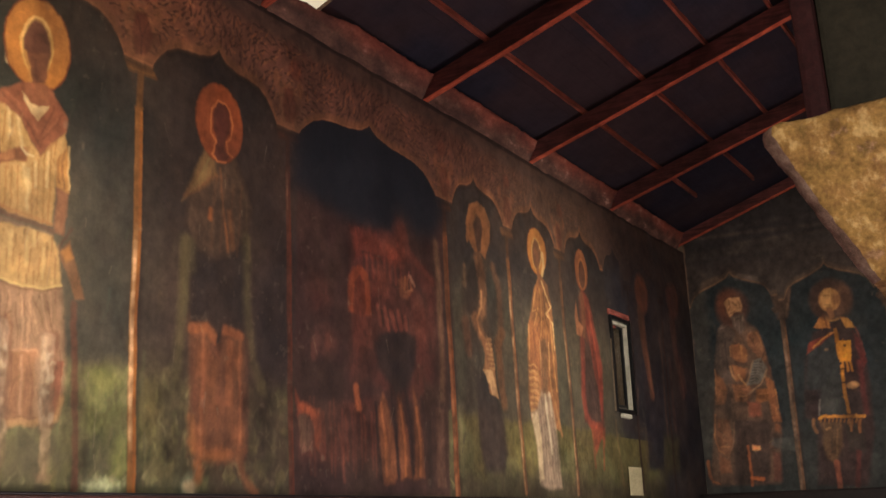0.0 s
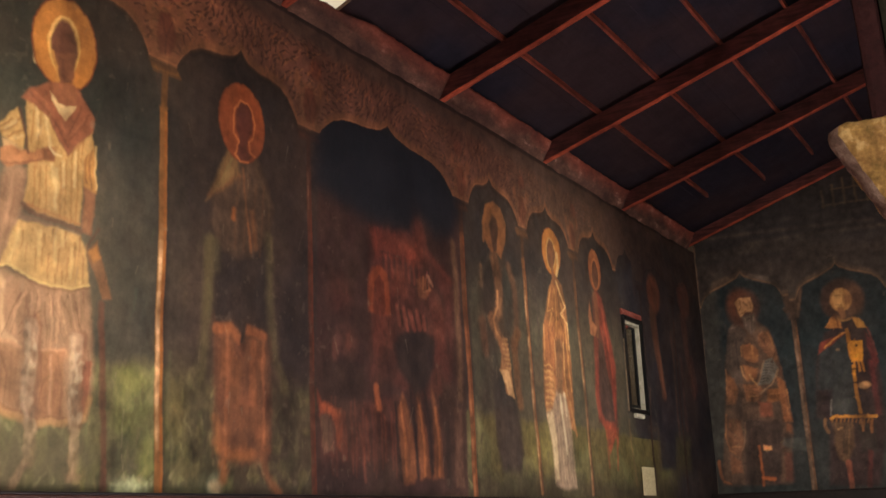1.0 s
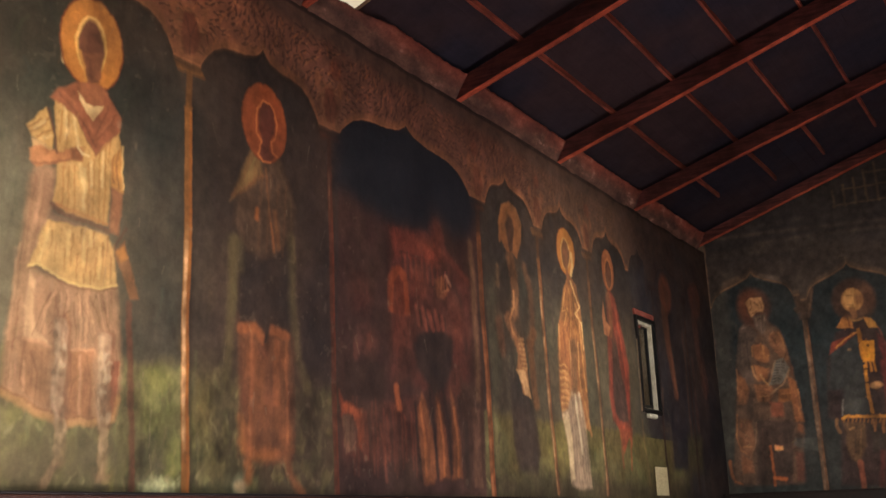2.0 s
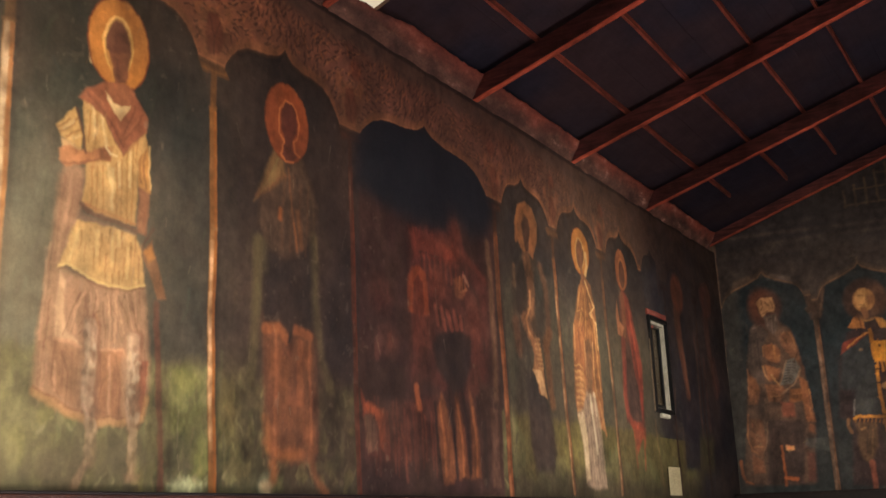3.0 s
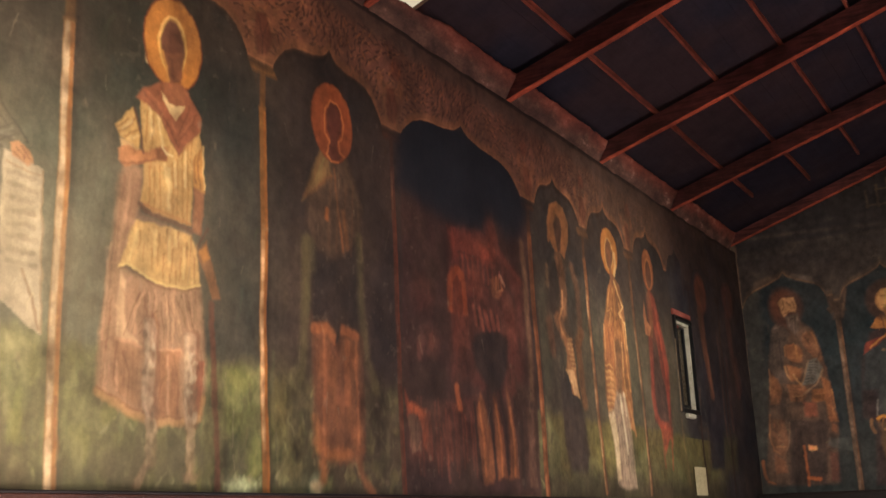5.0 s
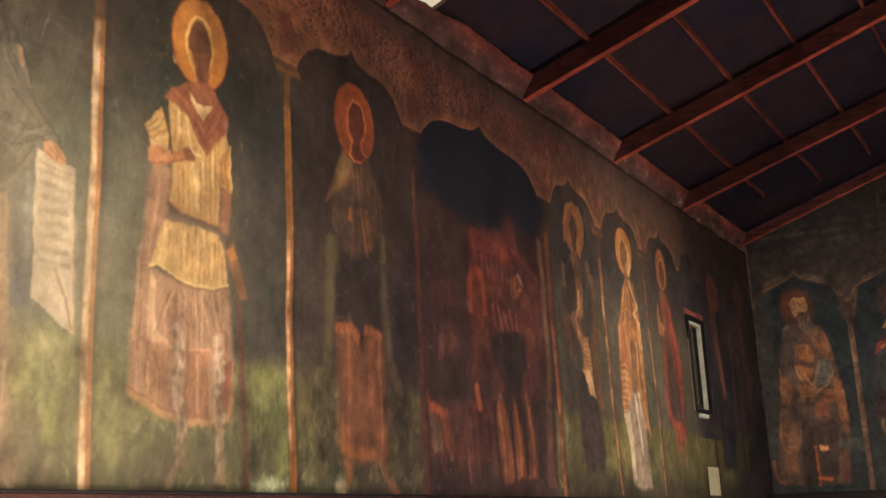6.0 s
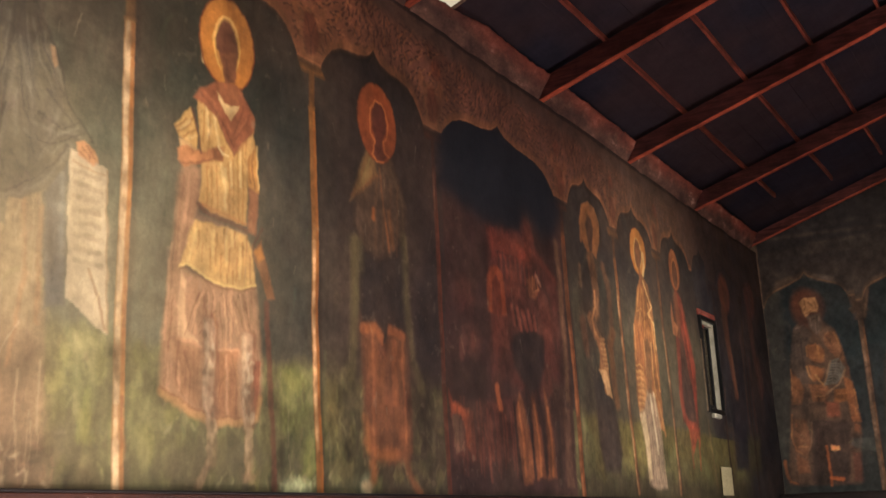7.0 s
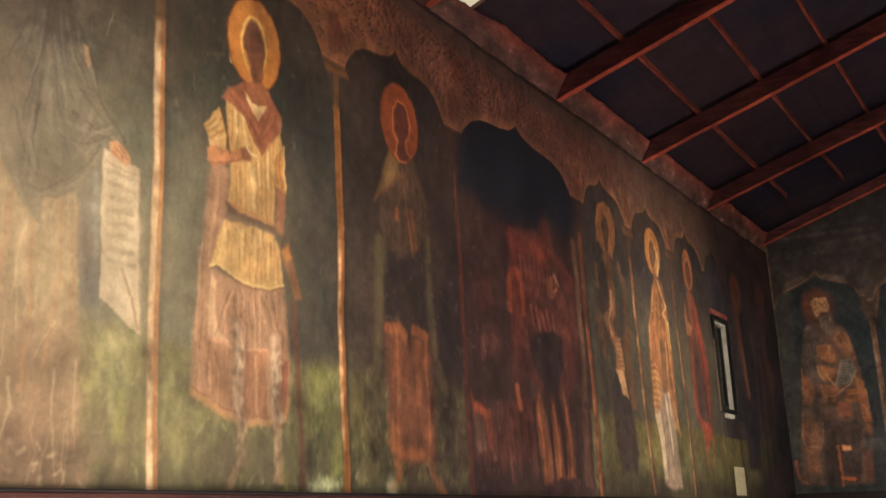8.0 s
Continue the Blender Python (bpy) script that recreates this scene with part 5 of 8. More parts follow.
for i, pts in enumerate(([(4.56, 2.16), (4.61, 2.27), (4.65, 2.22), (4.69, 2.12), (4.73, 1.92), (4.74, 1.78), (4.71, 1.73), (4.61, 1.73), (4.58, 1.92)], [(4.75, 2.33), (4.79, 2.25), (4.84, 2.07), (4.875, 1.86), (4.89, 1.77), (4.78, 1.76), (4.75, 1.99)],
                         [(4.91, 2.34), (4.96, 2.22), (5.01, 2.00), (5.03, 1.77), (4.91, 1.76), (4.93, 1.93), (4.92, 2.07)])):
    robe = west.part("robe", fig, "orange painted robe")
    west.poly(pts, lin(126, 75, 45), 0.04, robe, 0.85, 0.2, 0.7)
    a = pts[0][0]
    west.stroke([(a + 0.03, 2.2), (a + 0.07, 1.98), (a + 0.075, 1.78)], 0.022, lin(180, 108, 62), 0.022, 0, 0.6, 0.3, 0.5, mask=robe)
    west.stroke([(a + 0.06, 2.16), (a + 0.105, 1.95), (a + 0.11, 1.8)], 0.012, lin(110, 60, 40), 0.014, 0, 0.6, 0.3, 0.5, mask=robe)
for pts in ([(4.69, 2.30), (4.73, 2.05), (4.755, 1.78)], [(4.84, 2.30), (4.88, 2.1), (4.91, 1.80)], [(5.0, 2.28), (5.05, 2.05), (5.08, 1.74)], [(4.54, 2.2), (4.56, 1.95), (4.58, 1.75)]):
    west.stroke(pts, 0.026, lin(40, 28, 27), 0.022, 0, 0.9)
west.poly([(4.57, 2.63), (4.72, 2.68), (4.88, 2.69), (4.97, 2.64), (4.95, 2.47), (4.86, 2.31), (4.74, 2.27), (4.64, 2.36), (4.56, 2.42), (4.53, 2.56)], lin(33, 28, 29), 0.06, door, 0.97, 0.2, 0.2)
for x0, z0, x1, z1 in ((4.57, 2.80, 4.59, 2.70), (4.64, 2.80, 4.67, 2.68), (4.70, 2.79, 4.75, 2.69), (4.78, 2.80, 4.81, 2.70), (4.85, 2.78, 4.86, 2.71)):
    west.stroke([(x0, z0), (x1, z1)], 0.036, lin(138, 74, 56), 0.026, 0, 0.7)
    west.stroke([(x0 + 0.035, z0), (x1 + 0.03, z1)], 0.014, lin(52, 32, 29), 0.014, 0, 0.7)
west.poly([(5.03, 2.4), (5.3, 2.3), (5.3, 1.68), (5.06, 1.68)], lin(60, 41, 35), 0.06, 0, 0.8, 0.4, 0.4)
west.stroke([(5.08, 2.12), (5.10, 1.73)], 0.05, lin(34, 28, 28), 0.04, 0, 0.9)
west.poly([(5.17, 2.22), (5.26, 2.22), (5.27, 1.72), (5.17, 1.72)], lin(100, 70, 54), 0.04, west.part("drapery", fig, "dull tan painted drapery"), 0.75, 0.5, 0.5)
west.stroke([(5.22, 3.37), (5.25, 3.1), (5.26, 2.7), (5.25, 2.3)], 0.06, lin(112, 82, 58), 0.05, west.part("border_strip", fig, "worn tan painted strip"), 0.75, 0.5, 0.5)
SOOT = [(3.78, 4.02), (5.36, 4.02), (5.33, 3.60), (5.20, 3.43), (5.02, 3.36), (4.90, 3.44), (4.84, 3.46), (4.78, 3.45), (4.71, 3.33), (4.50, 3.31), (4.30, 3.31), (4.13, 3.33), (3.97, 3.36), (3.78, 3.40)]
west.poly(SOOT, lin(31, 32, 37), 0.14, soot, 1, 0.1, 0.1)

# ---- the slender saints beyond
fig = west.part("painted_figure", 0, "painted saint with an ochre halo and a dark lower robe")
ring, robe, hem = west.part("halo", fig, "ochre painted halo"), west.part("mantle", fig, "brown painted mantle with pale folds"), west.part("robe", fig, "dark slate painted robe")
west.poly([(5.686, 3.355), (5.898, 3.415), (6.065, 3.288), (6.145, 3.067), (6.066, 2.723), (5.553, 2.656), (5.523, 2.880), (5.549, 3.130)], lin(66, 55, 43), 0.08, robe, 0.9, 0.4, 0.4)
west.poly([(5.690, 2.526), (5.818, 2.533), (5.919, 2.415), (6.005, 2.341), (6.061, 2.182), (6.082, 1.967), (6.031, 1.827), (5.757, 1.820), (5.710, 2.003), (5.686, 2.261)], lin(45, 41, 38), 0.06, hem, 1, 0.3, 0.3)
for pts in ([(5.773, 2.401), (5.797, 2.138), (5.803, 1.853)], [(5.935, 2.308), (5.961, 2.068), (5.916, 1.843)]):
    west.stroke(pts, 0.04, lin(64, 55, 49), 0.06, 0, 0.5, mask=hem)
west.poly([(5.758, 1.833), (6.048, 1.840), (6.075, 1.716), (5.741, 1.699)], lin(70, 68, 46), 0.10, 0, 0.6)
west.poly([(5.617, 2.867), (5.776, 2.892), (5.821, 2.554), (5.667, 2.220), (5.504, 2.208)], lin(56, 48, 41), 0.12, 0, 0.7)
# two dark lobes and the pale folds between and beside them
west.poly([(5.714, 3.347), (5.778, 3.274), (5.788, 3.119), (5.768, 2.975), (5.693, 2.914), (5.600, 2.960), (5.586, 3.082), (5.631, 3.244)], lin(42, 37, 33), 0.05, robe, 0.9)
west.poly([(5.922, 3.362), (6.012, 3.307), (6.043, 3.166), (6.021, 2.959), (5.956, 2.807), (5.888, 2.853), (5.855, 3.017), (5.856, 3.189)], lin(50, 51, 44), 0.05, robe, 0.9)
for pts, w, col in (([(5.775, 3.374), (5.819, 3.254), (5.827, 3.126), (5.810, 2.982), (5.737, 2.907)], 0.11, lin(112, 76, 50)), ([(5.705, 2.902), (5.767, 2.821), (5.871, 2.725), (5.892, 2.659)], 0.09, lin(126, 84, 54)),
                    ([(5.980, 3.344), (6.055, 3.168), (6.069, 2.967), (6.035, 2.719)], 0.07, lin(94, 66, 46)), ([(5.587, 3.277), (5.578, 3.136)], 0.035, lin(132, 102, 72)), ([(5.575, 2.861), (5.608, 2.663)], 0.09, lin(92, 62, 44)),
                    ([(6.084, 2.854), (6.010, 2.758), (6.044, 2.566), (6.071, 2.319)], 0.09, lin(112, 74, 46))):
    west.stroke(pts, w, col, 0.05, robe, 0.8, 0.4, 0.5)
west.stroke([(5.803, 3.122), (5.795, 3.007), (5.727, 2.912), (5.766, 2.807), (5.901, 2.729)], 0.022, lin(186, 130, 82), 0.02, 0, 0.7, 0.4, 0.6)
west.stroke([(5.850, 3.073), (5.810, 2.939)], 0.03, lin(148, 104, 66), 0.03, 0, 0.6, 0.4, 0.6)
west.poly([(5.751, 2.805), (5.909, 2.786), (5.947, 2.666), (5.962, 2.556), (6.000, 2.354), (5.872, 2.390), (5.846, 2.523), (5.797, 2.545), (5.835, 2.665)], lin(150, 102, 64), 0.03, robe, 0.85, 0.4, 0.5)
for k in range(7):
    q = k / 6
    west.stroke([(5.843 + 0.038 * q, 2.777 - 0.209 * q), (5.917 + 0.041 * q, 2.779 - 0.209 * q)], 0.014, lin(190, 142, 94), 0.018, 0, 0.5)
west.poly([(5.797, 2.552), (5.923, 2.552), (5.957, 2.473), (6.000, 2.354), (5.909, 2.380), (5.866, 2.450)], lin(196, 152, 104), 0.022, west.part("cuff", fig, "cream painted cuff"), 0.85, 0.5, 0.5)
west.stroke([(5.969, 2.564), (5.987, 2.476), (6.016, 2.355)], 0.02, lin(40, 32, 28), 0.016, 0, 0.8)
west.poly([(5.680, 3.760), (5.782, 3.817), (5.884, 3.792), (5.956, 3.682), (5.951, 3.546), (5.880, 3.389), (5.810, 3.425), (5.736, 3.416), (5.659, 3.492), (5.637, 3.632)], lin(140, 92, 54), 0.022, ring, 1, 0.2, 0.3)
west.stroke([(5.644, 3.489), (5.644, 3.619), (5.697, 3.757), (5.790, 3.808)], 0.035, lin(164, 108, 62), 0.02, 0, 0.6)
west.poly([(5.770, 3.710), (5.826, 3.679), (5.844, 3.580), (5.823, 3.436), (5.780, 3.419), (5.736, 3.540), (5.722, 3.624)], lin(66, 45, 37), 0.03, ring, 0.95)

fig = west.part("painted_figure", 0, "painted saint in an ochre mantle over a long cream robe")
ring, robe, alb = west.part("halo", fig, "golden painted halo"), west.part("mantle", fig, "ochre painted mantle"), west.part("robe", fig, "cream painted robe")
west.poly([(6.72, 3.44), (6.60, 3.28), (6.52, 3.05), (6.46, 2.86), (6.46, 2.68), (6.44, 2.42), (6.47, 2.24), (6.92, 2.18), (6.92, 2.46), (6.94, 2.70), (6.92, 2.93), (6.90, 3.16), (6.84, 3.36)], lin(142, 94, 56), 0.025, robe, 1, 0.5, 0.4)
west.poly([(6.50, 3.02), (6.66, 3.02), (6.68, 2.75), (6.64, 2.55), (6.47, 2.55)], lin(152, 94, 56), 0.03, 0, 0.7, 0.4, 0.4)
west.poly([(6.67, 2.89), (6.79, 2.91), (6.76, 2.47), (6.64, 2.46)], lin(100, 74, 54), 0.05, robe, 0.65, 0.4, 0.4)
for pts, w, col in (([(6.74, 3.38), (6.80, 3.28), (6.88, 3.18), (6.79, 3.12), (6.90, 3.05), (6.91, 2.83)], 0.022, lin(232, 186, 124)), ([(6.80, 3.2), (6.86, 3.08), (6.88, 2.8), (6.90, 2.5)], 0.03, lin(196, 140, 86)),
                    ([(6.62, 3.26), (6.56, 3.1), (6.66, 3.14), (6.58, 2.98)], 0.016, lin(204, 146, 88)), ([(6.70, 3.3), (6.72, 3.1), (6.69, 2.92)], 0.018, lin(190, 132, 78)),
                    ([(6.66, 3.3), (6.62, 3.15), (6.70, 3.05), (6.62, 2.95)], 0.012, lin(84, 54, 38)), ([(6.76, 3.3), (6.77, 3.1), (6.82, 3.0), (6.80, 2.9)], 0.014, lin(88, 56, 38))):
    west.stroke(pts, w, col, 0.016, 0, 0.8, 0.3, 0.4, end=w * 0.5)
for pts, w, col in (([(6.56, 2.95), (6.58, 2.75), (6.54, 2.6)], 0.012, lin(92, 58, 40)), ([(6.84, 2.9), (6.85, 2.6), (6.86, 2.3)], 0.014, lin(96, 62, 44)), ([(6.49, 2.98), (6.48, 2.7)], 0.018, lin(196, 138, 84)),
                    ([(6.81, 2.88), (6.80, 2.6), (6.82, 2.45)], 0.016, lin(206, 156, 104)), ([(6.66, 2.88), (6.66, 2.6)], 0.014, lin(186, 140, 94))):
    west.stroke(pts, w, col, 0.016, 0, 0.8, 0.3, 0.4, end=w * 0.5)
west.poly([(6.46, 2.62), (6.62, 2.64), (6.63, 2.32), (6.47, 2.30)], lin(178, 122, 74), 0.03, robe, 0.8, 0.3, 0.4)
for k in range(8):
    west.stroke([(6.47, 2.66 - 0.05 * k), (6.54, 2.67 - 0.05 * k), (6.60, 2.65 - 0.05 * k)], 0.014, lin(214, 164, 104), 0.016, 0, 0.5)
    west.stroke([(6.47, 2.64 - 0.05 * k), (6.60, 2.63 - 0.05 * k)], 0.010, lin(112, 72, 46), 0.014, 0, 0.45)
west.poly([(6.47, 2.29), (6.56, 2.33), (6.64, 2.47), (6.79, 2.46), (6.85, 2.23), (6.88, 2.02), (6.92, 1.74), (6.73, 1.72), (6.57, 1.75), (6.53, 2.04)], lin(142, 120, 98), 0.05, alb, 0.9, 0.35, 0.5)
west.poly([(6.47, 2.29), (6.56, 2.31), (6.60, 2.1), (6.62, 1.8), (6.56, 1.78), (6.53, 2.04)], lin(206, 180, 138), 0.04, alb, 0.8, 0.3, 0.4)
for k in range(6):
    west.stroke([(6.60 + 0.035 * k, 2.40 + 0.02 * (k % 2)), (6.62 + 0.042 * k, 2.1), (6.64 + 0.048 * k, 1.77)], 0.012, lin(104, 86, 70), 0.02, 0, 0.5)
west.stroke([(6.70, 2.45), (6.72, 2.25), (6.76, 2.0)], 0.03, lin(206, 184, 150), 0.022, 0, 0.7)
west.stroke([(6.77, 2.46), (6.79, 2.3)], 0.03, lin(200, 178, 146), 0.025, 0, 0.6)
west.stroke([(6.86, 2.4), (6.90, 2.25), (6.95, 2.15)], 0.03, lin(160, 112, 70), 0.025, robe, 0.8)
halo(west, (6.685, 3.625), 0.195, ((6.675, 3.60), (0.07, 0.125)), lin(188, 122, 58), lin(216, 168, 100), ring, lin(118, 76, 52), 0.80)
west.stroke([(6.775, 3.62), (6.79, 3.52), (6.765, 3.44)], 0.04, lin(232, 190, 126), 0.02, ring, 0.85)
west.stroke([(6.69, 3.48), (6.71, 3.36)], 0.05, lin(122, 80, 54), 0.025, ring, 0.9)

fig = west.part("painted_figure", 0, "painted saint in a vermilion cloak")
ring, robe, under = west.part("halo", fig, "ochre painted halo"), west.part("cloak", fig, "vermilion painted cloak"), west.part("robe", fig, "dark slate painted robe")
west.poly([(7.44, 3.38), (7.60, 3.36), (7.72, 3.06), (7.80, 2.8), (7.80, 2.28), (7.40, 2.28), (7.40, 2.8)], lin(88, 50, 40), 0.05, robe, 1, 0.5, 0.5)
west.poly([(7.52, 3.0), (7.64, 2.95), (7.72, 2.55), (7.72, 2.28), (7.45, 2.28), (7.48, 2.7)], lin(62, 50, 44), 0.05, under, 0.85, 0.4, 0.4)
west.poly([(7.50, 3.47), (7.64, 3.39), (7.70, 3.24), (7.76, 3.05), (7.83, 2.80), (7.80, 2.45), (7.75, 2.32), (7.73, 2.59), (7.65, 2.78), (7.61, 3.00), (7.50, 3.22)], lin(134, 58, 43), 0.05, robe, 0.95, 0.4, 0.4)
west.stroke([(7.62, 3.3), (7.70, 3.05), (7.76, 2.7)], 0.022, lin(184, 84, 58), 0.022, 0, 0.6, 0.3, 0.5)
west.stroke([(7.56, 3.3), (7.64, 3.05), (7.70, 2.75)], 0.016, lin(96, 40, 34), 0.018, 0, 0.7, 0.3, 0.5)
for pts in ([(7.45, 3.0), (7.44, 2.76), (7.40, 2.51), (7.43, 2.34), (7.52, 2.27), (7.73, 2.26)],):
    west.stroke(pts, 0.075, lin(130, 58, 43), 0.04, robe, 0.8, 0.4, 0.4)
west.stroke([(7.50, 3.40), (7.52, 3.2), (7.49, 3.05)], 0.08, lin(120, 78, 52), 0.03, robe, 0.8)
west.poly([(7.38, 3.34), (7.41, 3.15), (7.49, 3.11), (7.44, 3.02), (7.35, 3.03), (7.34, 3.19)], lin(164, 108, 72), 0.02, west.part("sleeve", fig, "tan painted sleeve"))
west.poly([(7.50, 2.27), (7.80, 2.26), (7.77, 2.09), (7.72, 2.17), (7.58, 2.02)], lin(140, 62, 42), 0.035, robe, 0.85, 0.5, 0.5)
for a, b in (((7.54, 2.22), (7.55, 1.92)), ((7.76, 2.22), (7.72, 1.90))):
    west.stroke([a, b], 0.032, lin(134, 76, 48), 0.02, west.part("shoe", fig, "tan painted shoe"), 0.75)
halo(west, (7.53, 3.64), 0.185, ((7.535, 3.60), (0.07, 0.13)), lin(144, 88, 54), lin(180, 116, 70), ring, lin(88, 56, 42), 0.68)

# wall taken near black at the corner, its shade put into the colour
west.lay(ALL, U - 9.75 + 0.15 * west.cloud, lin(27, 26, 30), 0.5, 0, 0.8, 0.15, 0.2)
fig = west.part("painted_figure", 0, "faded dark painted saint beside the slit window")
ring, robe, strip = west.part("halo", fig, "dull red painted halo"), west.part("robe", fig, "blue-black painted robe"), west.part("mantle", fig, "faded red painted mantle")
west.poly([(8.728, 2.960), (9.196, 3.017), (9.265, 2.679), (9.097, 1.938), (8.708, 1.927), (8.766, 2.634)], lin(32, 34, 43), 0.06, robe, 0.9, 0.2, 0.3)
west.stroke([(8.814, 3.447), (8.846, 3.087), (8.913, 2.870), (8.948, 2.650)], 0.16, lin(108, 68, 48), 0.06, strip, 0.8, 0.3, 0.5, end=0.10)
west.stroke([(8.877, 3.091), (8.937, 2.844), (8.966, 2.663)], 0.06, lin(135, 85, 60), 0.05, strip, 0.5, 0.3, 0.5)
west.ellipse((8.881, 3.667), (0.159, 0.200), lin(118, 68, 46), 0.07, ring, 0.9, 0.2, 0.4)
west.ellipse((8.911, 3.647), (0.072, 0.110), lin(66, 44, 38), 0.07, ring, 0.6, 0.2, 0.4)
fig = west.part("painted_figure", 0, "faded dark painted saint beside the room corner")
ring, robe, strip = west.part("halo", fig, "dull red painted halo"), west.part("robe", fig, "blue-black painted robe"), west.part("mantle", fig, "faded red painted mantle")
west.poly([(9.565, 3.061), (10.107, 3.127), (10.178, 2.762), (9.962, 1.962), (9.514, 1.949), (9.600, 2.710)], lin(31, 30, 36), 0.06, robe, 0.9, 0.2, 0.3)
west.stroke([(9.676, 3.588), (9.705, 3.199), (9.775, 2.965), (9.810, 2.729)], 0.16, lin(74, 45, 40), 0.06, strip, 0.8, 0.3, 0.5, end=0.10)
west.stroke([(9.740, 3.204), (9.802, 2.938), (9.832, 2.743)], 0.06, lin(92, 56, 50), 0.05, strip, 0.5, 0.3, 0.5)
west.ellipse((9.742, 3.761), (0.184, 0.216), lin(86, 52, 42), 0.07, ring, 0.9, 0.2, 0.4)
west.ellipse((9.772, 3.741), (0.083, 0.119), lin(66, 44, 38), 0.07, ring, 0.6, 0.2, 0.4)
west.stroke([(9.274, 3.320), (9.295, 2.912), (9.285, 2.286)], 0.05, lin(88, 62, 50), 0.05, 0, 0.6, 0.3, 0.5)
west.stroke([(9.513, 3.055), (9.514, 2.702), (9.516, 2.356)], 0.08, lin(72, 46, 42), 0.05, 0, 0.6, 0.3, 0.5)
west.stroke([(9.848, 3.095), (9.900, 2.797)], 0.1, lin(66, 40, 38), 0.05, 0, 0.6, 0.3, 0.5)
west.stroke([(8.603, 2.673), (8.543, 2.295)], 0.03, lin(96, 72, 54), 0.05, 0, 0.6, 0.3, 0.5)
west.stroke([(8.045, 2.340), (8.054, 2.140), (8.103, 1.773)], 0.03, lin(112, 88, 60), 0.05, 0, 0.6, 0.3, 0.5)
west.stroke([(8.486, 2.292), (8.715, 2.306), (8.682, 1.936)], 0.05, lin(70, 58, 44), 0.05, 0, 0.5, 0.3, 0.5)
west.stroke([(8.746, 4.053), (8.662, 4.331)], 0.08, lin(52, 42, 40), 0.05, 0, 0.4, 0.3, 0.5)
west.stroke([(8.416, 3.981), (8.414, 3.583)], 0.05, lin(66, 48, 42), 0.05, 0, 0.5, 0.3, 0.5)
west.poly([(9.170, 2.268), (9.575, 2.274), (9.542, 1.933), (9.150, 1.907)], lin(72, 66, 40), 0.12, 0, 0.7, 0.4, 0.6)

for u, low, width, col, lean, bright, label in ((0.60, 1.66, 0.062, lin(186, 134, 82), 0.06, (0, 1), "broad tan painted column"),
                                                (1.637, 1.66, 0.048, lin(172, 126, 80), 0.085, (-0.1, 1.1), "pale tan painted column with a lit edge"),
                                                (2.695, 1.66, 0.040, lin(176, 118, 62), 0.098, (0.34, 0.9), "slender ochre painted column"),
                                                (3.735, 1.66, 0.036, lin(104, 56, 40), 0.085, (0.0, 0.12), "sooty red-brown painted column"),
                                                (5.345, 1.68, 0.055, lin(126, 78, 48), 0.055, (0.3, 1.1), "worn red-brown painted column"),
                                                (6.21, 1.70, 0.044, lin(144, 98, 60), 0.115, (0.1, 1.1), "slender ochre painted column"),
                                                (7.085, 1.70, 0.042, lin(130, 92, 60), 0.115, (0.2, 1.0), "slender ochre painted column"),
                                                (8.54, 1.72, 0.03, lin(64, 44, 38), 0.0, (2, 2), "faded brown painted column"),
                                                (9.38, 1.72, 0.03, lin(64, 44, 38), 0.02, (2, 2), "faded brown painted column")):
    painted_column(west, u, 3.50, low, width, col, west.part("painted_column", 0, label), lean, bright)

# ---- the ornament above the arches
steady_u, steady_v = U + 0.35 * (west.ru - U), V + 0.35 * (west.rv - V)
edge = arch_edge(steady_u, WEST_OPENINGS, WEST_ARCH, 3.703 + 0.005 * (steady_u - 2.7))
frieze = west.part("painted_frieze", 0, "brown painted band of leaf scrolls above the arches")
d = steady_v - edge
# shade drawn along the inside of the arches
west.lay(ALL, 0.02 - np.abs(d + 0.02), lin(34, 28, 25), 0.035, 0, 0.6, 0.1, 0.2)
for a, b in zip([0.3] + WEST_COLUMNS[1:-1], WEST_COLUMNS[1:]):
    bay = west.part("arch_panel", frieze, "brown painted leaf ornament over an arch")
    west.lay(ALL, np.where((U >= a) & (U < b), d, -1.0), lin(114, 74, 60), 0.016, bay, 1.0, 0.12, 0.35)
    line = west.part("arch_edge", bay, "thin ochre painted edge of the arch")
    west.I[(U >= a) & (U < b) & (d > 0.0) & (d < 0.022)] = line
west.lay(ALL, np.where(d > 0.0, 3.1 - U + 0.3 * west.cloud, -1.0), lin(140, 84, 54), 1.2, 0, 0.6, 0.12, 0.35)
leaf = value_noise(U + 0.02 * west.cloud, V, 0.022, 0.030, 21) + 0.7 * value_noise(U - 0.5 * V, V + 0.4 * U, 0.018, 0.045, 22)
west.lay(ALL, np.where(d > 0.03, leaf - 0.30, -1.0), lin(80, 54, 44), 0.6, 0, 0.15, 0.1, 0.2)
west.lay(ALL, np.where(d > 0.03, -leaf - 0.5, -1.0), lin(140, 98, 74), 0.5, 0, 0.15, 0.1, 0.2)
# ornament greyed, then darkened towards the corner, its shade painted in
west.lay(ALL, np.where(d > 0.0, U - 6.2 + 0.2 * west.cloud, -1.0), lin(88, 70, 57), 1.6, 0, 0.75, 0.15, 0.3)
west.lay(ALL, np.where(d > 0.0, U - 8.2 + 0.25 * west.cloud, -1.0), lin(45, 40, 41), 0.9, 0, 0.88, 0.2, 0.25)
rng = random.Random(5)


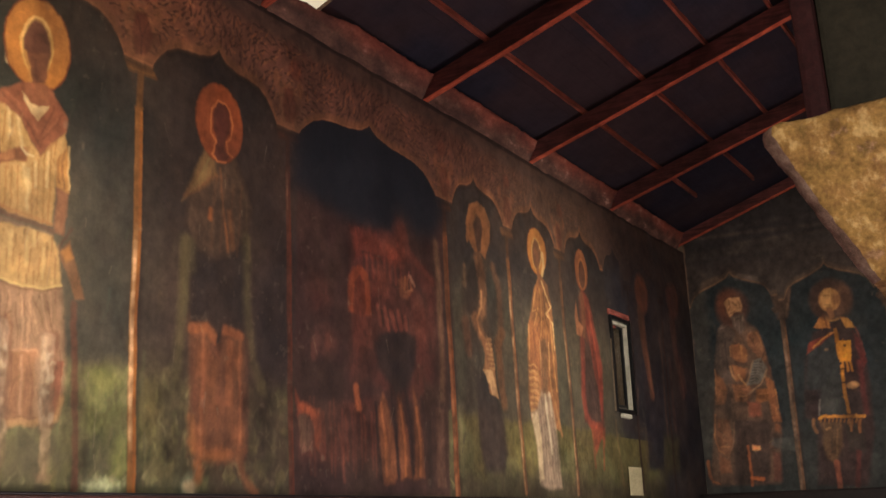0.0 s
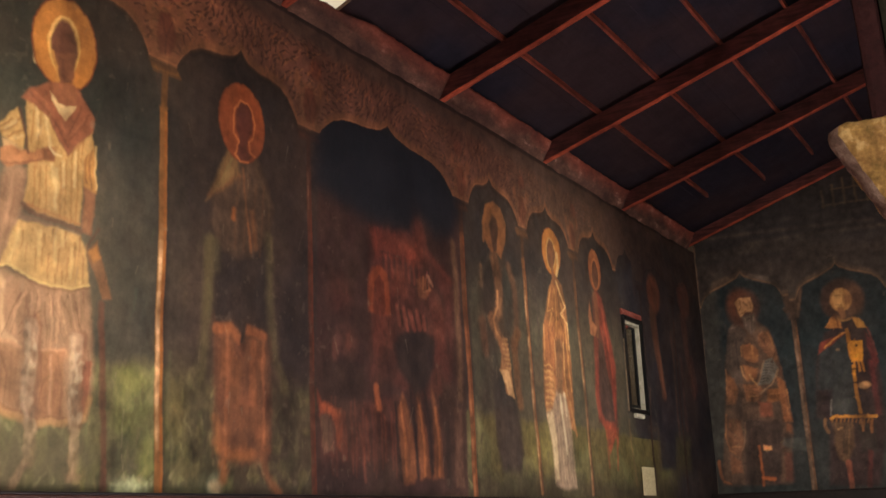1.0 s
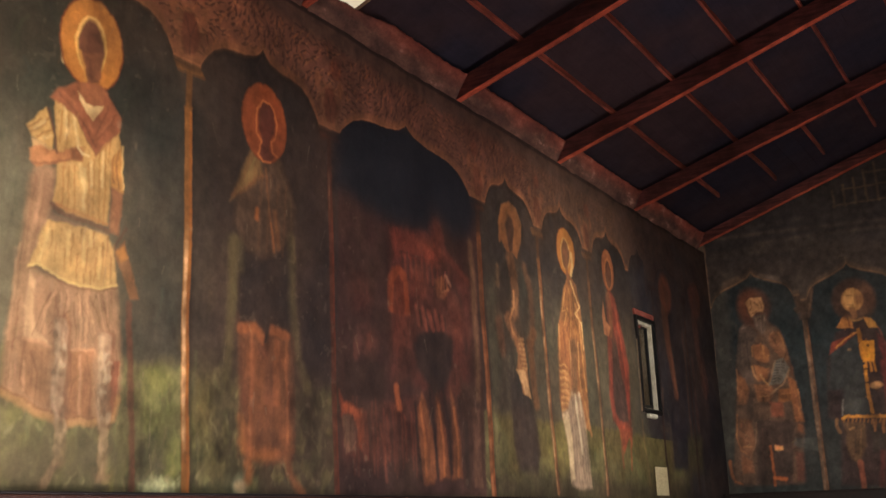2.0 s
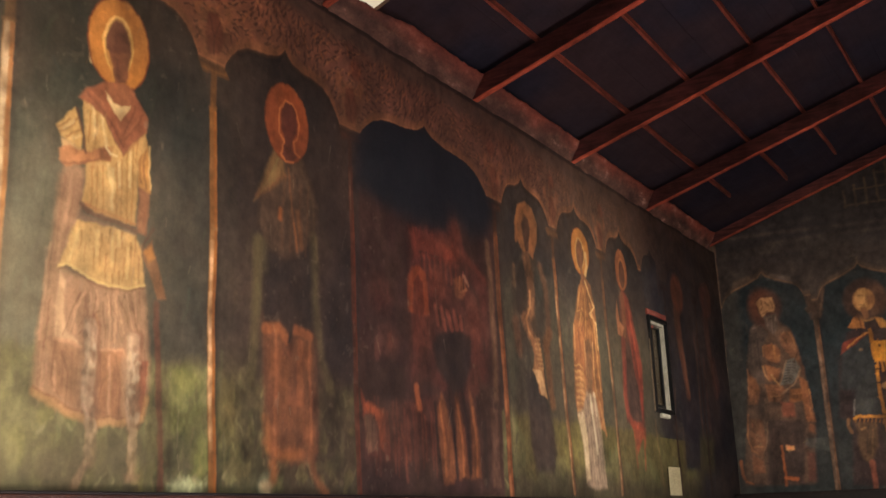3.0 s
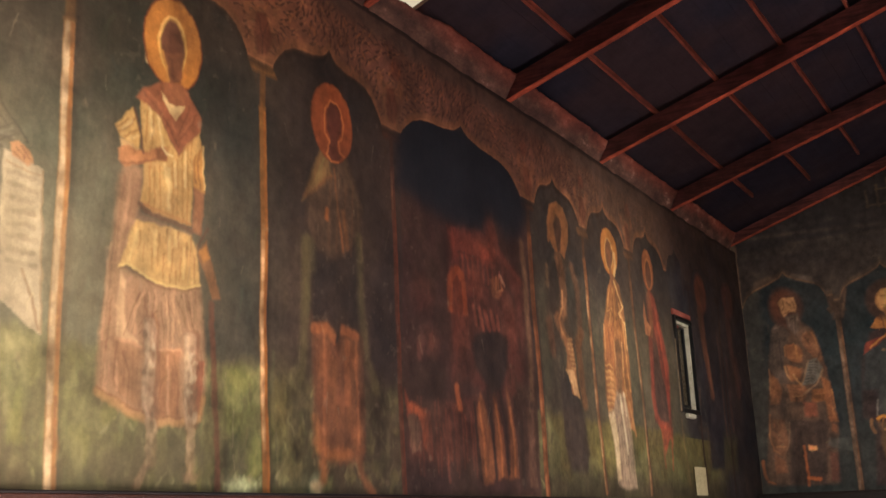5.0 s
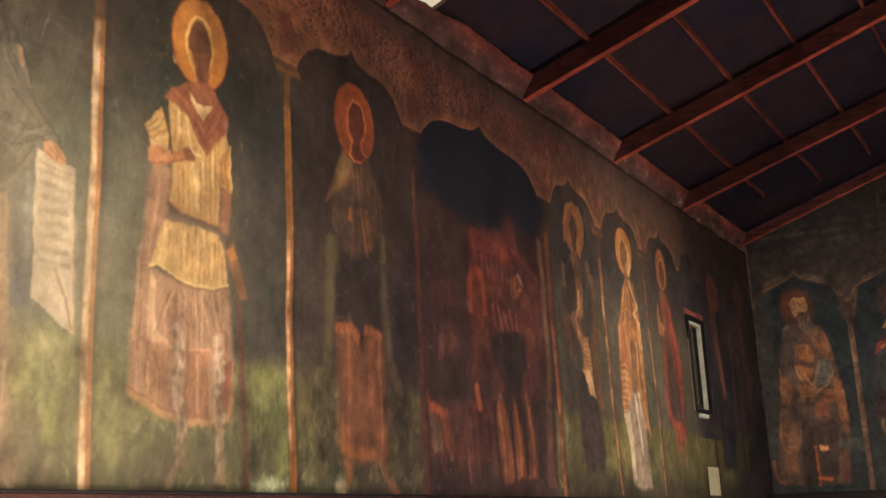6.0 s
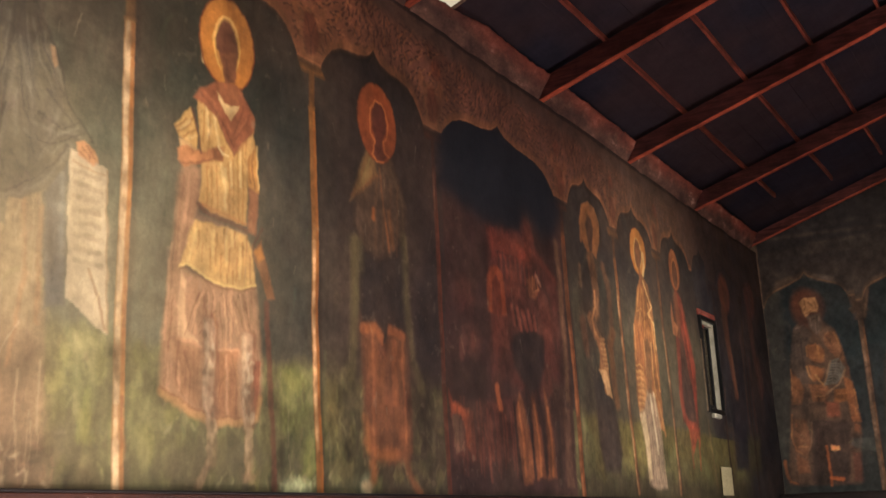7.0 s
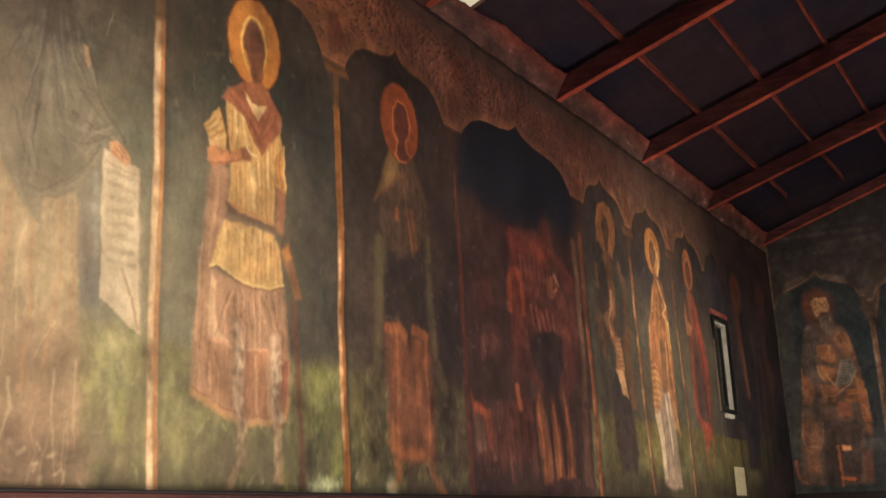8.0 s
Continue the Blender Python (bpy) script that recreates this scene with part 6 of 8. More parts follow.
def fleck(f, u, v, t, size, col, k):
    """A comma-shaped leaf."""
    c, e = math.cos(t), math.sin(t)
    f.stroke([(u - size * c, v - size * e), (u + 0.1 * size * e, v + 0.35 * size * c), (u + size * c, v + size * e)], 0.015, col, 0.009, 0, k, 0.1, 0.3, end=0.004)


# rows of small leaves, turning one way and the other along scrolling stems
for i in range(116):
    for j in range(15):
        u = 1.74 + 0.052 * i + rng.gauss(0, 0.013)
        v = 3.73 + 0.038 * j + 0.012 * math.sin(9 * u) + rng.gauss(0, 0.009)
        if v > 4.27 or v < float(arch_edge(np.array([u]), WEST_OPENINGS, WEST_ARCH, 3.705)[0]) + 0.045 or rng.random() < 0.12:
            continue
        t = 0.55 + 0.9 * math.sin(5.2 * u + 4.0 * v) + rng.gauss(0, 0.35)
        fade = min(1.0, max(0.45, 1.7 - 0.18 * u))
        fleck(west, u, v, t, (0.016 + 0.011 * rng.random()) * (1.0 + 0.12 * max(0.0, u - 3.5)), rng.choice((lin(58, 36, 28), lin(66, 41, 31), lin(50, 32, 26))), 0.72 * fade)
        if rng.random() < 0.45:
            fleck(west, u + 0.022, v + 0.016, t + 0.4, 0.016, lin(158, 106, 72), 0.5 * fade)
for u, v in ((2.62, 4.12), (3.22, 4.13), (3.95, 4.06), (4.55, 4.14), (5.30, 4.08), (6.2, 4.1)):
    for k in range(9):
        t = 6.283 * k / 9 + u
        west.stroke([(u + 0.012 * math.cos(t), v + 0.012 * math.sin(t)), (u + 0.055 * math.cos(t + 0.15), v + 0.05 * math.sin(t + 0.15))], 0.014, lin(56, 37, 31), 0.014, 0, 0.5, 0.2, 0.4, end=0.004)
for i in range(240):
    u, v = 1.75 + 2.6 * rng.random() ** 1.5, 3.78 + 0.5 * rng.random()
    if v > float(arch_edge(np.array([u]), WEST_OPENINGS, WEST_ARCH, 3.705)[0]) + 0.04:
        t, h = rng.gauss(0.2, 0.7), 0.02 + 0.03 * rng.random()
        west.stroke([(u, v), (u + 0.5 * h * math.sin(t), v + h * 0.6), (u + h * math.sin(t), v + h)], 0.014, rng.choice((lin(178, 112, 64), lin(158, 96, 56), lin(74, 40, 30))), 0.012, 0, 0.4, 0.2, 0.4, end=0.004)
for u in WEST_COLUMNS[1:7]:
    bay = [k for k in range(1, len(west.parts)) if west.parts[k][0] == "arch_panel"][max(0, WEST_COLUMNS.index(u) - 1)]
    west.ellipse((u, 4.10), (0.05, 0.06), lin(128, 66, 46), 0.04, west.part("rosette", bay, "dull red painted rosette"), 0.5)
# worn tan rim of the arches, fading into the ornament, with a thin pale line
west.lay(ALL, np.where(U < 8.0, 0.026 - np.abs(d - 0.024), -1.0), lin(146, 98, 62), 0.05, 0, 0.5, 0.2, 0.6)
west.lay(ALL, np.where(U < 8.0, 0.005 - np.abs(d - 0.007), -1.0), lin(170, 112, 70), 0.012, 0, 0.5, 0.2, 0.9)
# dark red wedges with tan sides over the capitals
for u in (1.66, 2.673, 3.735, 5.35, 6.226, 7.10):
    fade = 1.0 if u < 4 else 0.8
    west.poly([(u - 0.055, 3.73), (u + 0.06, 3.73), (u + 0.105, 3.90), (u + 0.03, 3.99), (u - 0.04, 3.99), (u - 0.10, 3.90)], lin(150, 100, 64), 0.05, 0, 0.5 * fade, 0.3, 0.8)
    west.poly([(u - 0.02, 3.74), (u + 0.045, 3.75), (u + 0.075, 3.86), (u + 0.03, 3.97), (u - 0.035, 3.96), (u - 0.05, 3.84)], lin(104, 50, 38), 0.03, 0, 0.75 * fade, 0.3, 0.5)
    west.stroke([(u - 0.02, 3.93), (u + 0.012, 3.84), (u + 0.045, 3.93)], 0.008, lin(70, 36, 29), 0.012, 0, 0.6 * fade)
    west.stroke([(u + 0.012, 3.84), (u + 0.012, 3.75)], 0.008, lin(70, 36, 29), 0.012, 0, 0.6 * fade)
    for k in (-1, 1):
        west.ellipse((u + 0.10 * k, 3.985), (0.03, 0.055), lin(148, 96, 62), 0.03, 0, 0.55 * fade, 0.3, 0.6)
west.lay(ALL, V - 4.25 + 0.03 * west.cloud, lin(80, 63, 55), 0.09, 0, 0.8, 0.12, 0.35)
# last stretch of ornament darkened again, imitating the corner's shade
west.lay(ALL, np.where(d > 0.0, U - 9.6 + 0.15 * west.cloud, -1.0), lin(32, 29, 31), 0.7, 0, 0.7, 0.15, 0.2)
# dark line along the top, standing in for shadow under the filling
west.lay(ALL, 0.018 - np.abs(V - 4.385), lin(40, 28, 26), 0.02, 0, 0.9)
for pid in range(1, len(west.parts)):
    name = west.parts[pid][0]
    cells = int((west.I == pid).sum())
    if name in ("halo", "scroll", "painted_column"):
        west.brush(pid, cells // 330, 0.03, 0.008, (0.7, 1.3), 0.5, 0.4, pid)
    elif name not in ("arch_panel", "arch_edge", "rosette"):
        west.brush(pid, cells // 125, 0.035, 0.010, (0.7, 1.3), 0.5, 0.32, pid)
        if name in ("robe", "mantle", "cloak", "drapery", "building"):
            west.brush(pid, cells // 70, 0.028, 0.008, (0.6, 1.5), 0.45, 0.5, pid + 300, U > 3.85)
low = west.V < 2.2
west.brush(0, 700, 0.035, 0.016, (0.65, 1.4), 0.3, 0.35, 77, low)
west.brush(0, 700, 0.09, 0.016, (0.75, 1.3), 0.15, 0.35, 78, ~low)
rng = random.Random(21)
for i in range(90):
    u, v = 0.9 + 4.2 * rng.random() ** 1.3, 1.75 + 2.2 * rng.random()
    h, t = 0.03 + 0.14 * rng.random() ** 2, rng.gauss(0, 0.25)
    west.stroke([(u, v), (u + math.sin(t) * h, v - h)], 0.004 + 0.004 * rng.random(), rng.choice((lin(150, 134, 108), lin(126, 112, 90), lin(58, 48, 40))), 0.008, 0, 0.35, 0.3, 0.5, end=0.002)
for i in range(45):
    u, v = 0.9 + 4.2 * rng.random() ** 1.3, 1.70 + 2.2 * rng.random() ** 1.5
    west.ellipse((u, v), (0.006 + 0.014 * rng.random(), 0.006 + 0.018 * rng.random()), rng.choice((lin(140, 122, 98), lin(120, 104, 84), lin(66, 54, 44))), 0.014, 0, 0.22, 0.4, 0.8)
west.weather(lin(92, 69, 53), 0.18)
# pale veil imitating the haze of light low on the wall's near end
veil = np.clip((2.75 - U + 0.25 * west.cloud) / 0.6, 0, 1) * np.clip((3.25 - V + 0.25 * west.cloud) / 0.7, 0, 1) * np.clip((V - 1.66) / 0.2 + 0.4, 0, 1)
veil = (0.24 * veil * (1 + 0.5 * value_noise(U, V, 0.3, 0.4, 91) + 0.4 * value_noise(U, V, 0.08, 0.1, 92)))[..., None].clip(0, 0.5)
west.C = west.C * (1 - veil) + np.array(lin(134, 119, 90)) * veil
before = west.C.copy()
west.poly(SOOT, lin(33, 35, 41), 0.24, 0, 0.88, 0.1, 0.15)
west.C[d > 0] = before[d > 0]
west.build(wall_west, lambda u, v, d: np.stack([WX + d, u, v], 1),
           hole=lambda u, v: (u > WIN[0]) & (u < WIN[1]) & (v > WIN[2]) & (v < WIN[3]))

# ======== north wall ========
SLOPE, EAVE, SKEW = 0.322, 4.405, 0.08
RIDGE = 0.25


def roof_z(x):
    """Underside of the rafters above x."""
    return EAVE + SLOPE * (RIDGE - WX - abs(x - RIDGE))


wall_north = tagged(new("wall_north"), "dark painted end wall with two saints under pointed arches", "wall", kind="structure")
bm = bmesh.new()
gable = [(WX - T, 0), (EX + T, 0), (EX + T, roof_z(EX + T) + 0.15), (RIDGE, roof_z(RIDGE) + 0.15), (WX - T, roof_z(WX - T) + 0.15)]
f1 = bm.faces.new([bm.verts.new((x, NY + 0.02, z)) for x, z in gable])
r = bmesh.ops.extrude_face_region(bm, geom=[f1])
for v in r["geom"]:
    if isinstance(v, bmesh.types.BMVert):
        v.co.y += 0.6
part("masonry", bm, WALL, wall_north)
north = Fresco(np.arange(WX, 0.2, 0.009), np.arange(1.6, 6.0, 0.009), lin(60, 64, 62))
NORTH_COLUMNS = [-3.53, -2.50, -1.47, -0.44]
U, V = north.U, north.V
north.lay(ALL, np.ones(U.shape), lin(38, 47, 49), 0.1, 0, 1.0, 0.15, 0.35)
north.lay(ALL, -3.28 - U + 0.05 * north.cloud, lin(70, 66, 58), 0.12, 0, 0.7, 0.2, 0.3)
north.lay(ALL, 2.3 - V + 0.1 * north.cloud, lin(58, 60, 56), 0.4, 0, 0.6, 0.3, 0.4)
for k in range(2):
    c = -3.0 + 1.02 * k
    fig = north.part("painted_figure", 0, ("painted elder with a rolled scroll and a mottled brown robe", "painted saint in a dark red cloak with gold trim")[k])
    ring, robe = north.part("halo", fig, "dull ochre painted halo"), north.part("robe", fig)
    if k == 0:
        north.poly([(-3.187, 3.443), (-3.097, 3.525), (-2.903, 3.516), (-2.780, 3.395), (-2.738, 3.207), (-2.699, 3.004), (-2.674, 2.736), (-2.653, 2.501), (-2.643, 2.356), (-2.681, 2.103), (-2.720, 1.790), (-3.433, 1.798), (-3.426, 1.973), (-3.376, 2.204), (-3.337, 2.499), (-3.310, 2.737), (-3.270, 3.038), (-3.224, 3.280)], lin(100, 76, 60), 0.05, robe, 1, 0.2, 0.6)
        north.poly([(-3.187, 3.443), (-3.097, 3.525), (-3.006, 3.363), (-3.076, 3.231), (-3.115, 3.051), (-3.102, 2.850), (-3.183, 2.834), (-3.255, 3.006), (-3.232, 3.268)], lin(92, 76, 66), 0.035, robe, 0.9, 0.2, 0.6)
        north.poly([(-3.074, 3.249), (-2.987, 3.263), (-2.906, 3.191), (-2.922, 3.054), (-3.017, 3.059), (-3.070, 3.126)], lin(148, 96, 60), 0.035, robe, 0.85, 0.25, 0.9)
        north.poly([(-3.086, 3.042), (-2.930, 2.988), (-2.955, 2.877), (-3.058, 2.869)], lin(156, 100, 62), 0.035, robe, 0.85, 0.25, 0.9)
        north.poly([(-2.880, 3.359), (-2.770, 3.375), (-2.728, 3.188), (-2.701, 3.034), (-2.766, 3.030), (-2.829, 3.140), (-2.892, 3.257)], lin(128, 86, 58), 0.035, robe, 0.85, 0.25, 0.9)
        north.poly([(-3.104, 2.832), (-2.956, 2.823), (-2.893, 2.757), (-2.966, 2.640), (-3.089, 2.651)], lin(150, 100, 66), 0.035, robe, 0.85, 0.25, 0.9)
        north.poly([(-2.858, 2.754), (-2.730, 2.753), (-2.727, 2.635), (-2.868, 2.619)], lin(172, 108, 60), 0.035, robe, 0.85, 0.25, 0.9)
        north.poly([(-3.267, 2.958), (-3.199, 2.902), (-3.164, 2.784), (-3.200, 2.631), (-3.308, 2.641)], lin(152, 100, 64), 0.035, robe, 0.85, 0.25, 0.9)
        north.poly([(-2.748, 2.885), (-2.675, 2.824), (-2.662, 2.560), (-2.636, 2.407), (-2.732, 2.415), (-2.740, 2.625)], lin(160, 100, 60), 0.035, robe, 0.85, 0.25, 0.9)
        north.poly([(-3.308, 2.485), (-3.176, 2.474), (-3.161, 2.191), (-3.211, 2.066), (-3.334, 2.143)], lin(122, 82, 56), 0.035, robe, 0.85, 0.25, 0.9)
        north.poly([(-3.325, 2.119), (-3.213, 2.048), (-3.209, 1.927), (-3.331, 1.904)], lin(132, 86, 58), 0.035, robe, 0.85, 0.25, 0.9)
        north.poly([(-2.711, 2.402), (-2.652, 2.374), (-2.658, 2.283), (-2.716, 2.310)], lin(136, 84, 54), 0.035, robe, 0.85, 0.25, 0.9)
        north.poly([(-2.706, 3.035), (-2.684, 2.985), (-2.681, 2.866), (-2.724, 2.894)], lin(112, 76, 56), 0.035, robe, 0.85, 0.25, 0.9)
        north.poly([(-3.122, 2.470), (-2.737, 2.421), (-2.787, 2.109), (-2.838, 1.795), (-3.205, 1.812), (-3.150, 2.132)], lin(70, 54, 47), 0.06, robe, 0.85, 0.2, 0.6)
        north.poly([(-3.160, 2.820), (-3.112, 2.767), (-3.166, 2.509), (-3.212, 2.632)], lin(52, 44, 40), 0.045, 0, 0.5, 0.2, 0.6)
        north.poly([(-2.813, 2.596), (-2.727, 2.589), (-2.736, 2.427), (-2.827, 2.434)], lin(52, 44, 40), 0.045, 0, 0.5, 0.2, 0.6)
        north.poly([(-2.742, 2.289), (-2.670, 2.272), (-2.689, 2.126), (-2.756, 2.130)], lin(52, 44, 40), 0.045, 0, 0.5, 0.2, 0.6)
        north.poly([(-2.970, 2.120), (-2.798, 2.110), (-2.814, 1.895), (-2.973, 1.903)], lin(52, 44, 40), 0.045, 0, 0.5, 0.2, 0.6)
        north.poly([(-2.966, 2.640), (-2.828, 2.615), (-2.834, 2.475), (-2.961, 2.480)], lin(134, 74, 52), 0.04, robe, 0.75, 0.2, 0.7)
        scroll = north.part("scroll", fig, "grey painted scroll")
        north.poly([(-2.861, 3.071), (-2.771, 3.079), (-2.721, 2.965), (-2.756, 2.874), (-2.833, 2.811), (-2.957, 2.811), (-2.906, 2.938)], lin(116, 108, 96), 0.022, scroll, 0.95, 0.2, 0.5)
        north.stroke([(-2.852, 3.046), (-2.810, 3.047)], 0.012, lin(54, 52, 50), 0.012, 0, 0.7, 0.3, 0.9)
        north.stroke([(-2.793, 3.045), (-2.766, 3.030)], 0.010, lin(62, 58, 54), 0.012, 0, 0.6, 0.3, 0.9)
        north.stroke([(-2.855, 3.016), (-2.814, 3.017)], 0.012, lin(54, 52, 50), 0.012, 0, 0.7, 0.3, 0.9)
        north.stroke([(-2.797, 3.015), (-2.771, 3.001)], 0.010, lin(62, 58, 54), 0.012, 0, 0.6, 0.3, 0.9)
        north.stroke([(-2.859, 2.986), (-2.818, 2.988)], 0.012, lin(54, 52, 50), 0.012, 0, 0.7, 0.3, 0.9)
        north.stroke([(-2.800, 2.986), (-2.776, 2.971)], 0.010, lin(62, 58, 54), 0.012, 0, 0.6, 0.3, 0.9)
        north.stroke([(-2.870, 2.958), (-2.829, 2.959)], 0.012, lin(54, 52, 50), 0.012, 0, 0.7, 0.3, 0.9)
        north.stroke([(-2.811, 2.957), (-2.789, 2.943)], 0.010, lin(62, 58, 54), 0.012, 0, 0.6, 0.3, 0.9)
        north.stroke([(-2.881, 2.929), (-2.840, 2.930)], 0.012, lin(54, 52, 50), 0.012, 0, 0.7, 0.3, 0.9)
        north.stroke([(-2.822, 2.929), (-2.802, 2.914)], 0.010, lin(62, 58, 54), 0.012, 0, 0.6, 0.3, 0.9)
        north.stroke([(-2.893, 2.900), (-2.851, 2.902)], 0.012, lin(54, 52, 50), 0.012, 0, 0.7, 0.3, 0.9)
        north.stroke([(-2.834, 2.900), (-2.815, 2.886)], 0.010, lin(62, 58, 54), 0.012, 0, 0.6, 0.3, 0.9)
        north.stroke([(-2.904, 2.871), (-2.862, 2.873)], 0.012, lin(54, 52, 50), 0.012, 0, 0.7, 0.3, 0.9)
        north.stroke([(-2.845, 2.871), (-2.828, 2.858)], 0.010, lin(62, 58, 54), 0.012, 0, 0.6, 0.3, 0.9)
        north.stroke([(-2.915, 2.843), (-2.873, 2.844)], 0.012, lin(54, 52, 50), 0.012, 0, 0.7, 0.3, 0.9)
        north.stroke([(-2.856, 2.843), (-2.840, 2.829)], 0.010, lin(62, 58, 54), 0.012, 0, 0.6, 0.3, 0.9)
        north.stroke([(-2.728, 2.954), (-2.756, 2.874), (-2.811, 2.802), (-2.894, 2.745), (-2.944, 2.721)], 0.022, lin(166, 128, 96), 0.016, scroll, 0.75, 0.2, 0.5)
        north.stroke([(-2.856, 3.058), (-2.901, 2.937), (-2.958, 2.805)], 0.016, lin(156, 116, 82), 0.016, 0, 0.6, 0.2, 0.5)
        north.stroke([(-3.107, 3.020), (-3.097, 2.946), (-3.062, 2.882)], 0.022, lin(186, 134, 84), 0.018, 0, 0.75, 0.2, 0.6, end=0.011)
        north.stroke([(-3.026, 2.932), (-2.998, 2.869), (-2.962, 2.818)], 0.024, lin(198, 146, 94), 0.018, 0, 0.75, 0.2, 0.6, end=0.012)
        north.stroke([(-3.081, 3.237), (-3.087, 3.140)], 0.018, lin(180, 124, 74), 0.018, 0, 0.75, 0.2, 0.6, end=0.009)
        north.stroke([(-2.967, 3.235), (-2.964, 3.101)], 0.02, lin(176, 118, 70), 0.018, 0, 0.75, 0.2, 0.6, end=0.01)
        north.stroke([(-3.046, 3.074), (-2.953, 3.045)], 0.014, lin(84, 58, 46), 0.018, 0, 0.75, 0.2, 0.6, end=0.007)
        north.stroke([(-3.127, 2.434), (-3.167, 2.191), (-3.235, 2.067)], 0.014, lin(140, 106, 82), 0.018, 0, 0.75, 0.2, 0.6, end=0.007)
        north.stroke([(-3.321, 2.527), (-3.348, 2.291), (-3.320, 2.160), (-3.264, 2.121)], 0.02, lin(164, 110, 70), 0.018, 0, 0.75, 0.2, 0.6, end=0.01)
        north.stroke([(-3.293, 2.187), (-3.196, 2.193)], 0.018, lin(170, 116, 76), 0.018, 0, 0.75, 0.2, 0.6, end=0.009)
        north.stroke([(-3.308, 2.377), (-3.222, 2.282)], 0.014, lin(82, 56, 44), 0.018, 0, 0.75, 0.2, 0.6, end=0.007)
        north.stroke([(-3.454, 2.044), (-3.449, 1.927), (-3.423, 1.839), (-3.348, 1.806)], 0.038, lin(166, 98, 56), 0.018, 0, 0.75, 0.2, 0.6, end=0.019)
        north.stroke([(-3.273, 3.008), (-3.292, 2.736)], 0.014, lin(176, 120, 76), 0.018, 0, 0.75, 0.2, 0.6, end=0.007)
        north.stroke([(-2.776, 3.043), (-2.715, 3.156)], 0.016, lin(84, 56, 44), 0.018, 0, 0.75, 0.2, 0.6, end=0.008)
        north.stroke([(-2.860, 3.320), (-2.813, 3.216)], 0.016, lin(92, 62, 48), 0.018, 0, 0.75, 0.2, 0.6, end=0.008)
        north.stroke([(-2.786, 3.347), (-2.744, 3.208)], 0.016, lin(162, 110, 70), 0.018, 0, 0.75, 0.2, 0.6, end=0.008)
        north.stroke([(-2.663, 2.735), (-2.652, 2.547)], 0.016, lin(196, 128, 74), 0.018, 0, 0.75, 0.2, 0.6, end=0.008)
        north.stroke([(-3.081, 2.776), (-2.954, 2.739)], 0.012, lin(96, 64, 48), 0.018, 0, 0.75, 0.2, 0.6, end=0.006)
        north.stroke([(-3.060, 2.696), (-2.958, 2.704)], 0.014, lin(190, 138, 92), 0.018, 0, 0.75, 0.2, 0.6, end=0.007)
        north.stroke([(-2.829, 2.704), (-2.741, 2.707)], 0.014, lin(196, 130, 76), 0.018, 0, 0.75, 0.2, 0.6, end=0.007)
        north.stroke([(-3.156, 3.445), (-3.072, 3.478)], 0.016, lin(124, 104, 90), 0.018, 0, 0.75, 0.2, 0.6, end=0.008)
        north.stroke([(-3.194, 3.276), (-3.196, 3.091)], 0.018, lin(112, 94, 82), 0.018, 0, 0.75, 0.2, 0.6, end=0.009)
        north.stroke([(-3.126, 3.329), (-3.142, 3.085), (-3.134, 2.938)], 0.014, lin(66, 54, 48), 0.018, 0, 0.75, 0.2, 0.6, end=0.007)
        north.stroke([(-3.070, 2.360), (-3.106, 1.956)], 0.014, lin(92, 66, 54), 0.018, 0, 0.75, 0.2, 0.6, end=0.007)
        north.stroke([(-2.816, 2.341), (-2.825, 2.169)], 0.014, lin(88, 70, 56), 0.018, 0, 0.75, 0.2, 0.6, end=0.007)
        north.stroke([(-3.009, 2.181), (-3.009, 2.037), (-3.003, 1.893), (-3.011, 1.780)], 0.024, lin(180, 102, 56), 0.018, robe, 0.75, 0.2, 0.5)
        north.poly([(-2.961, 2.189), (-2.882, 2.178), (-2.882, 2.132), (-2.967, 2.143)], lin(220, 146, 92), 0.022, robe, 0.95, 0.2, 0.6)
        north.stroke([(-3.007, 1.860), (-2.889, 1.843)], 0.034, lin(186, 102, 54), 0.02, robe, 0.85, 0.2, 0.5)
        north.poly([(-2.759, 2.107), (-2.687, 2.097), (-2.701, 1.812), (-2.784, 1.815)], lin(104, 56, 44), 0.04, robe, 0.6, 0.2, 0.6)
        north.poly([(-2.759, 2.244), (-2.512, 2.239), (-2.515, 2.092), (-2.768, 2.171)], lin(88, 90, 84), 0.03, 0, 0.55, 0.3, 0.6)
        north.ellipse((-3.015, 3.657), (0.177, 0.207), lin(92, 58, 45), 0.07, ring, 0.85, 0.2, 0.4)
        north.ellipse((-3.057, 3.714), (0.118, 0.154), lin(126, 72, 46), 0.09, 0, 0.6, 0.2, 0.4)
        north.ellipse((-2.993, 3.635), (0.095, 0.142), lin(104, 70, 54), 0.04, ring, 0.85, 0.2, 0.4)
        north.poly([(-3.093, 3.725), (-3.039, 3.768), (-2.923, 3.756), (-2.905, 3.653), (-2.918, 3.599), (-2.996, 3.604), (-3.039, 3.554), (-3.074, 3.622)], lin(216, 158, 106), 0.025, ring, 0.95, 0.2, 0.7)
        north.stroke([(-3.042, 3.737), (-3.031, 3.672), (-3.054, 3.638)], 0.014, lin(104, 66, 48), 0.016, 0, 0.7, 0.2, 0.5)
        north.stroke([(-3.002, 3.712), (-2.969, 3.675)], 0.02, lin(104, 66, 48), 0.016, 0, 0.7, 0.2, 0.5)
        north.stroke([(-3.041, 3.592), (-2.983, 3.615)], 0.014, lin(104, 66, 48), 0.016, 0, 0.7, 0.2, 0.5)
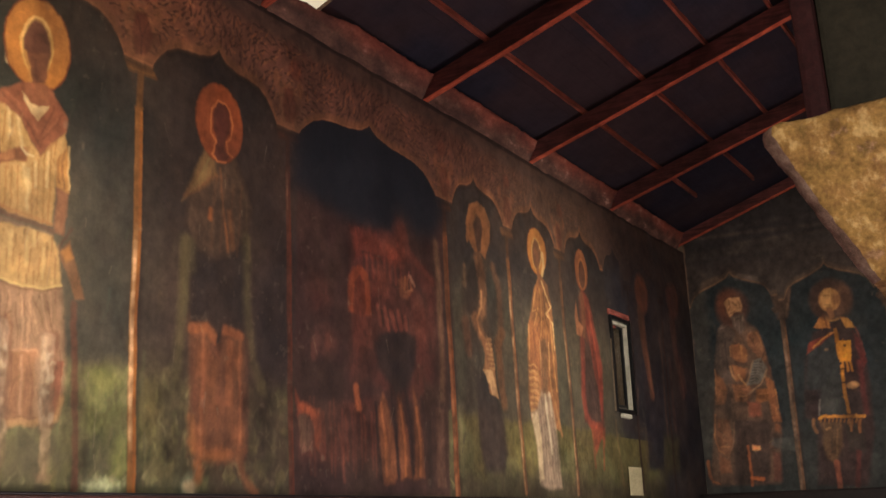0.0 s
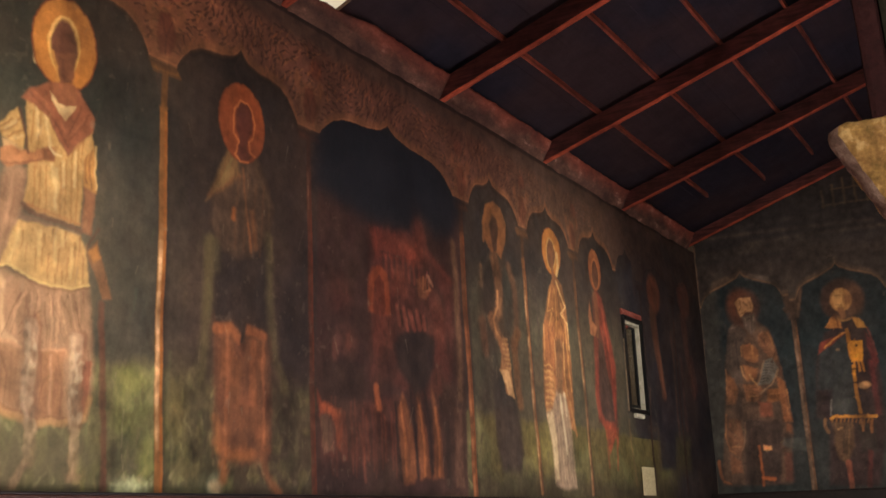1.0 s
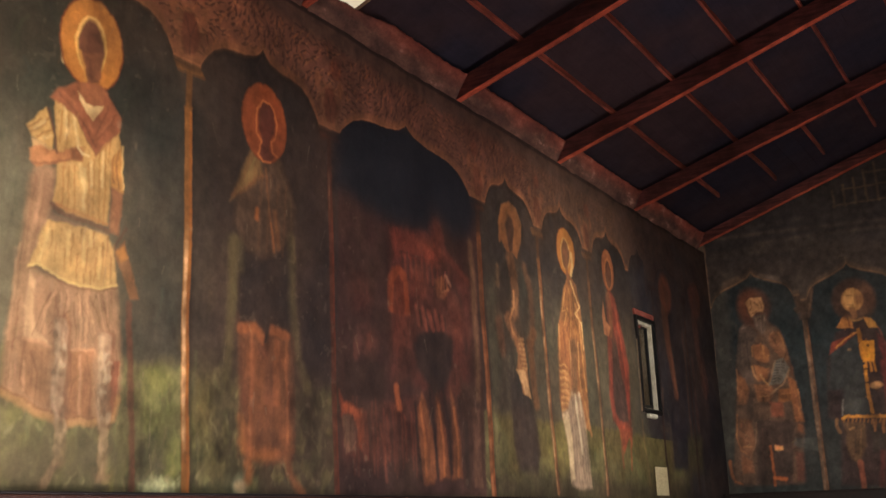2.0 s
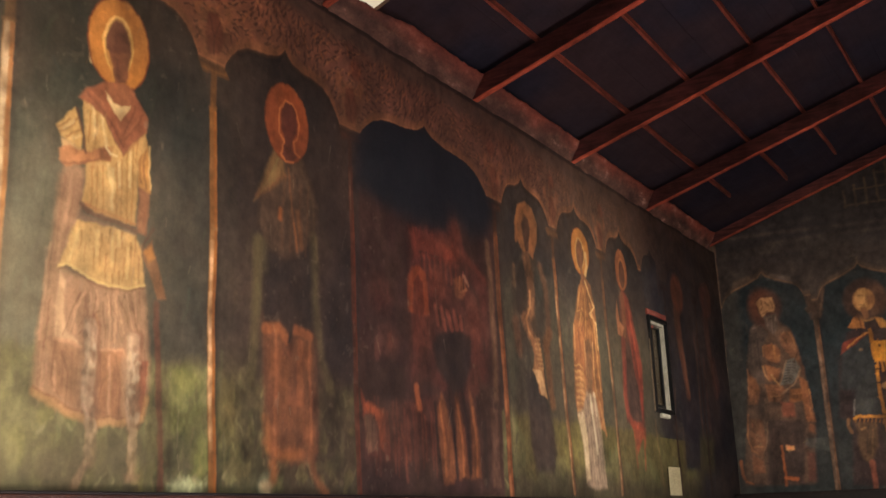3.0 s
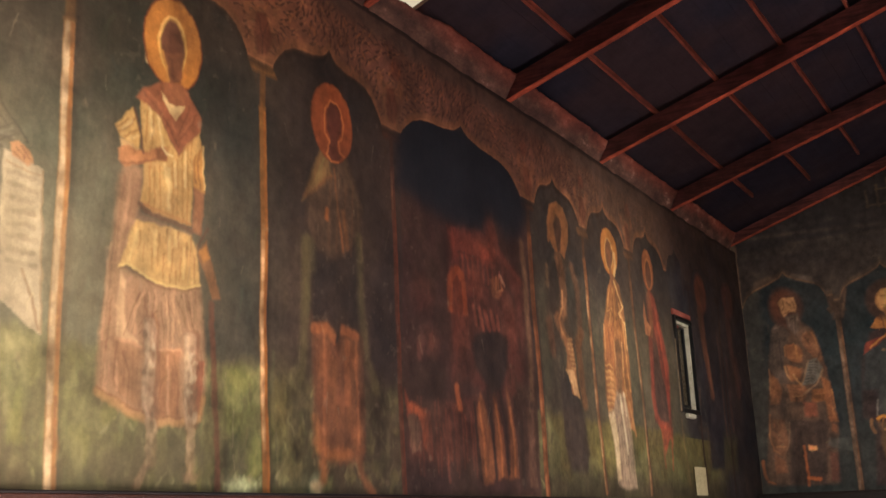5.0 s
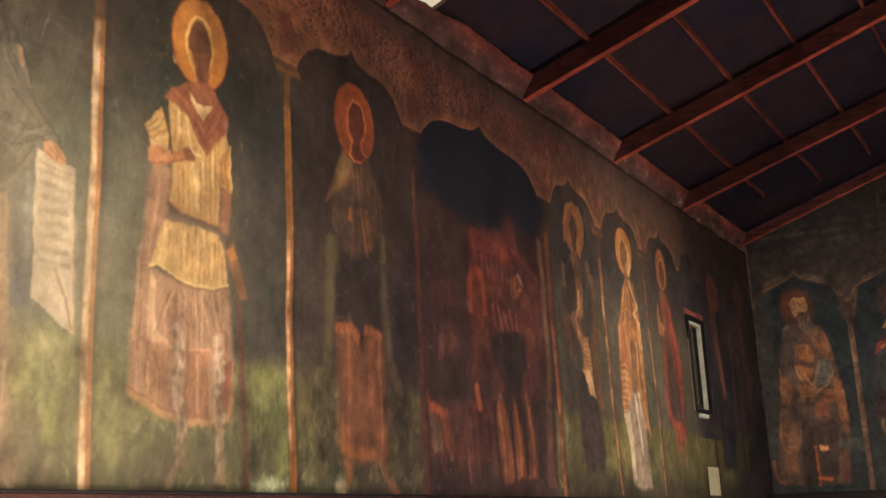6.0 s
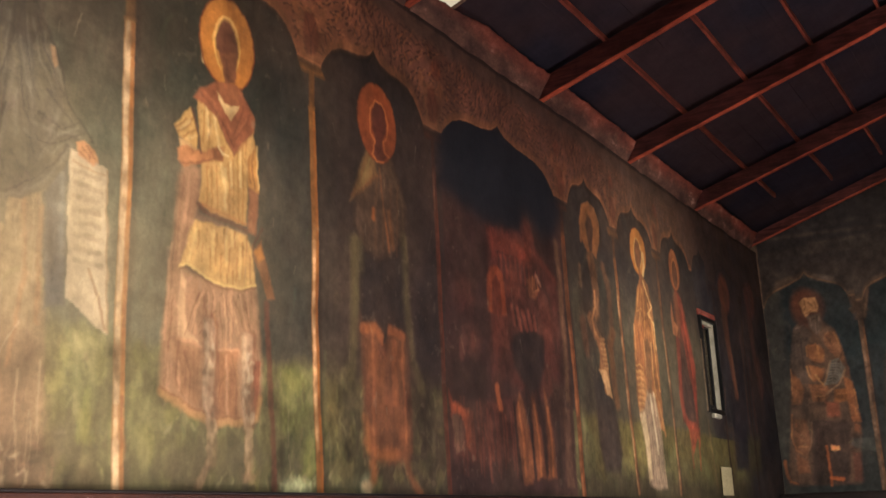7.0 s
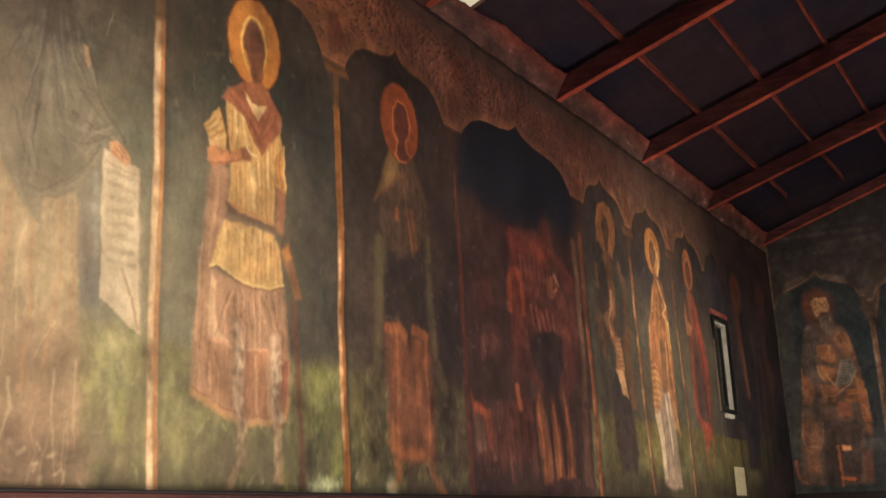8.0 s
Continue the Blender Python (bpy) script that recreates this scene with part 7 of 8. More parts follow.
        north.stroke([(-2.934, 3.714), (-2.931, 3.638)], 0.012, lin(104, 66, 48), 0.016, 0, 0.7, 0.2, 0.5)
        north.poly([(-3.037, 3.566), (-2.895, 3.583), (-2.896, 3.423), (-2.959, 3.351), (-3.022, 3.434)], lin(104, 86, 74), 0.028, ring, 0.95, 0.3, 0.6)
        north.stroke([(-3.003, 3.549), (-3.003, 3.437)], 0.012, lin(140, 118, 100), 0.014, 0, 0.6, 0.2, 0.5)
        north.stroke([(-2.953, 3.554), (-2.961, 3.382)], 0.012, lin(140, 118, 100), 0.014, 0, 0.6, 0.2, 0.5)
        north.stroke([(-2.911, 3.548), (-2.924, 3.439)], 0.012, lin(140, 118, 100), 0.014, 0, 0.6, 0.2, 0.5)
        north.stroke([(-2.987, 3.522), (-2.944, 3.528)], 0.016, lin(70, 54, 48), 0.016, 0, 0.6, 0.2, 0.5)
    else:
        north.poly([(-2.209, 3.271), (-2.089, 3.343), (-1.875, 3.314), (-1.793, 3.216), (-1.755, 3.040), (-1.742, 2.700), (-1.765, 2.262), (-1.893, 1.733), (-2.359, 1.753), (-2.284, 2.385), (-2.405, 2.423), (-2.330, 2.992)], lin(62, 44, 42), 0.05, robe, 0.95, 0.3, 0.4)
        north.poly([(-2.289, 3.093), (-2.011, 3.233), (-2.001, 2.954), (-1.998, 2.670), (-2.001, 2.418), (-2.255, 2.439), (-2.243, 2.694), (-2.357, 2.705)], lin(56, 60, 60), 0.045, robe, 0.95, 0.25, 0.35)
        north.poly([(-2.221, 2.692), (-2.030, 2.900), (-2.008, 2.671), (-2.020, 2.436), (-2.232, 2.454)], lin(72, 72, 68), 0.07, 0, 0.6, 0.3, 0.5)
        north.poly([(-2.310, 3.060), (-2.259, 3.189), (-2.163, 3.206), (-2.015, 3.245), (-2.172, 3.137)], lin(132, 60, 43), 0.025, robe, 0.9, 0.3, 0.6)
        north.stroke([(-2.229, 3.121), (-2.137, 3.191), (-2.006, 3.267)], 0.018, lin(200, 132, 66), 0.014, 0, 0.85, 0.2, 0.5)
        north.poly([(-1.831, 3.250), (-1.780, 3.157), (-1.740, 2.925), (-1.779, 2.872), (-1.825, 3.105)], lin(106, 48, 43), 0.03, robe, 0.85, 0.3, 0.5)
        north.stroke([(-1.813, 2.933), (-1.811, 2.651), (-1.812, 2.430)], 0.05, lin(104, 46, 42), 0.04, robe, 0.75, 0.3, 0.5)
        north.stroke([(-1.801, 3.275), (-1.764, 3.126), (-1.751, 2.994)], 0.014, lin(140, 72, 58), 0.02, 0, 0.6, 0.2, 0.5)
        north.poly([(-2.232, 2.693), (-2.210, 2.690), (-2.247, 2.422), (-2.282, 2.402), (-2.322, 2.428), (-2.272, 2.639)], lin(54, 40, 42), 0.03, robe, 0.8, 0.2, 0.6)
        north.stroke([(-2.235, 2.590), (-2.261, 2.440)], 0.018, lin(140, 134, 124), 0.018, 0, 0.7, 0.2, 0.5)
        north.poly([(-2.202, 3.329), (-2.147, 3.404), (-2.085, 3.455), (-2.041, 3.413), (-2.040, 3.295)], lin(178, 116, 60), 0.018, robe, 0.95, 0.2, 0.7)
        north.stroke([(-2.085, 3.455), (-2.070, 3.323)], 0.014, lin(96, 58, 38), 0.014, 0, 0.75, 0.2, 0.5)
        north.stroke([(-2.068, 3.417), (-2.019, 3.375), (-1.951, 3.389)], 0.024, lin(204, 150, 84), 0.016, robe, 0.85, 0.2, 0.5)
        north.poly([(-2.033, 3.353), (-1.910, 3.371), (-1.820, 3.324), (-1.858, 3.283), (-1.999, 3.278)], lin(62, 40, 34), 0.022, 0, 0.85, 0.2, 0.6)
        north.poly([(-1.938, 3.404), (-1.865, 3.388), (-1.829, 3.337), (-1.801, 3.275), (-1.890, 3.287)], lin(206, 142, 64), 0.018, robe, 0.95, 0.2, 0.6)
        north.poly([(-2.014, 3.292), (-1.985, 3.300), (-1.972, 3.164), (-1.973, 2.963), (-2.003, 2.978)], lin(198, 130, 52), 0.016, robe, 0.95, 0.3, 0.6)
        north.poly([(-1.977, 3.165), (-1.861, 3.150), (-1.873, 3.025), (-1.891, 2.942), (-1.996, 2.954)], lin(216, 144, 50), 0.014, robe, 1, 0.25, 0.5)
        north.stroke([(-1.969, 2.951), (-1.971, 2.865)], 0.022, lin(200, 130, 56), 0.014, robe, 0.85, 0.2, 0.5)
        north.stroke([(-1.932, 2.946), (-1.924, 2.854)], 0.022, lin(200, 130, 56), 0.014, robe, 0.85, 0.2, 0.5)
        north.stroke([(-1.899, 2.954), (-1.883, 2.844)], 0.022, lin(200, 130, 56), 0.014, robe, 0.85, 0.2, 0.5)
        north.stroke([(-1.981, 2.906), (-1.986, 2.753), (-1.985, 2.612), (-1.977, 2.444)], 0.034, lin(212, 140, 54), 0.014, robe, 0.95, 0.3, 0.5)
        north.stroke([(-1.990, 2.879), (-1.947, 2.880)], 0.016, lin(58, 40, 30), 0.012, 0, 0.85, 0.2, 0.5)
        north.stroke([(-2.010, 2.739), (-1.967, 2.740)], 0.016, lin(58, 40, 30), 0.012, 0, 0.85, 0.2, 0.5)
        north.ellipse((-1.925, 3.112), (0.015, 0.015), lin(60, 40, 28), 0.015, 0, 0.85, 0.2, 0.4)
        north.ellipse((-2.107, 3.088), (0.018, 0.012), lin(168, 132, 96), 0.02, 0, 0.7, 0.2, 0.4)
        north.ellipse((-1.903, 2.705), (0.053, 0.032), lin(208, 150, 96), 0.03, robe, 0.95, 0.2, 0.4)
        north.stroke([(-1.937, 2.765), (-1.883, 2.658)], 0.05, lin(92, 62, 46), 0.04, 0, 0.5, 0.2, 0.5)
        north.ellipse((-1.903, 2.705), (0.047, 0.027), lin(212, 156, 102), 0.03, robe, 0.9, 0.2, 0.4)
        north.stroke([(-2.260, 2.406), (-2.214, 2.424), (-1.838, 2.394)], 0.03, lin(210, 140, 56), 0.014, robe, 0.95, 0.3, 0.7)
        north.stroke([(-2.245, 2.399), (-2.254, 2.371)], 0.014, lin(168, 110, 50), 0.016, robe, 0.8, 0.2, 0.5)
        north.stroke([(-2.207, 2.396), (-2.219, 2.346)], 0.014, lin(168, 110, 50), 0.016, robe, 0.8, 0.2, 0.5)
        north.stroke([(-2.170, 2.393), (-2.185, 2.321)], 0.014, lin(168, 110, 50), 0.016, robe, 0.8, 0.2, 0.5)
        north.stroke([(-2.133, 2.390), (-2.142, 2.363)], 0.014, lin(168, 110, 50), 0.016, robe, 0.8, 0.2, 0.5)
        north.stroke([(-2.096, 2.387), (-2.108, 2.338)], 0.014, lin(168, 110, 50), 0.016, robe, 0.8, 0.2, 0.5)
        north.stroke([(-2.059, 2.384), (-2.074, 2.313)], 0.014, lin(168, 110, 50), 0.016, robe, 0.8, 0.2, 0.5)
        north.stroke([(-2.023, 2.381), (-2.032, 2.354)], 0.014, lin(168, 110, 50), 0.016, robe, 0.8, 0.2, 0.5)
        north.stroke([(-1.986, 2.378), (-1.998, 2.329)], 0.014, lin(168, 110, 50), 0.016, robe, 0.8, 0.2, 0.5)
        north.stroke([(-1.950, 2.375), (-1.965, 2.305)], 0.014, lin(168, 110, 50), 0.016, robe, 0.8, 0.2, 0.5)
        north.stroke([(-1.914, 2.372), (-1.923, 2.345)], 0.014, lin(168, 110, 50), 0.016, robe, 0.8, 0.2, 0.5)
        north.stroke([(-1.878, 2.369), (-1.890, 2.321)], 0.014, lin(168, 110, 50), 0.016, robe, 0.8, 0.2, 0.5)
        north.poly([(-2.254, 2.366), (-2.053, 2.350), (-2.080, 2.120), (-2.162, 1.950), (-2.233, 2.009), (-2.254, 2.132)], lin(104, 76, 50), 0.04, robe, 0.85, 0.3, 0.6)
        north.poly([(-2.035, 2.326), (-1.858, 2.324), (-1.867, 2.052), (-2.020, 2.062)], lin(58, 50, 44), 0.04, robe, 0.8, 0.3, 0.5)
        north.stroke([(-2.321, 2.394), (-2.325, 2.326), (-2.305, 2.269)], 0.034, lin(150, 106, 66), 0.022, robe, 0.8, 0.2, 0.5)
        north.stroke([(-1.976, 2.377), (-1.976, 2.267)], 0.022, lin(176, 116, 66), 0.02, 0, 0.7, 0.2, 0.5)
        north.stroke([(-1.895, 2.354), (-1.900, 2.250)], 0.028, lin(168, 108, 62), 0.02, 0, 0.7, 0.2, 0.5)
        north.stroke([(-2.206, 2.289), (-2.177, 2.304)], 0.02, lin(196, 146, 94), 0.02, 0, 0.7, 0.2, 0.5)
        north.stroke([(-2.143, 2.318), (-2.187, 2.072)], 0.016, lin(66, 50, 38), 0.02, 0, 0.7, 0.2, 0.5)
        north.stroke([(-2.104, 2.287), (-2.145, 2.037)], 0.014, lin(134, 98, 64), 0.02, 0, 0.7, 0.2, 0.5)
        north.stroke([(-2.154, 1.971), (-2.154, 1.852), (-2.155, 1.733)], 0.05, lin(142, 80, 58), 0.022, robe, 0.9, 0.2, 0.5)
        north.stroke([(-1.938, 2.057), (-1.989, 1.737)], 0.045, lin(100, 46, 40), 0.03, robe, 0.75, 0.2, 0.5)
        north.ellipse((-1.999, 3.597), (0.213, 0.219), lin(82, 56, 44), 0.06, ring, 0.85, 0.2, 0.4)
        north.ellipse((-1.881, 3.579), (0.095, 0.165), lin(104, 70, 48), 0.06, 0, 0.5, 0.2, 0.4)
        north.ellipse((-2.011, 3.592), (0.106, 0.118), lin(188, 132, 78), 0.028, ring, 0.95, 0.15, 0.4)
        north.poly([(-2.101, 3.624), (-2.063, 3.696), (-1.984, 3.707), (-1.974, 3.617), (-1.996, 3.501), (-2.075, 3.525)], lin(222, 166, 100), 0.03, ring, 0.85, 0.15, 0.4)
        north.ellipse((-1.951, 3.589), (0.035, 0.065), lin(128, 88, 56), 0.035, 0, 0.75, 0.2, 0.4)
        north.stroke([(-2.065, 3.642), (-2.021, 3.642)], 0.012, lin(120, 80, 54), 0.016, 0, 0.6, 0.2, 0.5)
        north.stroke([(-2.061, 3.546), (-2.013, 3.533)], 0.012, lin(120, 80, 54), 0.016, 0, 0.6, 0.2, 0.5)
        north.stroke([(-1.982, 3.642), (-1.988, 3.559)], 0.012, lin(120, 80, 54), 0.016, 0, 0.6, 0.2, 0.5)
        north.stroke([(-2.024, 3.493), (-2.012, 3.421)], 0.06, lin(140, 96, 62), 0.025, ring, 0.85, 0.2, 0.5)
for u in NORTH_COLUMNS[1:3]:
    painted_column(north, u, 3.50, 1.72, 0.05, lin(128, 100, 78), north.part("painted_column", 0, "slender pale brown painted column"), -0.01, (0.1, 1.0), 3.60)
steady_u, steady_v = U + 0.4 * (north.ru - U), V + 0.4 * (north.rv - V)
ledge = arch_edge(steady_u, [(-3.47, -3.003, -2.585), (-2.455, -2.019, -1.58), (-1.36, -0.98, -0.5)], NORTH_ARCH, np.where(steady_u < -2.52, 3.72, 3.66))
# funnel-shaped capitals
for u in NORTH_COLUMNS[1:3]:
    north.poly([(u - 0.10, 3.80), (u + 0.13, 3.80), (u + 0.05, 3.46), (u - 0.05, 3.46)], lin(88, 66, 52), 0.04, 0, 0.95, 0.3, 0.6)
    north.stroke([(u + 0.11, 3.76), (u + 0.04, 3.48)], 0.02, lin(124, 94, 70), 0.025, 0, 0.7, 0.3, 0.6)
top = north.part("painted_band", 0, "sooty brown band above the painted arches")
d = steady_v - ledge
for a, b in ((-3.6, -2.5), (-2.5, -1.47), (-1.47, 0.3)):
    north.lay(ALL, np.where((U >= a) & (U < b), d, -1.0), lin(68, 58, 52), 0.03, north.part("arch_panel", top, "sooty brown field over an arch"), 1.0, 0.15, 0.45)
north.lay(ALL, V - 4.2 + 0.1 * north.cloud, lin(50, 47, 47), 0.3, 0, 0.85, 0.15, 0.4)
for a0, a1, z0, z1, w, col in ((-3.45, -1.6, 4.50, 4.38, 0.03, (92, 78, 68)), (-3.0, -1.7, 4.56, 4.50, 0.05, (72, 64, 60)), (-3.4, -2.3, 4.30, 4.26, 0.10, (76, 66, 58)), (-2.9, -1.4, 4.36, 4.30, 0.04, (84, 72, 62)),
                               (-2.92, -2.68, 3.98, 3.90, 0.05, (120, 112, 106)), (-3.3, -3.0, 3.98, 4.02, 0.03, (108, 88, 70))):
    north.stroke([(a0, z0), ((a0 + a1) / 2, (z0 + z1) / 2 + 0.01), (a1, z1)], w, lin(*col), 0.06, 0, 0.6, 0.3, 0.9)
north.lay(ALL, 0.03 - np.abs(d - 0.03), lin(112, 88, 68), 0.05, 0, 0.45, 0.2, 0.6)
north.lay(ALL, 0.010 - np.abs(d - 0.008), lin(146, 108, 74), 0.02, 0, 0.6, 0.2, 0.9)
north.stroke([(-3.49, 4.5), (-3.51, 2.6)], 0.028, lin(134, 104, 82), 0.02, 0, 0.9)
lattice = north.part("painted_lattice", 0, "faint painted lattice in the gable")
for i in range(5):
    north.stroke([(-2.05 + 0.11 * i, 4.60), (-2.05 + 0.11 * i, 4.72 + 0.055 * i + 0.06)], 0.025, lin(104, 84, 62), 0.02, lattice, 0.7)
for z, a in ((4.62, -2.06), (4.78, -1.95), (4.92, -1.7)):
    north.stroke([(a, z), (-1.5, z - 0.02)], 0.02, lin(104, 84, 62), 0.02, lattice, 0.7)
for pid in range(1, len(north.parts)):
    name = north.parts[pid][0]
    cells = int((north.I == pid).sum())
    if name == "robe":
        north.brush(pid, cells // 45, 0.024, 0.010, (0.5, 1.55), 0.9, 0.55, pid)
    elif name not in ("arch_panel", "halo"):
        north.brush(pid, cells // 70, 0.03, 0.010, (0.6, 1.4), 0.5, 0.5, pid)
north.brush(0, 400, 0.06, 0.02, (0.7, 1.35), 0.6, 0.4, 79)
north.weather(lin(74, 66, 58), 0.14, 0.4, 60)
NK = 1.0138    # the drawing's scale on the wall
north.build(wall_north, lambda u, v, d: np.stack([np.maximum(u * NK, WX), NY - d, 1.5 + (v - 1.5) * NK], 1), hole=lambda u, v: 1.5 + (v - 1.5) * NK > roof_z(u * NK) + 0.14)

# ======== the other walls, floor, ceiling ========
# openings out of view, added to hold the fill lamps
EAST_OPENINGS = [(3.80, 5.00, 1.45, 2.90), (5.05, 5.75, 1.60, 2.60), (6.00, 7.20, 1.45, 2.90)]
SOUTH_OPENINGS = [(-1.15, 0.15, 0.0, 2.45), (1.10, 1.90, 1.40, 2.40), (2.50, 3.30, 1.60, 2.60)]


def pierced(bm, lo, hi, holes, axis):
    """A wall slab between lo and hi along one axis, with openings (a0, a1, z0, z1) through it."""
    def slab(a0, a1, z0, z1):
        if a1 - a0 > 0.001 and z1 - z0 > 0.001:
            p, q = list(lo), list(hi)
            p[axis], q[axis], p[2], q[2] = a0, a1, z0, z1
            box(bm, p, q)
    at = lo[axis]
    for a0, a1, z0, z1 in holes:
        slab(at, a0, lo[2], hi[2])
        slab(a0, a1, lo[2], z0)
        slab(a0, a1, z1, hi[2])
        at = a1
    slab(at, hi[axis], lo[2], hi[2])
    return bm


wall_east = tagged(new("wall_east"), "plain plastered side wall, unseen, with openings added for fill lamps", "wall", kind="structure")
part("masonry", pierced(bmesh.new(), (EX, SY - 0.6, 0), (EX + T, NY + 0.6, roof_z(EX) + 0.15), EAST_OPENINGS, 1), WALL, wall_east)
wall_south = tagged(new("wall_south"), "plain plastered rear wall, unseen, with openings added for fill lamps", "wall", kind="structure")
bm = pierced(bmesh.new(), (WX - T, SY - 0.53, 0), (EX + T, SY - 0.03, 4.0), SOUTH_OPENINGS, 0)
upper = [(WX - T, 4.0), (EX + T, 4.0)] + gable[2:]
f1 = bm.faces.new([bm.verts.new((x, SY - 0.03, z)) for x, z in upper])
r = bmesh.ops.extrude_face_region(bm, geom=[f1])
for v in r["geom"]:
    if isinstance(v, bmesh.types.BMVert):
        v.co.y -= 0.5
part("masonry", bm, WALL, wall_south)
tagged(link("floor", boxes(((WX - T, SY - 0.6, -0.2), (EX + T, NY + 0.6, 0.0))), FLOOR), "worn grey-brown stone floor", "floor", kind="structure")
bm = bmesh.new()
DECK = 0.203
for s in (-1, 1):
    w = 0.17
    n = int(5.2 / w)
    for i in range(n):
        a0, a1 = RIDGE + s * i * w, RIDGE + s * ((i + 1) * w - 0.0012)
        dz = 0.003 * random.random()
        runs = [(SY - 0.6, 3.74), (4.01, NY + 0.6)] if s < 0 and a1 < -3.45 else [(SY - 0.6, NY + 0.6)]
        for run in runs:
            vs8 = [bm.verts.new((a, y, roof_z(a) + DECK + dz + h)) for h in (0, 0.03) for a in (a0, a1) for y in run]
            for q in ((0, 1, 3, 2), (4, 6, 7, 5), (0, 4, 5, 1), (2, 3, 7, 6), (0, 2, 6, 4), (1, 5, 7, 3)):
                bm.faces.new([vs8[k] for k in q])
tagged(link("ceiling", bm, BOARD), "dark boarded roof deck above the rafters", "ceiling", kind="structure")

# ---- rafters and purlins
BEAMS = [-1.34, 0.27, 1.88, 3.49, 5.12, 6.67, 8.29, 10.10]


def rafter(y):
    th = tagged(new("rafter"), "red-brown timber rafter resting on the wall head", "rafter", "roof rafters")
    for s in (-1, 1):
        bm = bmesh.new()
        x1 = WX - 0.25 if s < 0 else EX + 0.25
        n = 60
        rings = []
        for i in range(n + 1):
            x = RIDGE + (x1 - RIDGE) * i / n
            j = 0.006 * noise.noise(Vector((x * 1.3, y * 3, s))) + 0.003 * noise.noise(Vector((x * 7, y * 3, s)))
            z = roof_z(x) + j + (0.035 if y > 10 else 0.0)
            top = 0.155 if y < 10 else 0.12
            c = y + (SKEW if y < 9 else 0.012) * (x - WX)
            rings.append([bm.verts.new(p) for p in ((x, c + 0.006, z), (x, c, z + 0.008), (x, c + j, z + top), (x, c + 0.054 + j, z + top), (x, c + 0.054, z + 0.008), (x, c + 0.049, z))])
        for a, b in zip(rings[:-1], rings[1:]):
            for k in range(6):
                # underside faces take the lighter red that imitates light from below
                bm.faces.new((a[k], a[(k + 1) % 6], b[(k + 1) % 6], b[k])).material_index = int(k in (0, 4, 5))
        bm.faces.new(rings[0][::-1])
        bm.faces.new(rings[-1])
        bmesh.ops.recalc_face_normals(bm, faces=bm.faces[:])
        part("timber", bm, BEAM, th, "dark timber, its underside coloured lighter to look lit from below").data.materials.append(BEAM_LIT)
    return th


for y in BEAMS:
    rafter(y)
for s in (-1, 1):
    for i in range(8):
        x = (-3.035 + 0.518 * i) if s < 0 else (0.9 + 0.522 * i)
        if x > EX or (s < 0 and x > RIDGE):
            continue
        bm = bmesh.new()
        z = roof_z(x) + 0.156
        end = NY if s > 0 else (9.40 if i == 0 else 9.72)
        box(bm, (x - 0.010, SY, z), (x + 0.010, end, z + 0.046))
        bmesh.ops.subdivide_edges(bm, edges=[e for e in bm.edges if abs(e.verts[0].co.y - e.verts[1].co.y) > 1], cuts=110)
        for v in bm.verts:
            v.co.x += 0.012 * noise.noise(Vector((x * 5, v.co.y * 0.9, 1))) + 0.004 * noise.noise(Vector((v.co.x * 90, v.co.y * 7, v.co.z * 30)))
            v.co.z += 0.004 * noise.noise(Vector((x * 9, v.co.y * 5, 3)))
        tagged(link("purlin", bm, PURLIN), "thin red-brown batten laid across the rafters", "purlin", "roof purlins")

# ---- beam filling on top of the west wall
for a, b in zip(BEAMS[:-1], BEAMS[1:]):
    bm = bmesh.new()
    y0, y1 = a + 0.056, b - 0.003
    n, m = int((y1 - y0) / 0.03), 10
    grid = []
    for i in range(n + 1):
        y = y0 + (y1 - y0) * i / n
        # crumbled low beside the gap at the eaves, else almost up to the deck
        zt = 4.575 - (0.052 * min(1.0, max(0.0, (4.25 - y) / 0.3)) if a == 3.49 else 0.0) + 0.012 * noise.noise(Vector((y * 5, 2, 2))) + (0.013 if a != 3.49 or y > 4.15 else 0.028) * noise.noise(Vector((y * 21, 2, 2)))
        row = []
        for k in range(m + 1):
            q = k / m
            lump = 0.016 * noise.noise(Vector((y * 2.7, q * 1.6, 4))) + 0.010 * noise.noise(Vector((y * 9, q * 5.0, 9)))
            row.append(bm.verts.new((WX - 0.012 + 0.10 * q + lump, y, 4.39 + (zt - 4.39) * q)))
        row.append(bm.verts.new((WX + 0.05, y, zt + 0.014)))
        row.append(bm.verts.new((WX - 0.25, y, zt - 0.03)))
        row.append(bm.verts.new((WX - 0.25, y, 4.38)))
        grid.append(row)
    for p, q in zip(grid[:-1], grid[1:]):
        for k in range(len(p)):
            bm.faces.new((p[k], q[k], q[(k + 1) % len(p)], p[(k + 1) % len(p)]))
    bm.faces.new(grid[0])
    bm.faces.new(grid[-1][::-1])
    bmesh.ops.recalc_face_normals(bm, faces=bm.faces[:])
    tagged(link("beam_filling", bm, INFILL, smooth=True), "crumbling grey plaster filling, its top reddened for a glow, between rafter ends", "plaster filling", "beam fillings", "structure")

# ======== wainscot ========
def wainscot(name, x0, x1, y0, y1, z, along):
    th = tagged(new(name), "dark red-brown wooden panelling with a black top rail", "panelling", kind="structure")
    part("panel", boxes(((x0, y0, 0), (x1, y1, z - 0.012)), bevel=0.004), STALL if along == "y" else RAIL, th)
    g = 0.012
    lo = (x0, y0, z - 0.012) if along == "y" else (x0, y0 - g, z - 0.012)
    hi = (x1 + g, y1, z) if along == "y" else (x1, y1, z)
    part("top_rail", boxes((lo, hi), bevel=0.005), RAIL, th, "black wooden top rail")


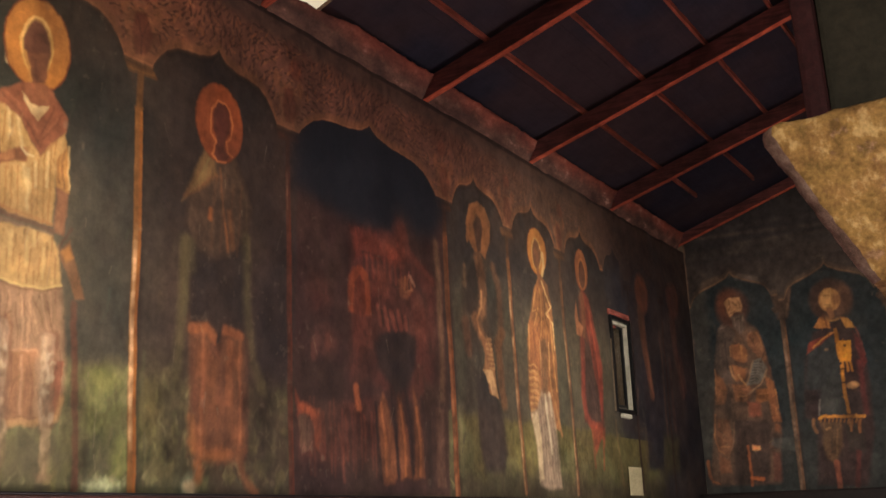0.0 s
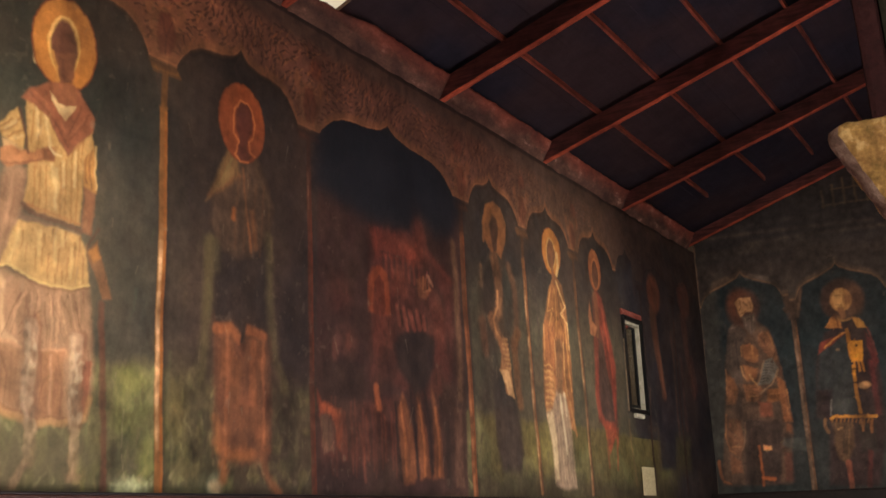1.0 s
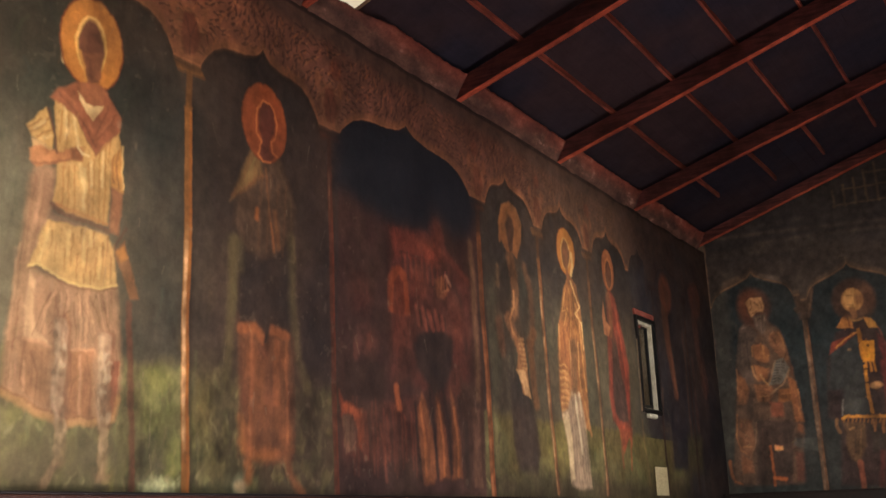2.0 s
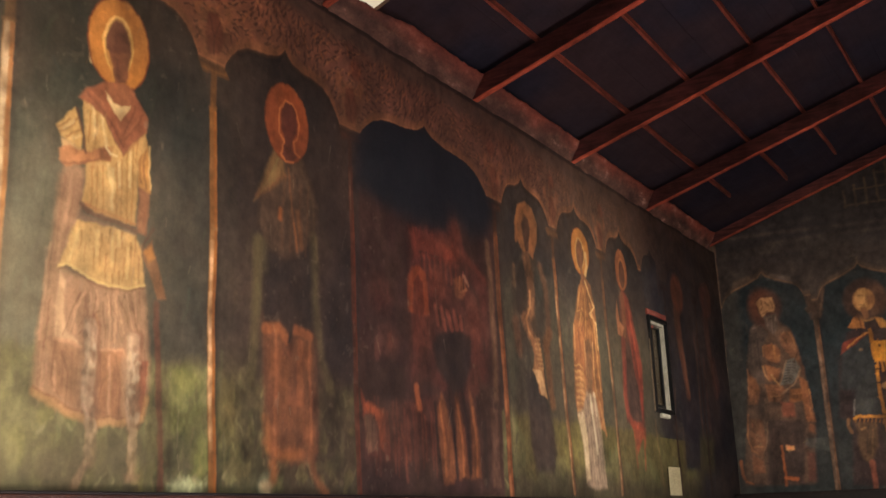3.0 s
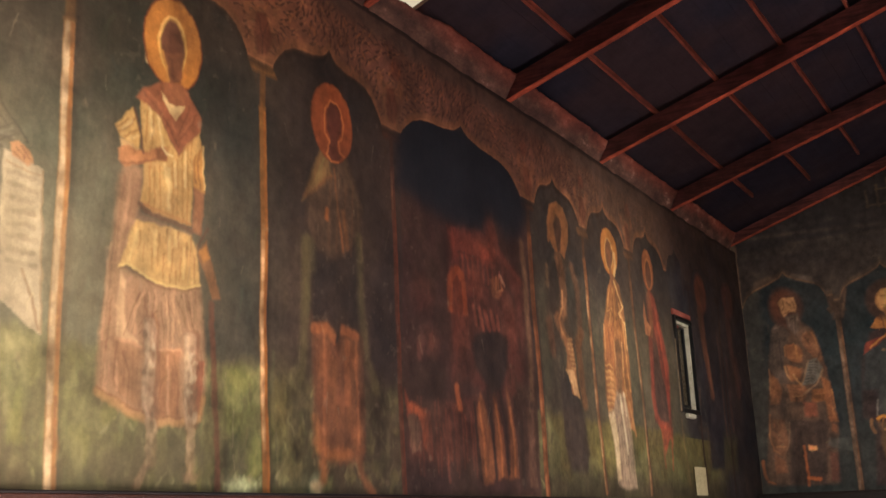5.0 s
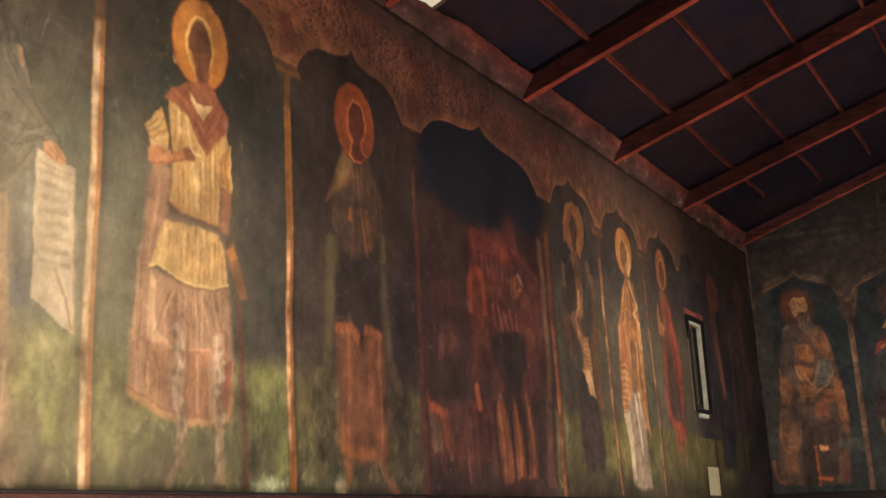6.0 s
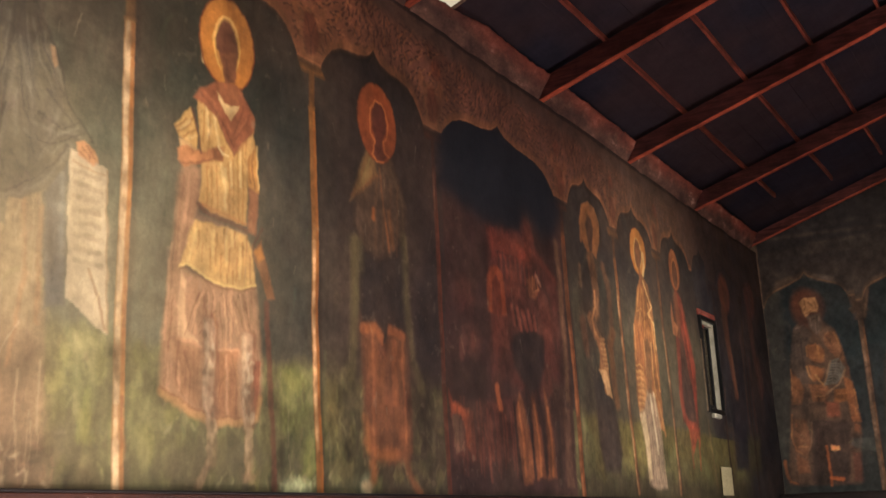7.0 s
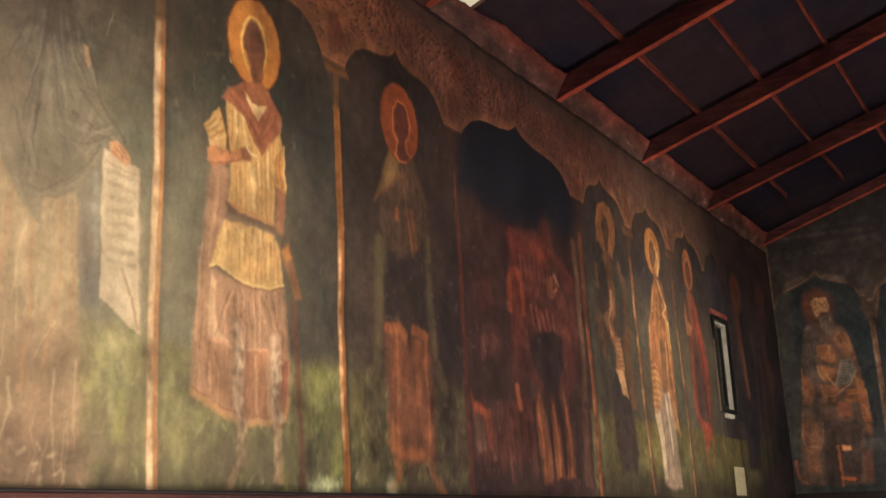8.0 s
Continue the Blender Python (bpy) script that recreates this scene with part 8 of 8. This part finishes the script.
wainscot("wainscot_west", WX - 0.02, WX + 0.06, SY, NY - 0.2, 1.66, "y")
wainscot("wainscot_north", WX + 0.0, EX, NY - 0.2, NY - 0.0, 1.715, "x")

# ======== slit window in the west wall ========
window_1 = tagged(new("window_1"), "narrow slit window with a black frame and white reveal", "window", kind="structure")
y0, y1, z0, z1 = WIN
D = 0.05
part("window_frame", boxes(((WX - 0.012, y0 - 0.01, z0 - 0.02), (WX + 0.018, y0 + 0.03, z1 + 0.01)), ((WX - 0.012, y1 - 0.015, z0 - 0.02), (WX + 0.022, y1 + 0.02, z1 + 0.01)),
                           ((WX - 0.012, y0 + 0.03, z1 - 0.03), (WX + 0.02, y1 - 0.015, z1 + 0.01)), ((WX - 0.012, y0 + 0.03, z0 - 0.02), (WX + 0.02, y1 - 0.015, z0 + 0.02)), bevel=0.006),
     FRAME, window_1, "black painted wooden frame")
part("reveal", boxes(((WX - D, y1 - 0.03, z0), (WX - 0.013, y1, z1)), ((WX - D, y0, z0), (WX - 0.013, y1 - 0.03, z0 + 0.03)), ((WX - D, y0, z1 - 0.055), (WX - 0.013, y1 - 0.03, z1)),
                     ((WX - D, y0, z0 + 0.03), (WX - 0.013, y0 + 0.03, z1 - 0.055))), WHITE, window_1, "whitewashed window reveal")
part("casement", boxes(((WX - D - 0.03, y0, z0), (WX - D - 0.002, y0 + 0.045, z1)), ((WX - D - 0.03, y1 - 0.05, z0), (WX - D - 0.002, y1, z1)),
                       ((WX - D - 0.03, y0 + 0.05, z0), (WX - D - 0.002, y1 - 0.05, z0 + 0.07)), ((WX - D - 0.03, y0 + 0.05, z1 - 0.07), (WX - D - 0.002, y1 - 0.05, z1)), bevel=0.004),
     FRAME, window_1, "dark casement holding the pane")
part("window_sill", boxes(((WX - 0.02, y0 + 0.10, z0 - 0.066), (WX + 0.03, y1 - 0.13, z0 - 0.022)), bevel=0.02), WHITE, window_1, "whitewashed sill")
part("frame_edge", boxes(((WX - 0.008, y0 - 0.013, z0 - 0.015), (WX + 0.010, y0 - 0.0105, z1 - 0.22)), bevel=0.001), WALL, window_1, "thin pale edge strip of the frame")
part("red_stop", boxes(((WX - 0.045, y0 + 0.032, z1 - 0.095), (WX - 0.014, y0 + 0.16, z1 - 0.070))), LINTEL, window_1, "red painted strip under the head")
part("lintel", boxes(((WX - 0.03, y0 - 0.02, z1 + 0.012), (WX + 0.012, y1 + 0.02, z1 + 0.07)), bevel=0.016), LINTEL, window_1, "red painted lintel")
pane = part("pane", boxes(((WX - D - 0.02, y0 + 0.05, z0 + 0.07), (WX - D - 0.014, y1 - 0.05, z1 - 0.07))), GLASS, window_1)
pane.visible_shadow = False
ground = bmesh.new()
box(ground, (-60, -60, -0.5), (60, 60, -0.21))
tagged(link("ground", ground, GRASS), "dark green ground outside the building", "ground", kind="structure")
# sloping backdrop outside, added so that the pane looks dark
bm = bmesh.new()
bmesh.ops.create_grid(bm, x_segments=30, y_segments=60, size=1.0)
for v in bm.verts:
    q = (1 - v.co.x) / 2
    v.co = Vector((-7.0 - 14 * q, 14 + 22 * v.co.y, -0.3 + 16 * q + 0.9 * noise.noise(Vector((q * 9, v.co.y * 12, 0)))))
tagged(link("hillside", bm, GRASS, smooth=True), "dark green backdrop slope added to keep the pane dark", "hillside", kind="structure")
# notice on the wall
tagged(link("notice", boxes(((WX + 0.012, 8.20, 1.69), (WX + 0.020, 8.48, 1.94)), bevel=0.002), PAPER), "plain cream paper notice leaning on the rail", "notice")

# ======== pillar with its capital ========
CX, CY = -0.143, 1.903


def flared(a, b, lip, zt, zb, amount):
    """A square block with chamfered corners that flares upwards to a thick lip."""
    bm = bmesh.new()
    n, m = 34, 30
    levels = [(zb + (zt - zb) * i / n, b + (a - b) * (i / n) ** 0.95) for i in range(n + 1)]
    levels += [(zt + lip * 0.35, a + 0.004), (zt + lip * 0.75, a), (zt + lip, a - 0.014)]
    rings = []
    for z, h in levels:
        c = 0.022
        ring = []
        for k in range(4):
            for i in range(m + 1):
                t = -(h - c) + 2 * (h - c) * i / m
                ring.append(Matrix.Rotation(k * math.pi / 2, 3, "Z") @ Vector((t, -h, z)))
        rings.append([bm.verts.new((CX + p.x, CY + p.y, p.z)) for p in ring])
    for p, q in zip(rings[:-1], rings[1:]):
        for k in range(len(p)):
            f = bm.faces.new((p[k], p[(k + 1) % len(p)], q[(k + 1) % len(p)], q[k]))
            side, i = divmod(k, m + 1)
            f.material_index = 1 if i == m or (side == 3 and i > m - 6) else 0
    bm.faces.new(rings[0][::-1])
    bm.faces.new(rings[-1])
    for v in bm.verts:
        v.co += amount * (noise.noise_vector(v.co * 11) + 0.8 * noise.noise_vector(v.co * 34) + 0.5 * noise.noise_vector(v.co * 80))
    return bm


bm = bmesh.new()
bmesh.ops.create_cone(bm, cap_ends=True, segments=32, radius1=0.11, radius2=0.09, depth=1.88, matrix=Matrix.Translation((CX, CY, 0.94)))
pillar = tagged(link("pillar", bm, STONE, None, True), "stone pillar with a flared ochre capital below a painted pier", "pillar")
capital = part("capital", flared(0.258, 0.135, 0.034, 2.140, 1.885, 0.006), STONE, pillar, "rough ochre stone capital", True)
capital.data.materials.append(EDGE)
part("pier", boxes(((-0.292, 1.712, 2.17), (0.05, 2.05, roof_z(-0.1) + 0.1)), bevel=0.01), PIER, pillar, "dark olive painted pier")
bm = roughen(boxes(((-0.335, 1.70, 2.17), (-0.293, 2.05, roof_z(-0.3) + 0.1)), bevel=0.012), 0.003, 6, 0)
for v in bm.verts:
    v.co.x -= 0.008 * (v.co.z - 2.17)
part("corner_band", bm, RED_BAND, pillar, "dark red painted corner band")
